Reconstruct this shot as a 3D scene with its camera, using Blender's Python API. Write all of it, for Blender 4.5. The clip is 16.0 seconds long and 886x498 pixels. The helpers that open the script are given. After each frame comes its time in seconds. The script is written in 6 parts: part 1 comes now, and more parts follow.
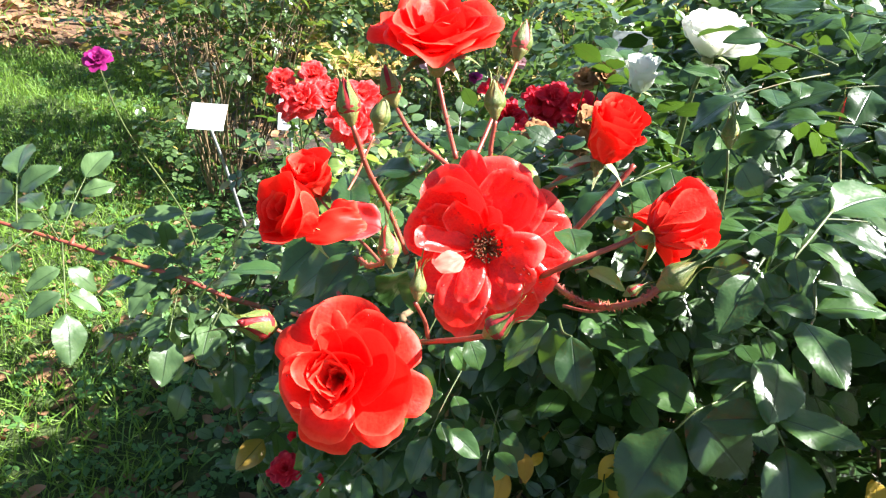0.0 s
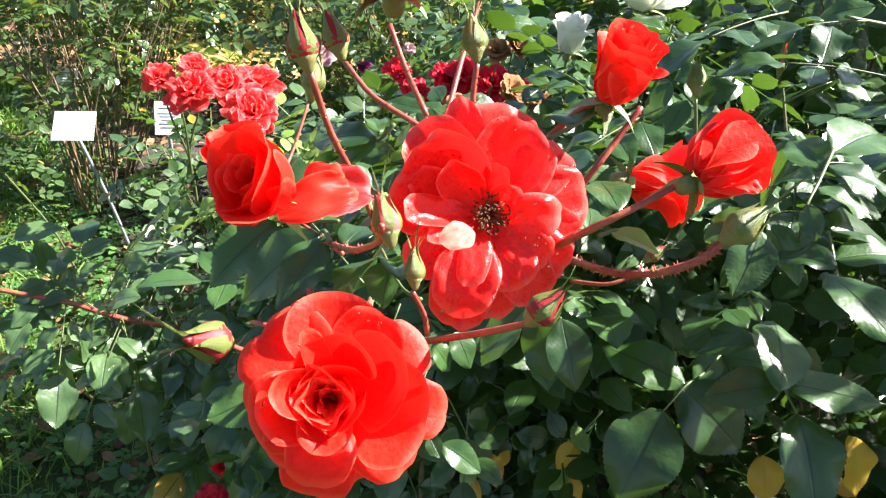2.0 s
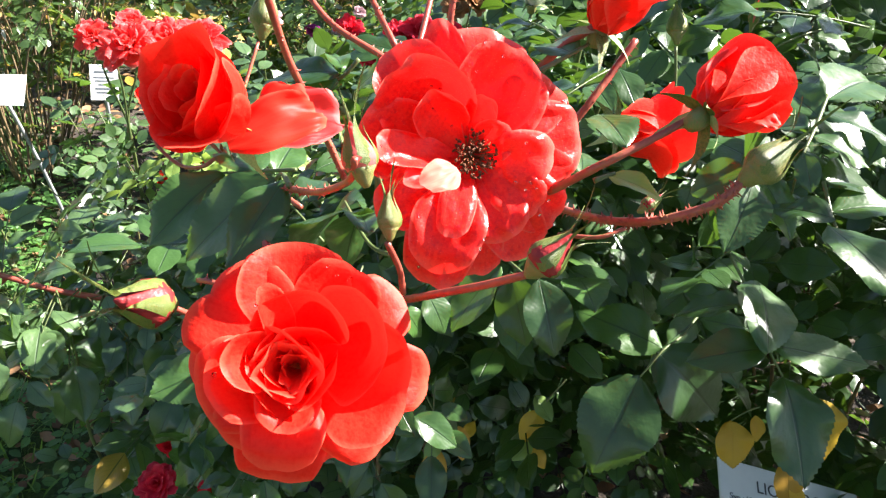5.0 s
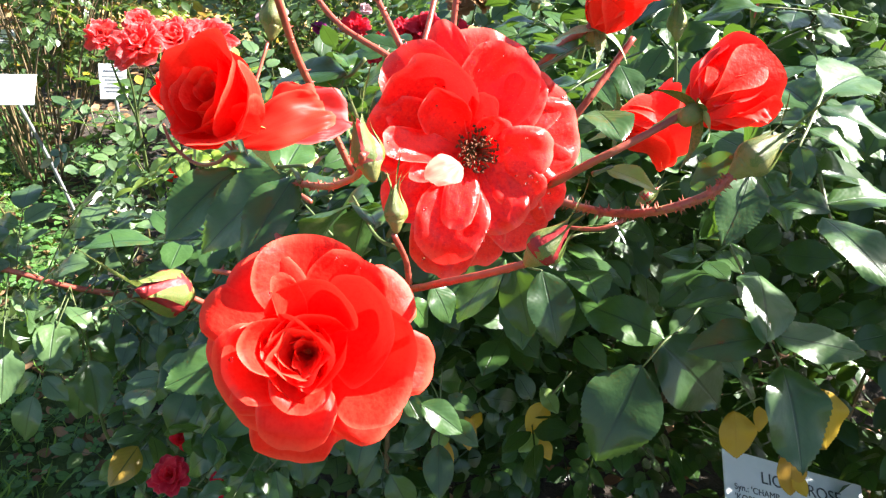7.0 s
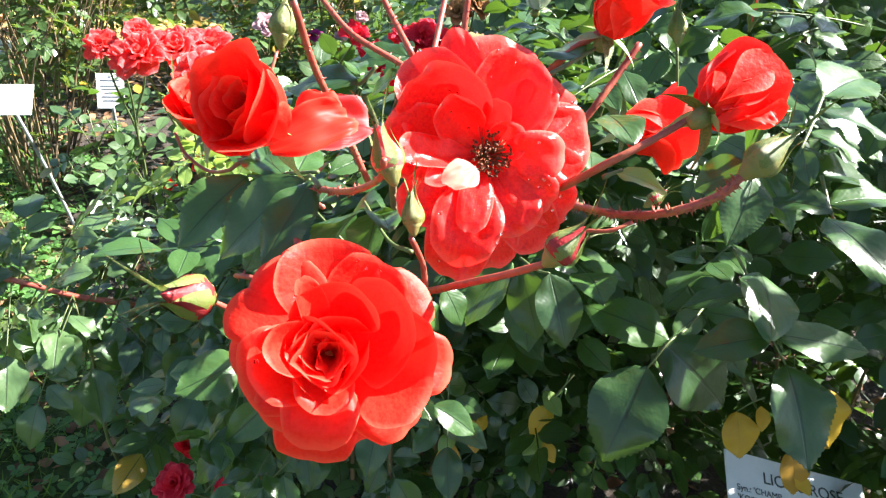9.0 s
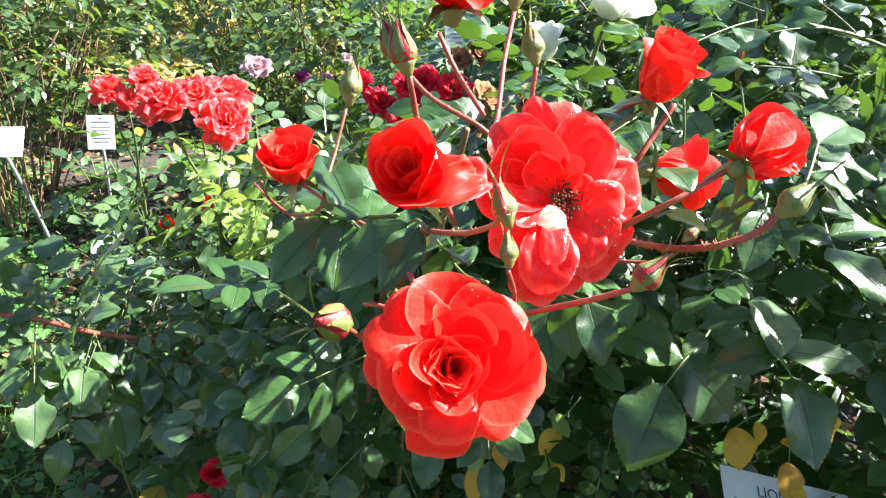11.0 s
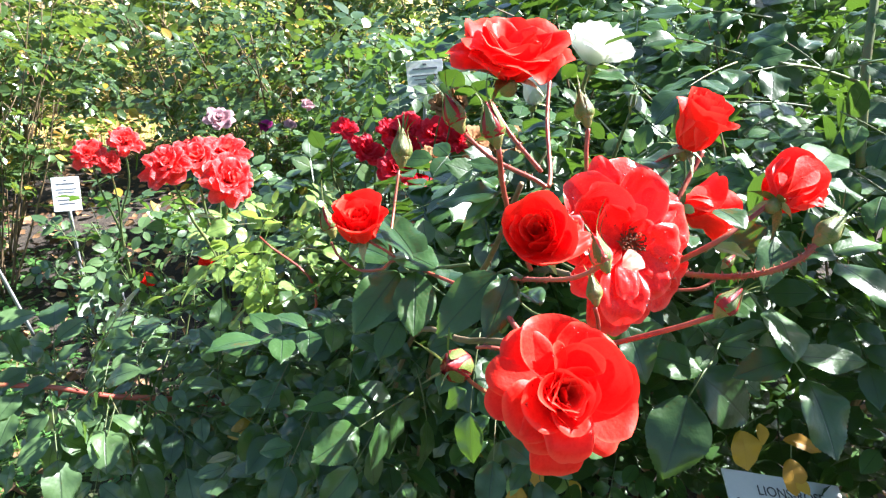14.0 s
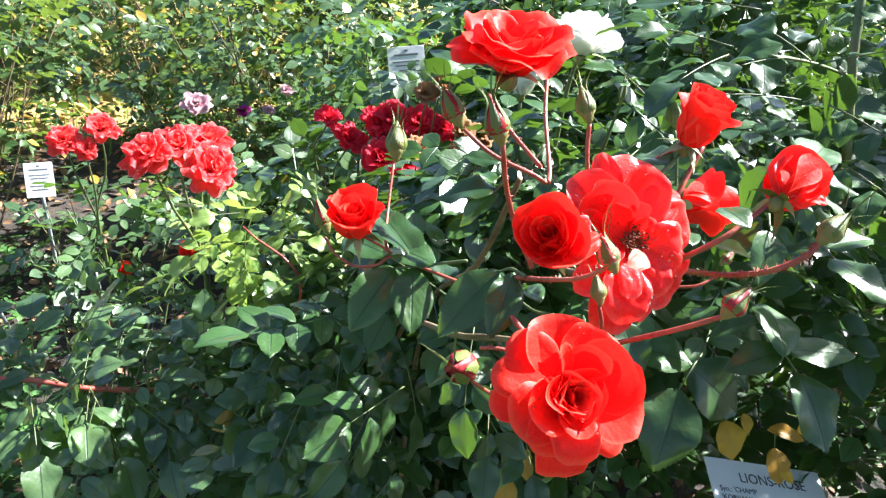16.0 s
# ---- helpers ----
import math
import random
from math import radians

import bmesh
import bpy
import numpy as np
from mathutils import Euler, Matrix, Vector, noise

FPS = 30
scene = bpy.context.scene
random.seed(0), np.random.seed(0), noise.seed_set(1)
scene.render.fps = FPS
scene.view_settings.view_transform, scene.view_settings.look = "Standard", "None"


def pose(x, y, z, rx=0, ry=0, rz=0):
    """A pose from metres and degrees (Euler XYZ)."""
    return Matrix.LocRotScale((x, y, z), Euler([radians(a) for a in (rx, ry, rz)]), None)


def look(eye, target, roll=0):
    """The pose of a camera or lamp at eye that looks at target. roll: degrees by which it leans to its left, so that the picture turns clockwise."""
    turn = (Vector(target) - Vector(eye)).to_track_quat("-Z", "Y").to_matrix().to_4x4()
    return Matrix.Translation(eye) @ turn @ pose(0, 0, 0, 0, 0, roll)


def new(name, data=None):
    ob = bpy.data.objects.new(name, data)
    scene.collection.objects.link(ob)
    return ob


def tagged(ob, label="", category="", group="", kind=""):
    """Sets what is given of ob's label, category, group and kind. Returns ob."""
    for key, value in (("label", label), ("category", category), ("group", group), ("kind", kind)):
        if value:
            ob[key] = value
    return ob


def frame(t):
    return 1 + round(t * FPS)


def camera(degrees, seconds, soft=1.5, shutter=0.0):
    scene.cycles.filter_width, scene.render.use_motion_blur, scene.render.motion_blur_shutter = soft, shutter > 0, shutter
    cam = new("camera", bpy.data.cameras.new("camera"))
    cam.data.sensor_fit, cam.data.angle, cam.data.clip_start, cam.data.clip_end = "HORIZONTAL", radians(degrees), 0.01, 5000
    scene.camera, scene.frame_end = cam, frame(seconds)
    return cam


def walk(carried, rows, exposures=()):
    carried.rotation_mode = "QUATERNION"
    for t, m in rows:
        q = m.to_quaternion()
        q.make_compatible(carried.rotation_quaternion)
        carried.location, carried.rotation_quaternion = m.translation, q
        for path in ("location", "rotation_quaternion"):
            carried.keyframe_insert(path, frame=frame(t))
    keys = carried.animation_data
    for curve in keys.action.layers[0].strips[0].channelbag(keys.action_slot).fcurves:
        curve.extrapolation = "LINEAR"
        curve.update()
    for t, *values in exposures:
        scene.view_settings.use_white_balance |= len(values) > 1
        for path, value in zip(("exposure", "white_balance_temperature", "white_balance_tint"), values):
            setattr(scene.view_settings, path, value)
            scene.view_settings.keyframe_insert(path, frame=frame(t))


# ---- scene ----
cam = camera(60.2, 16.0, 1.3)
PATH = [
    (0, (0.001, -0.02, 1.383), (0.078, 1.739, 0.433), 5.8),
    (0.5, (-0.011, -0.016, 1.371), (0.128, 1.746, 0.435), 5.5),
    (1, (-0.029, -0.002, 1.357), (0.191, 1.759, 0.436), 5.6),
    (1.5, (-0.041, 0.027, 1.343), (0.253, 1.78, 0.426), 5.1),
    (2, (-0.041, 0.053, 1.33), (0.322, 1.785, 0.397), 5.0),
    (2.5, (-0.046, 0.061, 1.317), (0.365, 1.78, 0.383), 5.6),
    (3, (-0.054, 0.072, 1.311), (0.395, 1.777, 0.367), 6.1),
    (3.5, (-0.05, 0.082, 1.305), (0.417, 1.784, 0.363), 5.8),
    (4, (-0.046, 0.083, 1.297), (0.436, 1.779, 0.353), 6.0),
    (4.5, (-0.042, 0.089, 1.298), (0.445, 1.772, 0.333), 6.0),
    (5, (-0.044, 0.087, 1.3), (0.447, 1.758, 0.318), 6.8),
    (7.5, (-0.046, 0.073, 1.305), (0.424, 1.744, 0.312), 6.1),
    (8, (-0.045, 0.072, 1.305), (0.428, 1.747, 0.319), 6.1),
    (8.5, (-0.048, 0.073, 1.304), (0.428, 1.749, 0.323), 6.0),
    (10.8, (-0.115, 0.038, 1.328), (0.436, 1.732, 0.417), 5.6),
    (11, (-0.125, 0.033, 1.33), (0.441, 1.731, 0.436), 5.9),
    (11.5, (-0.147, 0.028, 1.337), (0.459, 1.721, 0.462), 5.6),
    (12, (-0.162, 0.022, 1.343), (0.466, 1.715, 0.485), 5.3),
    (12.5, (-0.186, 0.005, 1.35), (0.459, 1.698, 0.502), 4.4),
    (13, (-0.204, 0.008, 1.352), (0.461, 1.703, 0.525), 3.2),
    (13.5, (-0.214, 0.008, 1.358), (0.472, 1.703, 0.547), 3.1),
    (14, (-0.213, 0.016, 1.357), (0.485, 1.705, 0.546), 3.2),
    (14.5, (-0.216, 0.026, 1.359), (0.485, 1.701, 0.522), 4.1),
    (15, (-0.221, 0.029, 1.359), (0.494, 1.701, 0.528), 4.2),
    (15.5, (-0.226, 0.031, 1.359), (0.509, 1.692, 0.523), 4.5),
    (16, (-0.223, 0.03, 1.36), (0.529, 1.681, 0.517), 4.1),
]
walk(cam, [(t, look(eye, target, roll)) for t, eye, target, roll in PATH], [(0, 2.38, 6350, 12), (5, 2.45, 6550, 12), (7.5, 2.70, 6500, 12), (12, 2.70, 6100, 12), (16, 2.54, 5980, 12)])

# ---- sun and sky ----
SUN = Vector((0.735, 0.05, 0.675)).normalized()
world = bpy.data.worlds.new("sky")
scene.world = world
world.use_nodes = True
wn = world.node_tree.nodes
sky = wn.new("ShaderNodeTexSky")
sky.sky_type, sky.sun_disc = "NISHITA", False
sky.sun_elevation = math.asin(SUN.z)
sky.sun_rotation = math.atan2(SUN.x, SUN.y)
world.node_tree.links.new(sky.outputs[0], wn["Background"].inputs[0])
wn["Background"].inputs[1].default_value = 0.042
lamp = bpy.data.lights.new("sun", "SUN")
lamp.energy, lamp.angle, lamp.color = 5.0, radians(0.55), (1.0, 0.965, 0.91)
sun = new("sun", lamp)
sun.matrix_world = look(SUN * 30, (0, 0, 0))

# ---- materials ----


def material(name):
    m = bpy.data.materials.new(name)
    m.use_nodes = True
    t = m.node_tree
    return m, t.nodes, t.links, t.nodes["Principled BSDF"], t.nodes["Material Output"]


def ramp(nodes, links, fac, stops):
    r = nodes.new("ShaderNodeValToRGB")
    while len(r.color_ramp.elements) < len(stops):
        r.color_ramp.elements.new(0.5)
    for e, (at, col) in zip(r.color_ramp.elements, stops):
        e.position, e.color = at, (*col, 1)
    links.new(fac, r.inputs[0])
    return r.outputs[0]


def noise_fac(nodes, links, scale, detail=3.0, vector=None, rough=0.55):
    n = nodes.new("ShaderNodeTexNoise")
    n.inputs["Scale"].default_value, n.inputs["Detail"].default_value, n.inputs["Roughness"].default_value = scale, detail, rough
    if vector is not None:
        links.new(vector, n.inputs["Vector"])
    return n.outputs[0]


def mathn(nodes, links, op, a, b=0.0):
    n = nodes.new("ShaderNodeMath")
    n.operation = op
    for i, v in enumerate((a, b)):
        if isinstance(v, (int, float)):
            n.inputs[i].default_value = v
        else:
            links.new(v, n.inputs[i])
    return n.outputs[0]


def mixc(nodes, links, fac, a, b, kind="MIX"):
    n = nodes.new("ShaderNodeMix")
    n.data_type, n.blend_type = "RGBA", kind
    for i, v in ((0, fac), (6, a), (7, b)):
        if isinstance(v, (int, float)):
            n.inputs[i].default_value = v
        elif isinstance(v, tuple):
            n.inputs[i].default_value = (*v, 1)
        else:
            links.new(v, n.inputs[i])
    return n.outputs[2]


def bump(nodes, links, height, strength, distance, shader):
    b = nodes.new("ShaderNodeBump")
    b.inputs["Strength"].default_value, b.inputs["Distance"].default_value = strength, distance
    links.new(height, b.inputs["Height"])
    links.new(b.outputs[0], shader.inputs["Normal"])
    return b.outputs[0]


def uv(nodes, links, sx, sy):
    c = nodes.new("ShaderNodeTexCoord")
    m = nodes.new("ShaderNodeMapping")
    m.inputs["Scale"].default_value = (sx, sy, 1)
    links.new(c.outputs["UV"], m.inputs[0])
    return m.outputs[0], c.outputs["UV"], c.outputs["Object"]


def thin(nodes, links, shader, out, colour, share):
    """Lets light pass through a thin petal or leaf."""
    tr = nodes.new("ShaderNodeBsdfTranslucent")
    if isinstance(colour, tuple):
        tr.inputs[0].default_value = (*colour, 1)
    else:
        links.new(colour, tr.inputs[0])
    mx = nodes.new("ShaderNodeMixShader")
    mx.inputs[0].default_value = share
    links.new(shader.outputs[0], mx.inputs[1])
    links.new(tr.outputs[0], mx.inputs[2])
    links.new(mx.outputs[0], out.inputs[0])


def petal_material(name, deep, light, pale, through_col, share=0.45, rough=0.5, spots=0.0, pale_at=0.74, relief=0.34, shine=0.2):
    m, n, l, p, out = material(name)
    streak, tex, obj = uv(n, l, 26, 1.6)
    a = noise_fac(n, l, 1.0, 2.0, streak)
    b = noise_fac(n, l, 55, 3.0, obj)
    col = ramp(n, l, mathn(n, l, "ADD", mathn(n, l, "MULTIPLY", a, 0.28), mathn(n, l, "MULTIPLY", b, 0.72)),
               [(0.32, deep), (0.55, light), (pale_at, light), (min(0.99, pale_at + 0.12), pale)])
    if spots:
        worn = noise_fac(n, l, 34, 3.0, obj)
        col = mixc(n, l, ramp(n, l, worn, [(0.58, (0, 0, 0)), (0.72, (0.65, 0.65, 0.65))]), col, (0.46, 0.012, 0.045))
        c = noise_fac(n, l, 160, 2.0, obj)
        col = mixc(n, l, ramp(n, l, c, [(0.66, (0, 0, 0)), (0.72, (spots, spots, spots))]), col, pale)
    sep = n.new("ShaderNodeSeparateXYZ")
    l.new(tex, sep.inputs[0])
    across = mathn(n, l, "ABSOLUTE", mathn(n, l, "SUBTRACT", sep.outputs[0], 0.5))
    rim = mathn(n, l, "MAXIMUM", mathn(n, l, "MULTIPLY", across, 2.0), sep.outputs[1])
    col = mixc(n, l, ramp(n, l, rim, [(0.90, (0, 0, 0)), (1.0, (0.4, 0.4, 0.4))]), col, pale)
    l.new(col, p.inputs["Base Color"])
    p.inputs["Roughness"].default_value = rough
    p.inputs["Specular IOR Level"].default_value = shine
    c2 = noise_fac(n, l, 17, 3.0, obj)
    bump(n, l, mathn(n, l, "ADD", mathn(n, l, "ADD", mathn(n, l, "MULTIPLY", a, 0.15), mathn(n, l, "MULTIPLY", b, 0.22)), mathn(n, l, "MULTIPLY", c2, 1.1)), relief, 0.0014, p)
    thin(n, l, p, out, through_col, share)
    return m


M_RED = petal_material("petal_scarlet", (0.90, 0.014, 0.007), (0.98, 0.036, 0.018), (0.97, 0.22, 0.13), (1.0, 0.012, 0.007), share=0.38, pale_at=0.80)
M_RED_OLD = petal_material("petal_scarlet_aged", (0.72, 0.010, 0.016), (0.94, 0.036, 0.024), (0.94, 0.32, 0.25), (1.0, 0.012, 0.010),
                           rough=0.30, spots=0.5, pale_at=0.66, share=0.36, relief=0.42, shine=0.32)
M_PINKRED = petal_material("petal_coral", (0.60, 0.010, 0.014), (0.80, 0.045, 0.045), (0.92, 0.46, 0.42), (0.9, 0.09, 0.07), pale_at=0.58)
M_CRIMSON = petal_material("petal_crimson", (0.48, 0.006, 0.026), (0.70, 0.026, 0.058), (0.80, 0.16, 0.18), (0.9, 0.02, 0.04))
M_WHITE = petal_material("petal_white", (0.80, 0.80, 0.70), (0.85, 0.85, 0.79), (0.88, 0.88, 0.85), (0.92, 0.92, 0.84), share=0.45)
M_MAUVE = petal_material("petal_mauve", (0.40, 0.20, 0.25), (0.58, 0.36, 0.40), (0.72, 0.58, 0.55), (0.6, 0.38, 0.4))
M_MAGENTA = petal_material("petal_magenta", (0.20, 0.008, 0.10), (0.36, 0.02, 0.19), (0.5, 0.08, 0.3), (0.5, 0.05, 0.25))
M_BUD = petal_material("bud_dark_crimson", (0.14, 0.006, 0.012), (0.26, 0.012, 0.022), (0.4, 0.06, 0.05), (0.3, 0.01, 0.02), share=0.1, rough=0.25)
M_CREAM = petal_material("petal_faded_edge", (0.52, 0.12, 0.09), (0.66, 0.30, 0.22), (0.72, 0.48, 0.37), (0.7, 0.25, 0.16), spots=0.5)
M_DRY = petal_material("petal_withered", (0.16, 0.06, 0.02), (0.32, 0.16, 0.07), (0.45, 0.28, 0.14), (0.4, 0.2, 0.08), share=0.2, rough=0.8)


def leaf_material(name, dark, light, through_col, rough=0.36, share=0.24, yellow=0.0, vein=0.85, gloss=0.28, rib=(0.010, 0.028, 0.008)):
    m, n, l, p, out = material(name)
    _, tex, obj = uv(n, l, 1, 1)
    sep = n.new("ShaderNodeSeparateXYZ")
    l.new(tex, sep.inputs[0])
    across = mathn(n, l, "ABSOLUTE", mathn(n, l, "SUBTRACT", sep.outputs[0], 0.5))
    # side veins run forward from the midrib
    run = mathn(n, l, "SUBTRACT", sep.outputs[1], mathn(n, l, "MULTIPLY", across, 0.9))
    wave = mathn(n, l, "SINE", mathn(n, l, "ADD", mathn(n, l, "MULTIPLY", run, 46.0), mathn(n, l, "MULTIPLY", noise_fac(n, l, 90, 2.0, n.new("ShaderNodeNewGeometry").outputs["Position"]), 5.0)))
    side = mathn(n, l, "MULTIPLY", ramp(n, l, wave, [(0.72, (0, 0, 0)), (1.0, (1, 1, 1))]), 0.4)
    mid = ramp(n, l, across, [(0.010, (1, 1, 1)), (0.032, (0, 0, 0))])
    ribs = mathn(n, l, "MAXIMUM", mathn(n, l, "MULTIPLY", side, 0.5), mid)
    info = n.new("ShaderNodeObjectInfo")
    geo = n.new("ShaderNodeNewGeometry")
    rnd = mathn(n, l, "FRACT", mathn(n, l, "ADD", info.outputs["Random"], geo.outputs["Random Per Island"]))
    obj = geo.outputs["Position"]
    blot = noise_fac(n, l, 75, 4.0, obj)
    f = mathn(n, l, "ADD", mathn(n, l, "MULTIPLY", rnd, 0.65), mathn(n, l, "MULTIPLY", blot, 0.35))
    col = ramp(n, l, f, [(0.15, dark), (0.75, light)])
    if yellow:
        col = mixc(n, l, ramp(n, l, rnd, [(1 - yellow, (0, 0, 0)), (min(1.0, 1 - yellow + 0.03), (1, 1, 1))]), col, (0.42, 0.25, 0.03))
    col = mixc(n, l, mathn(n, l, "MULTIPLY", ribs, vein), col, rib)
    l.new(col, p.inputs["Base Color"])
    l.new(mathn(n, l, "ADD", mathn(n, l, "MULTIPLY", blot, 0.20), rough - 0.10), p.inputs["Roughness"])
    p.inputs["Specular IOR Level"].default_value = 0.44
    p.inputs["Coat Weight"].default_value, p.inputs["Coat Roughness"].default_value = gloss, 0.13
    h = mathn(n, l, "ADD", mathn(n, l, "MULTIPLY", noise_fac(n, l, 120, 2.0, obj), 1.6), mathn(n, l, "SUBTRACT", mathn(n, l, "MULTIPLY", wave, -0.035), mathn(n, l, "MULTIPLY", mid, 0.8)))
    bump(n, l, h, 0.42, 0.0010, p)
    thin(n, l, p, out, mixc(n, l, rnd, through_col, tuple(c * 0.7 for c in through_col)), share)
    return m


M_LEAF = leaf_material("leaf_dark_glossy", (0.014, 0.040, 0.010), (0.046, 0.104, 0.022), (0.17, 0.33, 0.03), share=0.17)
M_LEAF_MID = leaf_material("leaf_mid_green", (0.034, 0.070, 0.026), (0.092, 0.162, 0.056), (0.20, 0.38, 0.04), rough=0.40, yellow=0.03, gloss=0.6)
# the lime tone is raised to paint in sun on and through the leaf
M_LEAF_LIME = leaf_material("leaf_lime_lit", (0.13, 0.22, 0.05), (0.25, 0.36, 0.09), (0.45, 0.62, 0.10), share=0.35, rib=(0.12, 0.2, 0.06))
M_LEAF_FAR = leaf_material("leaf_far_green", (0.026, 0.054, 0.018), (0.076, 0.128, 0.040), (0.28, 0.42, 0.05), rough=0.26, yellow=0.05)
M_LEAF_YELLOW = leaf_material("leaf_autumn_yellow", (0.36, 0.18, 0.02), (0.60, 0.38, 0.03), (0.7, 0.45, 0.04), rough=0.5, share=0.35, vein=0.05, gloss=0.0)
M_LITTER = leaf_material("leaf_fallen_brown", (0.10, 0.045, 0.022), (0.34, 0.19, 0.09), (0.3, 0.15, 0.05), rough=0.75, share=0.12, vein=0.1, gloss=0.0)
M_STRAW = leaf_material("leaf_fallen_straw", (0.30, 0.19, 0.06), (0.55, 0.38, 0.13), (0.5, 0.34, 0.08), rough=0.7, share=0.2, vein=0.1, gloss=0.0)
M_GRASS = leaf_material("grass_blade", (0.06, 0.14, 0.018), (0.18, 0.31, 0.045), (0.32, 0.52, 0.05), rough=0.5, share=0.3, vein=0.0, gloss=0.0)
M_WEED = leaf_material("weed_leaf", (0.045, 0.12, 0.03), (0.09, 0.21, 0.045), (0.22, 0.42, 0.05), rough=0.5, share=0.3, gloss=0.0)


def bark_material(name, stops, scale, rough=0.55):
    m, n, l, p, out = material(name)
    _, _, obj = uv(n, l, 1, 1)
    a, b = noise_fac(n, l, scale, 3.0, obj), noise_fac(n, l, scale * 9, 3.0, obj)
    f = mathn(n, l, "ADD", mathn(n, l, "MULTIPLY", a, 0.7), mathn(n, l, "MULTIPLY", b, 0.3))
    l.new(ramp(n, l, f, stops), p.inputs["Base Color"])
    p.inputs["Roughness"].default_value = rough
    bump(n, l, b, 0.4, 0.001, p)
    return m


M_STEM_RED = bark_material("stem_red", [(0.35, (0.20, 0.035, 0.022)), (0.55, (0.34, 0.075, 0.045)), (0.7, (0.26, 0.16, 0.05))], 34, 0.42)
M_STEM_GREEN = bark_material("stem_green", [(0.35, (0.055, 0.085, 0.025)), (0.55, (0.10, 0.13, 0.04)), (0.7, (0.16, 0.08, 0.04))], 30, 0.5)
M_CANE = bark_material("cane_brown", [(0.35, (0.08, 0.055, 0.03)), (0.55, (0.18, 0.12, 0.06)), (0.7, (0.13, 0.14, 0.06))], 22, 0.7)
M_SEPAL = bark_material("sepal_green", [(0.40, (0.055, 0.10, 0.015)), (0.54, (0.13, 0.18, 0.03)), (0.66, (0.22, 0.11, 0.045))], 60, 0.45)
M_SEPAL_PALE = bark_material("sepal_pale_inside", [(0.35, (0.20, 0.29, 0.09)), (0.55, (0.33, 0.40, 0.17)), (0.7, (0.42, 0.36, 0.2))], 90, 0.5)
M_HIP = bark_material("hip_green_red", [(0.38, (0.11, 0.16, 0.035)), (0.54, (0.19, 0.19, 0.05)), (0.66, (0.30, 0.11, 0.06))], 110, 0.4)
M_ANTHER = bark_material("anther_brown", [(0.42, (0.030, 0.008, 0.004)), (0.62, (0.24, 0.075, 0.015))], 500, 0.8)
M_FILAMENT = bark_material("filament", [(0.4, (0.34, 0.05, 0.02)), (0.6, (0.46, 0.14, 0.04))], 300, 0.6)
M_PLATE = bark_material("plate_white", [(0.3, (0.74, 0.75, 0.74)), (0.6, (0.82, 0.82, 0.80))], 12, 0.45)
M_INK = bark_material("ink", [(0.3, (0.05, 0.05, 0.05)), (0.6, (0.10, 0.10, 0.10))], 40, 0.6)
M_INK_FADED = bark_material("ink_faded", [(0.3, (0.07, 0.08, 0.10)), (0.6, (0.13, 0.14, 0.16))], 40, 0.6)
M_STAKE = bark_material("stake_zinc", [(0.3, (0.17, 0.175, 0.18)), (0.6, (0.27, 0.275, 0.28))], 30, 0.45)


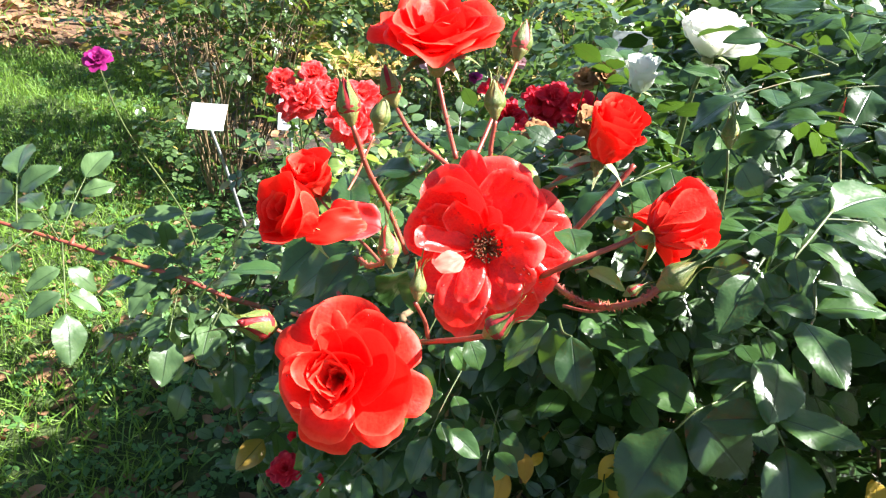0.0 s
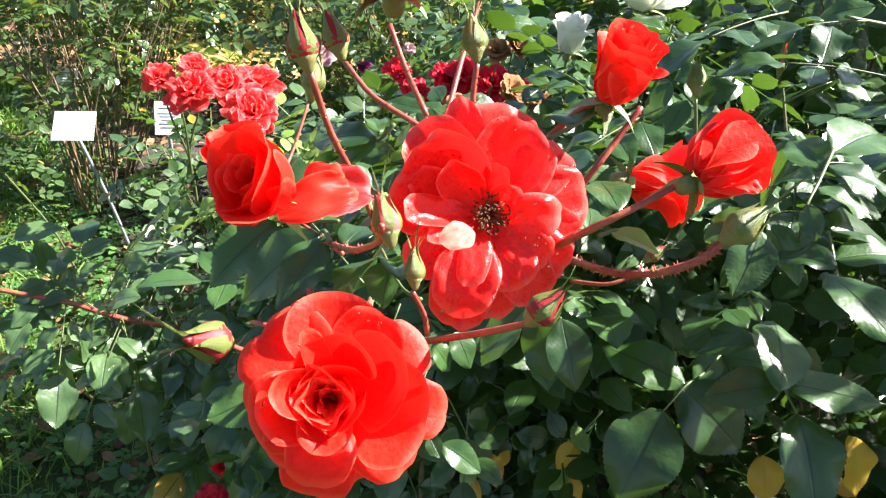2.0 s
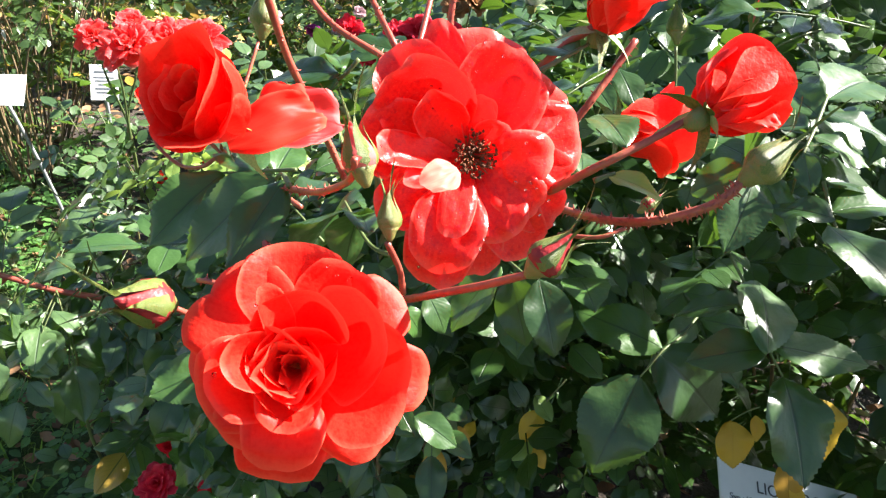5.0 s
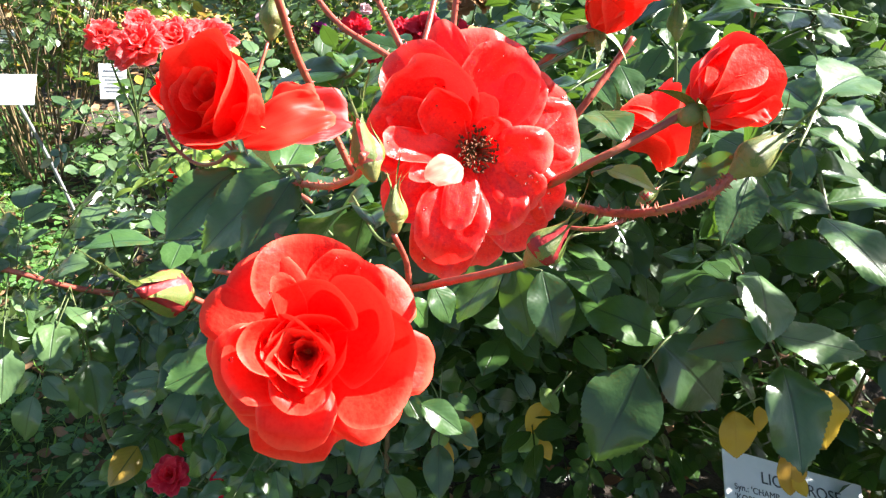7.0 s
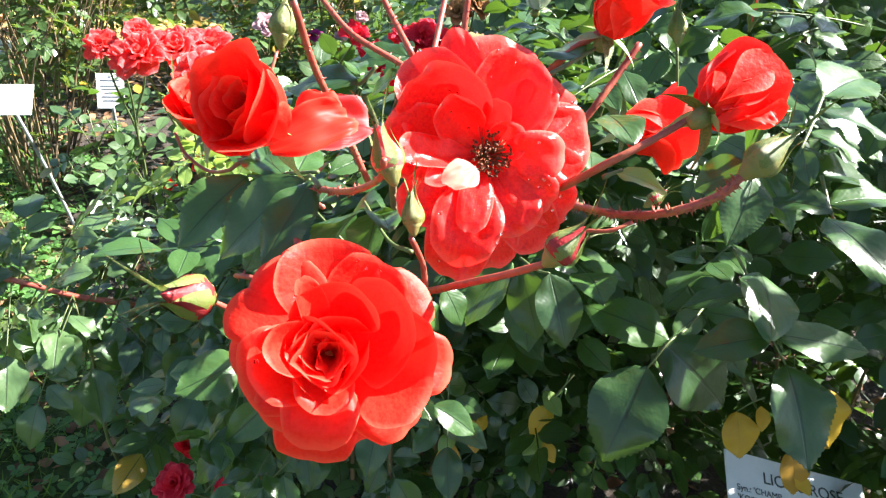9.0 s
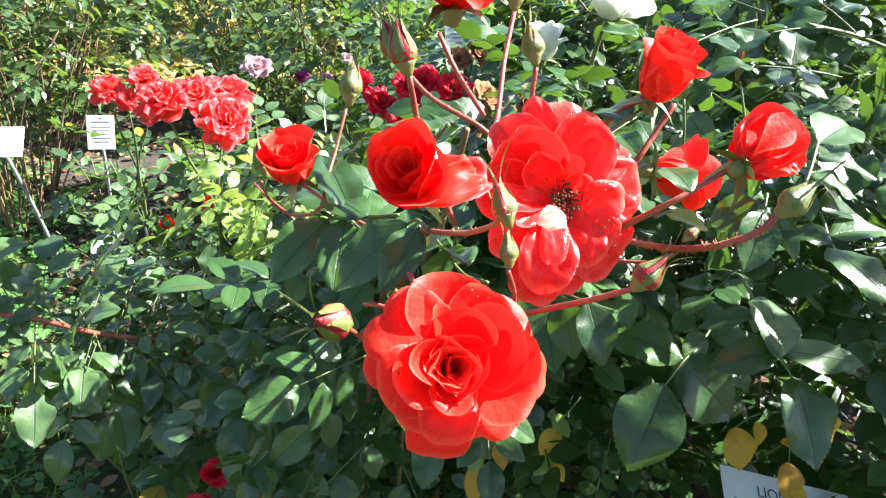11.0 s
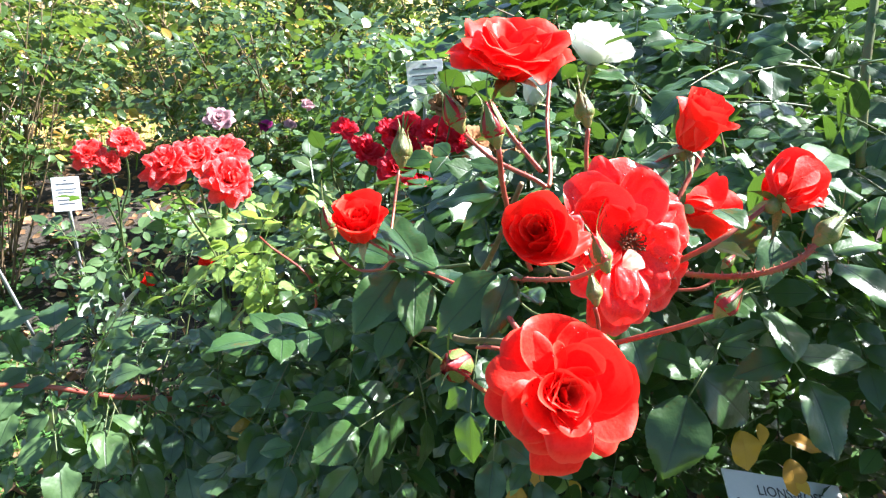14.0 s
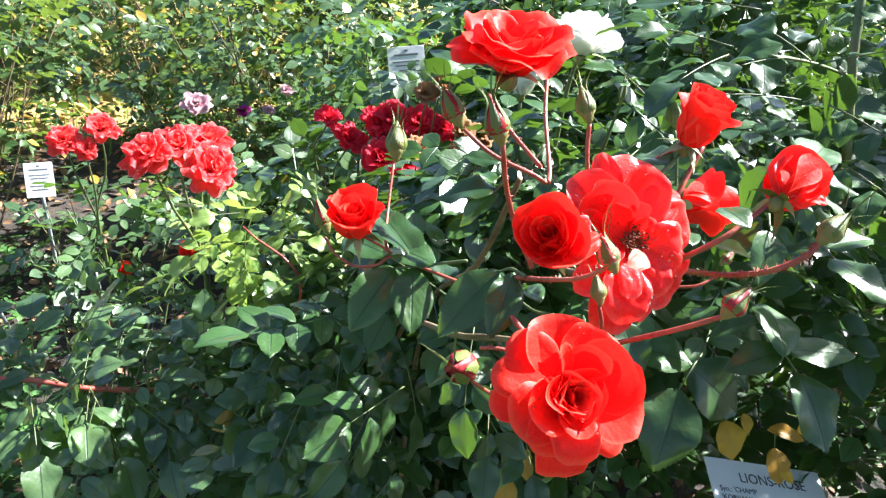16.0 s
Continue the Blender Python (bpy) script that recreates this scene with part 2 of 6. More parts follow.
def ground_material():
    m, n, l, p, out = material("ground_soil_lawn")
    geo = n.new("ShaderNodeNewGeometry")
    pos = geo.outputs["Position"]
    sep = n.new("ShaderNodeSeparateXYZ")
    l.new(pos, sep.inputs[0])
    big, fine, crumbs = noise_fac(n, l, 1.3, 3.0, pos), noise_fac(n, l, 18, 4.0, pos), noise_fac(n, l, 130, 4.0, pos)
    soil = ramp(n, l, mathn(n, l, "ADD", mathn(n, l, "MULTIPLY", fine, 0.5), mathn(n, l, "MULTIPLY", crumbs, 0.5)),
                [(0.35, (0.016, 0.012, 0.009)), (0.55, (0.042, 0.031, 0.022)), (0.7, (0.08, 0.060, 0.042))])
    turf = ramp(n, l, mathn(n, l, "ADD", mathn(n, l, "MULTIPLY", fine, 0.6), mathn(n, l, "MULTIPLY", crumbs, 0.4)),
                [(0.35, (0.022, 0.038, 0.008)), (0.55, (0.050, 0.082, 0.015)), (0.72, (0.10, 0.12, 0.03))])
    straw = ramp(n, l, mathn(n, l, "ADD", mathn(n, l, "MULTIPLY", fine, 0.6), mathn(n, l, "MULTIPLY", crumbs, 0.4)),
                 [(0.35, (0.16, 0.13, 0.035)), (0.52, (0.42, 0.32, 0.09)), (0.7, (0.60, 0.48, 0.16))])
    # the lawn lies on the bed's left-hand side, and strewn turf behind the beds
    edge = mathn(n, l, "ADD", mathn(n, l, "ADD", sep.outputs[0], mathn(n, l, "MULTIPLY", sep.outputs[1], 0.30)), mathn(n, l, "MULTIPLY", big, 0.35))
    lawn = ramp(n, l, mathn(n, l, "MULTIPLY", mathn(n, l, "ADD", edge, 5.0), 0.1), [(0.515, (1, 1, 1)), (0.532, (0, 0, 0))])
    back = ramp(n, l, mathn(n, l, "MULTIPLY", mathn(n, l, "ADD", sep.outputs[1], big), 0.1), [(0.48, (0, 0, 0)), (0.56, (1, 1, 1))])
    mulch = ramp(n, l, mathn(n, l, "ADD", mathn(n, l, "MULTIPLY", fine, 0.6), mathn(n, l, "MULTIPLY", crumbs, 0.4)),
                 [(0.35, (0.05, 0.027, 0.015)), (0.55, (0.15, 0.08, 0.042)), (0.7, (0.28, 0.17, 0.09))])
    west = ramp(n, l, mathn(n, l, "MULTIPLY", mathn(n, l, "ADD", mathn(n, l, "ADD", sep.outputs[0], 6.0), big), 0.1), [(0.49, (1, 1, 1)), (0.56, (0, 0, 0))])
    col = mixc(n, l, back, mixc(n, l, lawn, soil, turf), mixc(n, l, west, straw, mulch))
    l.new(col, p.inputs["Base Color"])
    p.inputs["Roughness"].default_value = 0.95
    bump(n, l, mathn(n, l, "ADD", fine, mathn(n, l, "MULTIPLY", crumbs, 0.4)), 0.8, 0.02, p)
    return m


M_GROUND = ground_material()

# ---- building blocks ----
WORLD = {}


def mesh_of(name, verts, faces, mat, uvs=None, smooth=True):
    """One mesh from arrays of points and of equal-sided faces."""
    me = bpy.data.meshes.new(name)
    verts = np.asarray(verts, dtype=np.float32)
    if isinstance(faces, np.ndarray):
        k = faces.shape[1]
        me.vertices.add(len(verts))
        me.vertices.foreach_set("co", verts.ravel())
        me.loops.add(faces.size)
        me.loops.foreach_set("vertex_index", faces.ravel().astype(np.int32))
        me.polygons.add(len(faces))
        me.polygons.foreach_set("loop_start", np.arange(0, faces.size, k, dtype=np.int32))
        me.update(calc_edges=True)
    else:
        me.from_pydata(verts.tolist(), [], faces)
    if uvs is not None:
        layer = me.uv_layers.new(name="UVMap")
        idx = np.empty(len(me.loops), dtype=np.int32)
        me.loops.foreach_get("vertex_index", idx)
        layer.data.foreach_set("uv", np.asarray(uvs, dtype=np.float32)[idx].ravel())
    me.polygons.foreach_set("use_smooth", np.full(len(me.polygons), smooth))
    me.materials.append(mat)
    me.update()
    return me


def part(name, data, parent, m=None, label="", kind=""):
    """Links one mesh as a part under a thing or a part; m is its place in the world."""
    ob = new(name, data)
    m = m or Matrix()
    ob.parent = parent
    ob.matrix_parent_inverse = WORLD[parent].inverted()
    ob.matrix_basis = m
    WORLD[ob] = m.copy()
    return tagged(ob, label, kind=kind)


def thing(name, place, label, category, group="", kind=""):
    ob = new(name)
    ob.empty_display_size = 0.05
    ob.matrix_basis = Matrix.Translation(place)
    WORLD[ob] = ob.matrix_basis.copy()
    return tagged(ob, label, category, group, kind)


def frame_of(place, y, n, scale=1.0):
    """A pose whose y axis runs along y and whose z axis leans to n."""
    y = Vector(y).normalized()
    x = y.cross(Vector(n))
    x = x.normalized() if x.length > 1e-5 else y.orthogonal().normalized()
    z = x.cross(y)
    r = Matrix((x, y, z)).transposed().to_4x4()
    return Matrix.Translation(place) @ r @ Matrix.Scale(scale, 4)


def axis_frame(place, axis, spin=0.0, scale=1.0):
    q = Vector(axis).to_track_quat("Z", "Y").to_matrix().to_4x4()
    return Matrix.Translation(place) @ q @ pose(0, 0, 0, 0, 0, spin) @ Matrix.Scale(scale, 4)


def smooth_line(points, steps=6):
    p = [np.array(q, dtype=float) for q in points]
    p = [2 * p[0] - p[1]] + p + [2 * p[-1] - p[-2]]
    out = []
    for i in range(1, len(p) - 2):
        for s in range(steps):
            t = s / steps
            out.append(0.5 * (2 * p[i] + (p[i + 1] - p[i - 1]) * t + (2 * p[i - 1] - 5 * p[i] + 4 * p[i + 1] - p[i + 2]) * t * t
                              + (3 * p[i] - p[i - 1] - 3 * p[i + 1] + p[i + 2]) * t ** 3))
    out.append(p[-2])
    return np.array(out)


def tube(points, r0, r1, sides=7, steps=6, hairs=0, hair=0.0016, rng=None, knots=0.0):
    """Points and quads of a tapered stem, with fine prickles if wanted."""
    line = smooth_line(points, steps)
    n = len(line)
    verts, faces = [], []
    up = np.array([0.31, 0.22, 0.93])
    for i in range(n):
        d = line[min(i + 1, n - 1)] - line[max(i - 1, 0)]
        d = d / (np.linalg.norm(d) + 1e-9)
        a = np.cross(d, up)
        a = a / (np.linalg.norm(a) + 1e-9)
        b = np.cross(d, a)
        r = r0 + (r1 - r0) * i / (n - 1)
        if knots and rng is not None:
            r *= 1 + knots * rng.uniform(-1, 1)
        for k in range(sides):
            w = 2 * math.pi * k / sides
            verts.append(line[i] + r * (a * math.cos(w) + b * math.sin(w)))
    for i in range(n - 1):
        for k in range(sides):
            faces.append((i * sides + k, i * sides + (k + 1) % sides, (i + 1) * sides + (k + 1) % sides, (i + 1) * sides + k))
    faces.append(tuple(range(sides))[::-1])
    faces.append(tuple((n - 1) * sides + k for k in range(sides)))
    for _ in range(hairs):
        i = rng.randrange(1, n - 1)
        d = line[i + 1] - line[i - 1]
        d = d / np.linalg.norm(d)
        v = np.array([rng.gauss(0, 1) for _ in range(3)])
        v -= d * (v @ d)
        v /= np.linalg.norm(v)
        w = np.cross(d, v)
        r = r0 + (r1 - r0) * i / (n - 1)
        at = line[i] + d * rng.uniform(-1, 1) * 0.002
        s, q = hair * 0.28, len(verts)
        verts += [at + v * r * 0.8 + d * s, at + v * r * 0.8 - d * s * 0.6 + w * s, at + v * r * 0.8 - d * s * 0.6 - w * s, at + v * (r + hair * rng.uniform(0.6, 1.3))]
        faces += [(q, q + 1, q + 3), (q + 1, q + 2, q + 3), (q + 2, q, q + 3)]
    return verts, faces


def stem(name, points, r0, r1, mat, parent, rng=None, hairs=0, hair=0.0016, sides=7, steps=6, knots=0.05, label=""):
    rng = rng or random.Random(len(points))
    v, f = tube(points, r0, r1, sides, steps, hairs, hair, rng, knots)
    return part(name, mesh_of(name, v, f, mat), parent, None, label)


# ---- petals, blooms and buds ----


def petal_mesh(length, width, tilt0, tilt1, cup, rng, base=0.0, bend=1.5, ruffle=0.05, roll=0.35, tip=0.0, mat=None, nu=14, nv=12, fray=0.0, crinkle=0.02, edge=0.36):
    """A petal that starts by the axis (z) and leans outward along +y; tilts in degrees from the axis, cup is its cross radius."""
    t0, t1 = radians(tilt0), radians(tilt1)
    prof = [(base, 0.0)]
    for j in range(nv):
        a = t0 + (t1 - t0) * ((j + 0.5) / nv) ** bend
        y, z = prof[-1]
        prof.append((y + math.sin(a) * length / nv, z + math.cos(a) * length / nv))
    ph, ph2, lean = rng.uniform(0, 6.28), rng.uniform(0, 6.28), rng.uniform(-0.18, 0.18)
    notch = rng.uniform(0.0, 0.06)
    folds = [(rng.uniform(-7, 7), rng.uniform(-9, 9), rng.uniform(0, 6.28), rng.uniform(0.3, 1.0)) for _ in range(6)]
    verts, faces, uvs = [], [], []
    for j in range(nv + 1):
        v = j / nv
        a = t0 + (t1 - t0) * v ** bend
        nrm = (-math.cos(a), math.sin(a))
        half = width * 0.5 * (0.24 + 0.76 * math.sin(math.pi * 0.5 * min(1.0, v / 0.7)) ** 1.1)
        for i in range(nu + 1):
            u = 2 * i / nu - 1
            vv = v * (1 - edge * abs(u) ** 2.8 + (0.012 * math.sin(ph + 9 * u) if nu > 12 else 0)) - notch * max(0, 1 - 3 * abs(u)) * v ** 3 + tip * (1 - abs(u)) ** 2 * v ** 4
            k = max(0, min(nv - 1e-6, vv * nv))
            j0 = int(k)
            y = prof[j0][0] + (prof[j0 + 1][0] - prof[j0][0]) * (k - j0)
            z = prof[j0][1] + (prof[j0 + 1][1] - prof[j0][1]) * (k - j0)
            w = half * u * (1 - 0.10 * max(0.0, v - 0.75) * 4) / cup
            x = cup * math.sin(w) + lean * length * v * v * 0.5
            inward = cup * (1 - math.cos(w))
            curl = roll * length * (max(0.0, abs(u) - 0.55) ** 2 * 0.25 + max(0.0, v - 0.72) ** 2 * 1.1)
            wave = ruffle * length * v * v * (math.sin(ph + 3.1 * u + 2 * v) * 0.6 + math.sin(ph2 + 6.3 * u) * 0.4) + fray * length * v ** 5 * math.sin(ph * 3 + 17 * u)
            crease = sum(am * (1 - 2 * abs(math.sin(fx * u + fy * v + fp))) for fx, fy, fp, am in folds) / 6
            off = inward - curl + wave + crinkle * length * (0.25 + v) * crease
            verts.append((x, y + nrm[0] * off, z + nrm[1] * off))
            uvs.append((i / nu, v))
    for j in range(nv):
        for i in range(nu):
            q = j * (nu + 1) + i
            faces.append((q, q + 1, q + nu + 2, q + nu + 1))
    return mesh_of("petal", verts, np.array(faces), mat, uvs)


def sepal_mesh(length, width, tilt0, tilt1, rng, base, mat):
    """A narrow pointed sepal with a thread-like end."""
    n, verts, faces, uvs = 8, [], [], []
    y, z = base, 0.0
    for j in range(n + 1):
        v = j / n
        a = radians(tilt0 + (tilt1 - tilt0) * v ** 1.2)
        if j:
            y += math.sin(a) * length / n
            z += math.cos(a) * length / n
        h = width * 0.5 * (math.sin(math.pi * min(1, 0.30 + v * 0.9)) if v < 0.62 else 0.36 * (1 - (v - 0.62) / 0.38) ** 0.8 + 0.05)
        h = max(h, width * 0.03)
        s = 0.004 * math.sin(v * 5 + rng.random() * 0.2) * v
        for i, u in enumerate((-1, 0, 1)):
            lift = 0.25 * h * (1 if u else 0)
            verts.append((u * h + s, y - math.cos(a) * lift, z + math.sin(a) * lift))
            uvs.append(((u + 1) / 2, v))
    for j in range(n):
        for i in range(2):
            q = j * 3 + i
            faces.append((q, q + 1, q + 4, q + 3))
    return mesh_of("sepal", verts, np.array(faces), mat, uvs)


def lathe(profile, sides, mat, name, wob=0.0, rng=None):
    verts, faces = [], []
    for r, z in profile:
        for k in range(sides):
            w = 2 * math.pi * k / sides
            rr = r * (1 + (wob * math.sin(5 * w + z * 90) if wob else 0))
            verts.append((rr * math.cos(w), rr * math.sin(w), z))
    for i in range(len(profile) - 1):
        for k in range(sides):
            faces.append((i * sides + k, i * sides + (k + 1) % sides, (i + 1) * sides + (k + 1) % sides, (i + 1) * sides + k))
    faces.append(tuple(range(sides))[::-1])
    faces.append(tuple((len(profile) - 1) * sides + k for k in range(sides)))
    return mesh_of(name, verts, faces, mat)


def stamens_mesh(radius, rng):
    verts, faces = [], []
    for i in range(75):
        a, r = rng.uniform(0, 6.28), radius * math.sqrt(rng.uniform(0.05, 1))
        foot = np.array([0.35 * r * math.cos(a), 0.35 * r * math.sin(a), 0.0])
        top = np.array([r * math.cos(a), r * math.sin(a), radius * rng.uniform(0.55, 0.95)])
        v, f = tube([foot, (foot + top) / 2 + np.array([0, 0, radius * 0.1]), top], 0.0035, 0.0026, 3, 2)
        q = len(verts)
        verts += v
        faces += [tuple(k + q for k in face) for face in f]
    return mesh_of("filaments", verts, faces, M_FILAMENT), None


def anthers_mesh(radius, rng):
    verts, faces = [], []
    for i in range(120):
        a, r = rng.uniform(0, 6.28), radius * math.sqrt(rng.uniform(0.03, 1.1))
        c = np.array([r * math.cos(a), r * math.sin(a), radius * rng.uniform(0.55, 1.0)])
        s = rng.uniform(0.0045, 0.009)
        q = len(verts)
        ax = np.array([rng.gauss(0, 1) for _ in range(3)])
        ax /= np.linalg.norm(ax)
        b = np.cross(ax, [0.3, 0.5, 0.8])
        b /= np.linalg.norm(b)
        d = np.cross(ax, b)
        verts += [c + ax * s * 1.5, c - ax * s * 1.5, c + b * s, c - b * s, c + d * s, c - d * s]
        for x, y, z in ((0, 2, 4), (0, 4, 3), (0, 3, 5), (0, 5, 2), (1, 4, 2), (1, 3, 4), (1, 5, 3), (1, 2, 5)):
            faces.append((q + x, q + y, q + z))
    return mesh_of("anthers", verts, faces, M_ANTHER)


def bloom(bush, place, axis, size, rings, mat, seed, spin=0.0, stamens=0.0, sepals=5, sepal_tilt=(60, 120), label="", fine=True, calm=1.0, petals=(), drops=0, crinkle=0.035, sepal_long=1.0):
    """A rose: rings of (count, length, width, tilt at the foot, tilt at the tip, cup radius, foot radius, height), all for a rose 1 m across."""
    rng = random.Random(seed)
    m = axis_frame(place, axis, spin, size)
    hip = part("bloom", lathe([(0.012, -0.16), (0.055, -0.14), (0.075, -0.08), (0.07, -0.02), (0.03, 0.03)], 10, M_HIP, "bloom", 0.03), bush, m, label)
    nu, nv = (14, 12) if fine else (6, 5)
    for ri, (count, length, width, t0, t1, cup, foot, height) in enumerate(rings):
        start = rng.uniform(0, 360)
        for k in range(count):
            j = lambda s: 1 + s * rng.uniform(-1, 1)
            pm = petal_mesh(length * j(0.12 * calm), width * j(0.15 * calm), t0 + calm * rng.uniform(-8, 8), t1 + calm * rng.uniform(-18, 18), cup * j(0.22 * calm), rng,
                            foot, rng.uniform(1.2, 1.9), calm * rng.uniform(0.03, 0.11), 0.15 + calm * rng.uniform(0.05, 0.6), rng.uniform(-0.02, 0.05), mat, nu, nv, rng.uniform(0.0, 0.014), crinkle)
            ang = start + 360 * k / count + calm * rng.uniform(-16, 16)
            part("petal", pm, hip, m @ pose(0, 0, height + rng.uniform(-0.01, 0.01), 0, 0, ang))
    for ang, length, width, t0, t1, cup, foot, height in petals:
        pm = petal_mesh(length, width, t0, t1, cup, rng, foot, 1.5, calm * rng.uniform(0.03, 0.09), rng.uniform(0.25, 0.7) * min(1.0, calm + 0.15), rng.uniform(-0.02, 0.03), mat, 24, 20, rng.uniform(0.0, 0.016) * min(1.0, calm), crinkle * rng.uniform(0.6, 1.6))
        part("petal", pm, hip, m @ pose(0, 0, height, 0, 0, ang))
    spots = [o for o in hip.children if o.name.startswith("petal")] if drops else []
    for _ in range(drops):
        o = rng.choice(spots)
        vert = o.data.vertices[rng.randrange(len(o.data.vertices) // 2, len(o.data.vertices))]
        at = WORLD[o] @ vert.co
        up = (WORLD[o].to_3x3() @ vert.normal).normalized()
        up = -up if up.dot(Vector(axis)) < 0 else up
        part("water_drop", DROP, hip, axis_frame(at + up * 0.0001, up, 0, rng.uniform(0.0004, 0.0009)))
    for k in range(sepals):
        sm = sepal_mesh(rng.uniform(0.28, 0.38) * sepal_long, 0.105 * sepal_long, sepal_tilt[0], sepal_tilt[1] + rng.uniform(-20, 20), rng, 0.05, M_SEPAL_PALE if k % 2 else M_SEPAL)
        part("sepal", sm, hip, m @ pose(0, 0, -0.02, 0, 0, 72 * k + rng.uniform(-12, 12)))
    if stamens:
        part("stamen_tuft", stamens_mesh(stamens, rng)[0], hip, m @ pose(0, 0, 0.03))
        part("pollen_tuft", anthers_mesh(stamens, rng), hip, m @ pose(0, 0, 0.03), "brown pollen-covered anthers")
    return hip


def shell_mesh(base, tip, half, bank, cup, bow, roll, rng, mat, ruffle=0.05, crinkle=0.03, n=18):
    """A broad rounded petal from its foot to its tip; cup lifts its sides, bow hollows its length, roll turns its rim back."""
    base, tip = np.array(base, float), np.array(tip, float)
    way = tip - base
    length = np.linalg.norm(way)
    way = way / length
    side = np.cross(way, (0.0, 0.0, 1.0))
    side = side / np.linalg.norm(side)
    out = np.cross(side, way)
    c, k = math.cos(radians(bank)), math.sin(radians(bank))
    side, out = side * c + out * k, out * c - side * k
    ph, ph2, notch = rng.uniform(0, 6.28), rng.uniform(0, 6.28), rng.uniform(-0.02, 0.05)
    skew = rng.uniform(-0.12, 0.12)
    folds = [(rng.uniform(-5, 5), rng.uniform(-6, 6), rng.uniform(0, 6.28), rng.uniform(0.3, 1.0)) for _ in range(5)]
    verts, uvs, faces = [], [], []
    for j in range(n + 1):
        v = 2 * j / n - 1
        for i in range(n + 1):
            u = 2 * i / n - 1
            p, q = u * math.sqrt(1 - 0.36 * v * v), v * math.sqrt(1 - 0.42 * u * u)
            t = 0.5 * (q + 1)
            t -= notch * math.exp(-(p / 0.2) ** 2) * max(0.0, t - 0.6) * 2
            w = p * (0.36 + 0.64 * math.sin(math.pi / 2 * min(1.0, t / 0.62)))
            r = max(abs(u), v, 0.6 * abs(v))
            lift = cup * half * w * w - bow * length * 4 * t * (1 - t) - roll * half * max(0.0, r - 0.65) ** 2 * 4
            lift += ruffle * half * r ** 3 * (math.sin(ph + 3.3 * math.atan2(p, q + 0.3)) + 0.5 * math.sin(ph2 + 7.1 * math.atan2(p, q + 0.3))) * (t > 0.05)
            lift += crinkle * half * (0.2 + t) * sum(a * (1 - 2 * abs(math.sin(fx * u + fy * v + fp))) for fx, fy, fp, a in folds) / 4
            verts.append(base + way * length * (t + skew * w * w * 0.3) + side * half * (w + skew * t * t * 0.4) + out * lift)
            uvs.append((0.5 + 0.5 * u, 0.5 + 0.5 * v))
    for j in range(n):
        for i in range(n):
            q = j * (n + 1) + i
            faces.append((q, q + 1, q + n + 2, q + n + 1))
    return mesh_of("petal", verts, np.array(faces), mat, uvs)


def facing(place, axis, up):
    """A pose whose z axis is axis and whose y axis leans to up."""
    z = Vector(axis).normalized()
    x = Vector(up).cross(z).normalized()
    return Matrix.Translation(place) @ Matrix((x, z.cross(x), z)).transposed().to_4x4()


def shells(hip, m, rows, mat, seed, foot, ruffle=0.05, crinkle=0.03, slope=(0.0, 0.0), drops=0):
    """Petals laid one by one on a bloom's face, in millimetres: tip x, y, z, half width, bank, cup, bow, roll; foot is where they meet."""
    rng = random.Random(seed)
    m = m @ Matrix.Scale(0.08, 4)
    made = []
    for x, y, z, half, bank, cup, bow, roll in rows:
        b = (foot[0] + 0.1 * (x - foot[0]), foot[1] + 0.1 * (y - foot[1]), foot[2] + slope[0] * foot[0] + slope[1] * foot[1])
        tip = (x, y, z + slope[0] * x + slope[1] * y)
        me = shell_mesh([a * 0.0125 for a in b], [a * 0.0125 for a in tip], half * 0.0125, bank, cup, bow, roll, rng, mat, ruffle * rng.uniform(0.5, 1.5), crinkle * rng.uniform(0.5, 1.5))
        made.append(part("petal", me, hip, m))
    for _ in range(drops):
        o = rng.choice(made)
        vert = o.data.vertices[rng.randrange(len(o.data.vertices) // 3, len(o.data.vertices))]
        up = (m.to_3x3() @ vert.normal).normalized()
        up = -up if up.dot(m.to_3x3() @ Vector((0, 0, 1))) < 0 else up
        part("water_drop", DROP, hip, axis_frame(m @ vert.co + up * 0.0001, up, 0, rng.uniform(0.0004, 0.0009)))
    return made


# proportions of the roses, outermost petals first
CUPPED = [(6, 0.52, 0.58, 52, 84, 0.45, 0.04, 0.0), (5, 0.50, 0.56, 40, 62, 0.36, 0.04, 0.01), (5, 0.46, 0.50, 28, 44, 0.28, 0.04, 0.02), (4, 0.36, 0.38, 10, 26, 0.16, 0.03, 0.03)]
GOBLET = [(3, 0.54, 0.66, 30, 74, 0.30, 0.05, 0.0), (3, 0.60, 0.86, 24, 26, 0.24, 0.05, 0.0), (3, 0.60, 0.74, 15, 8, 0.18, 0.05, 0.01),
          (3, 0.59, 0.56, 9, 2, 0.12, 0.04, 0.02), (3, 0.57, 0.38, 4, 2, 0.07, 0.025, 0.02), (2, 0.55, 0.2, 1, 2, 0.035, 0.01, 0.02)]
TIGHT = [(2, 0.56, 0.62, 26, 50, 0.24, 0.05, 0.0), (3, 0.61, 0.84, 25, 14, 0.22, 0.06, 0.0), (3, 0.62, 0.72, 17, 4, 0.17, 0.055, 0.01), (3, 0.61, 0.54, 10, 1, 0.12, 0.045, 0.01),
         (3, 0.60, 0.38, 5, 1, 0.07, 0.03, 0.02), (2, 0.58, 0.2, 2, 1, 0.035, 0.01, 0.02)]
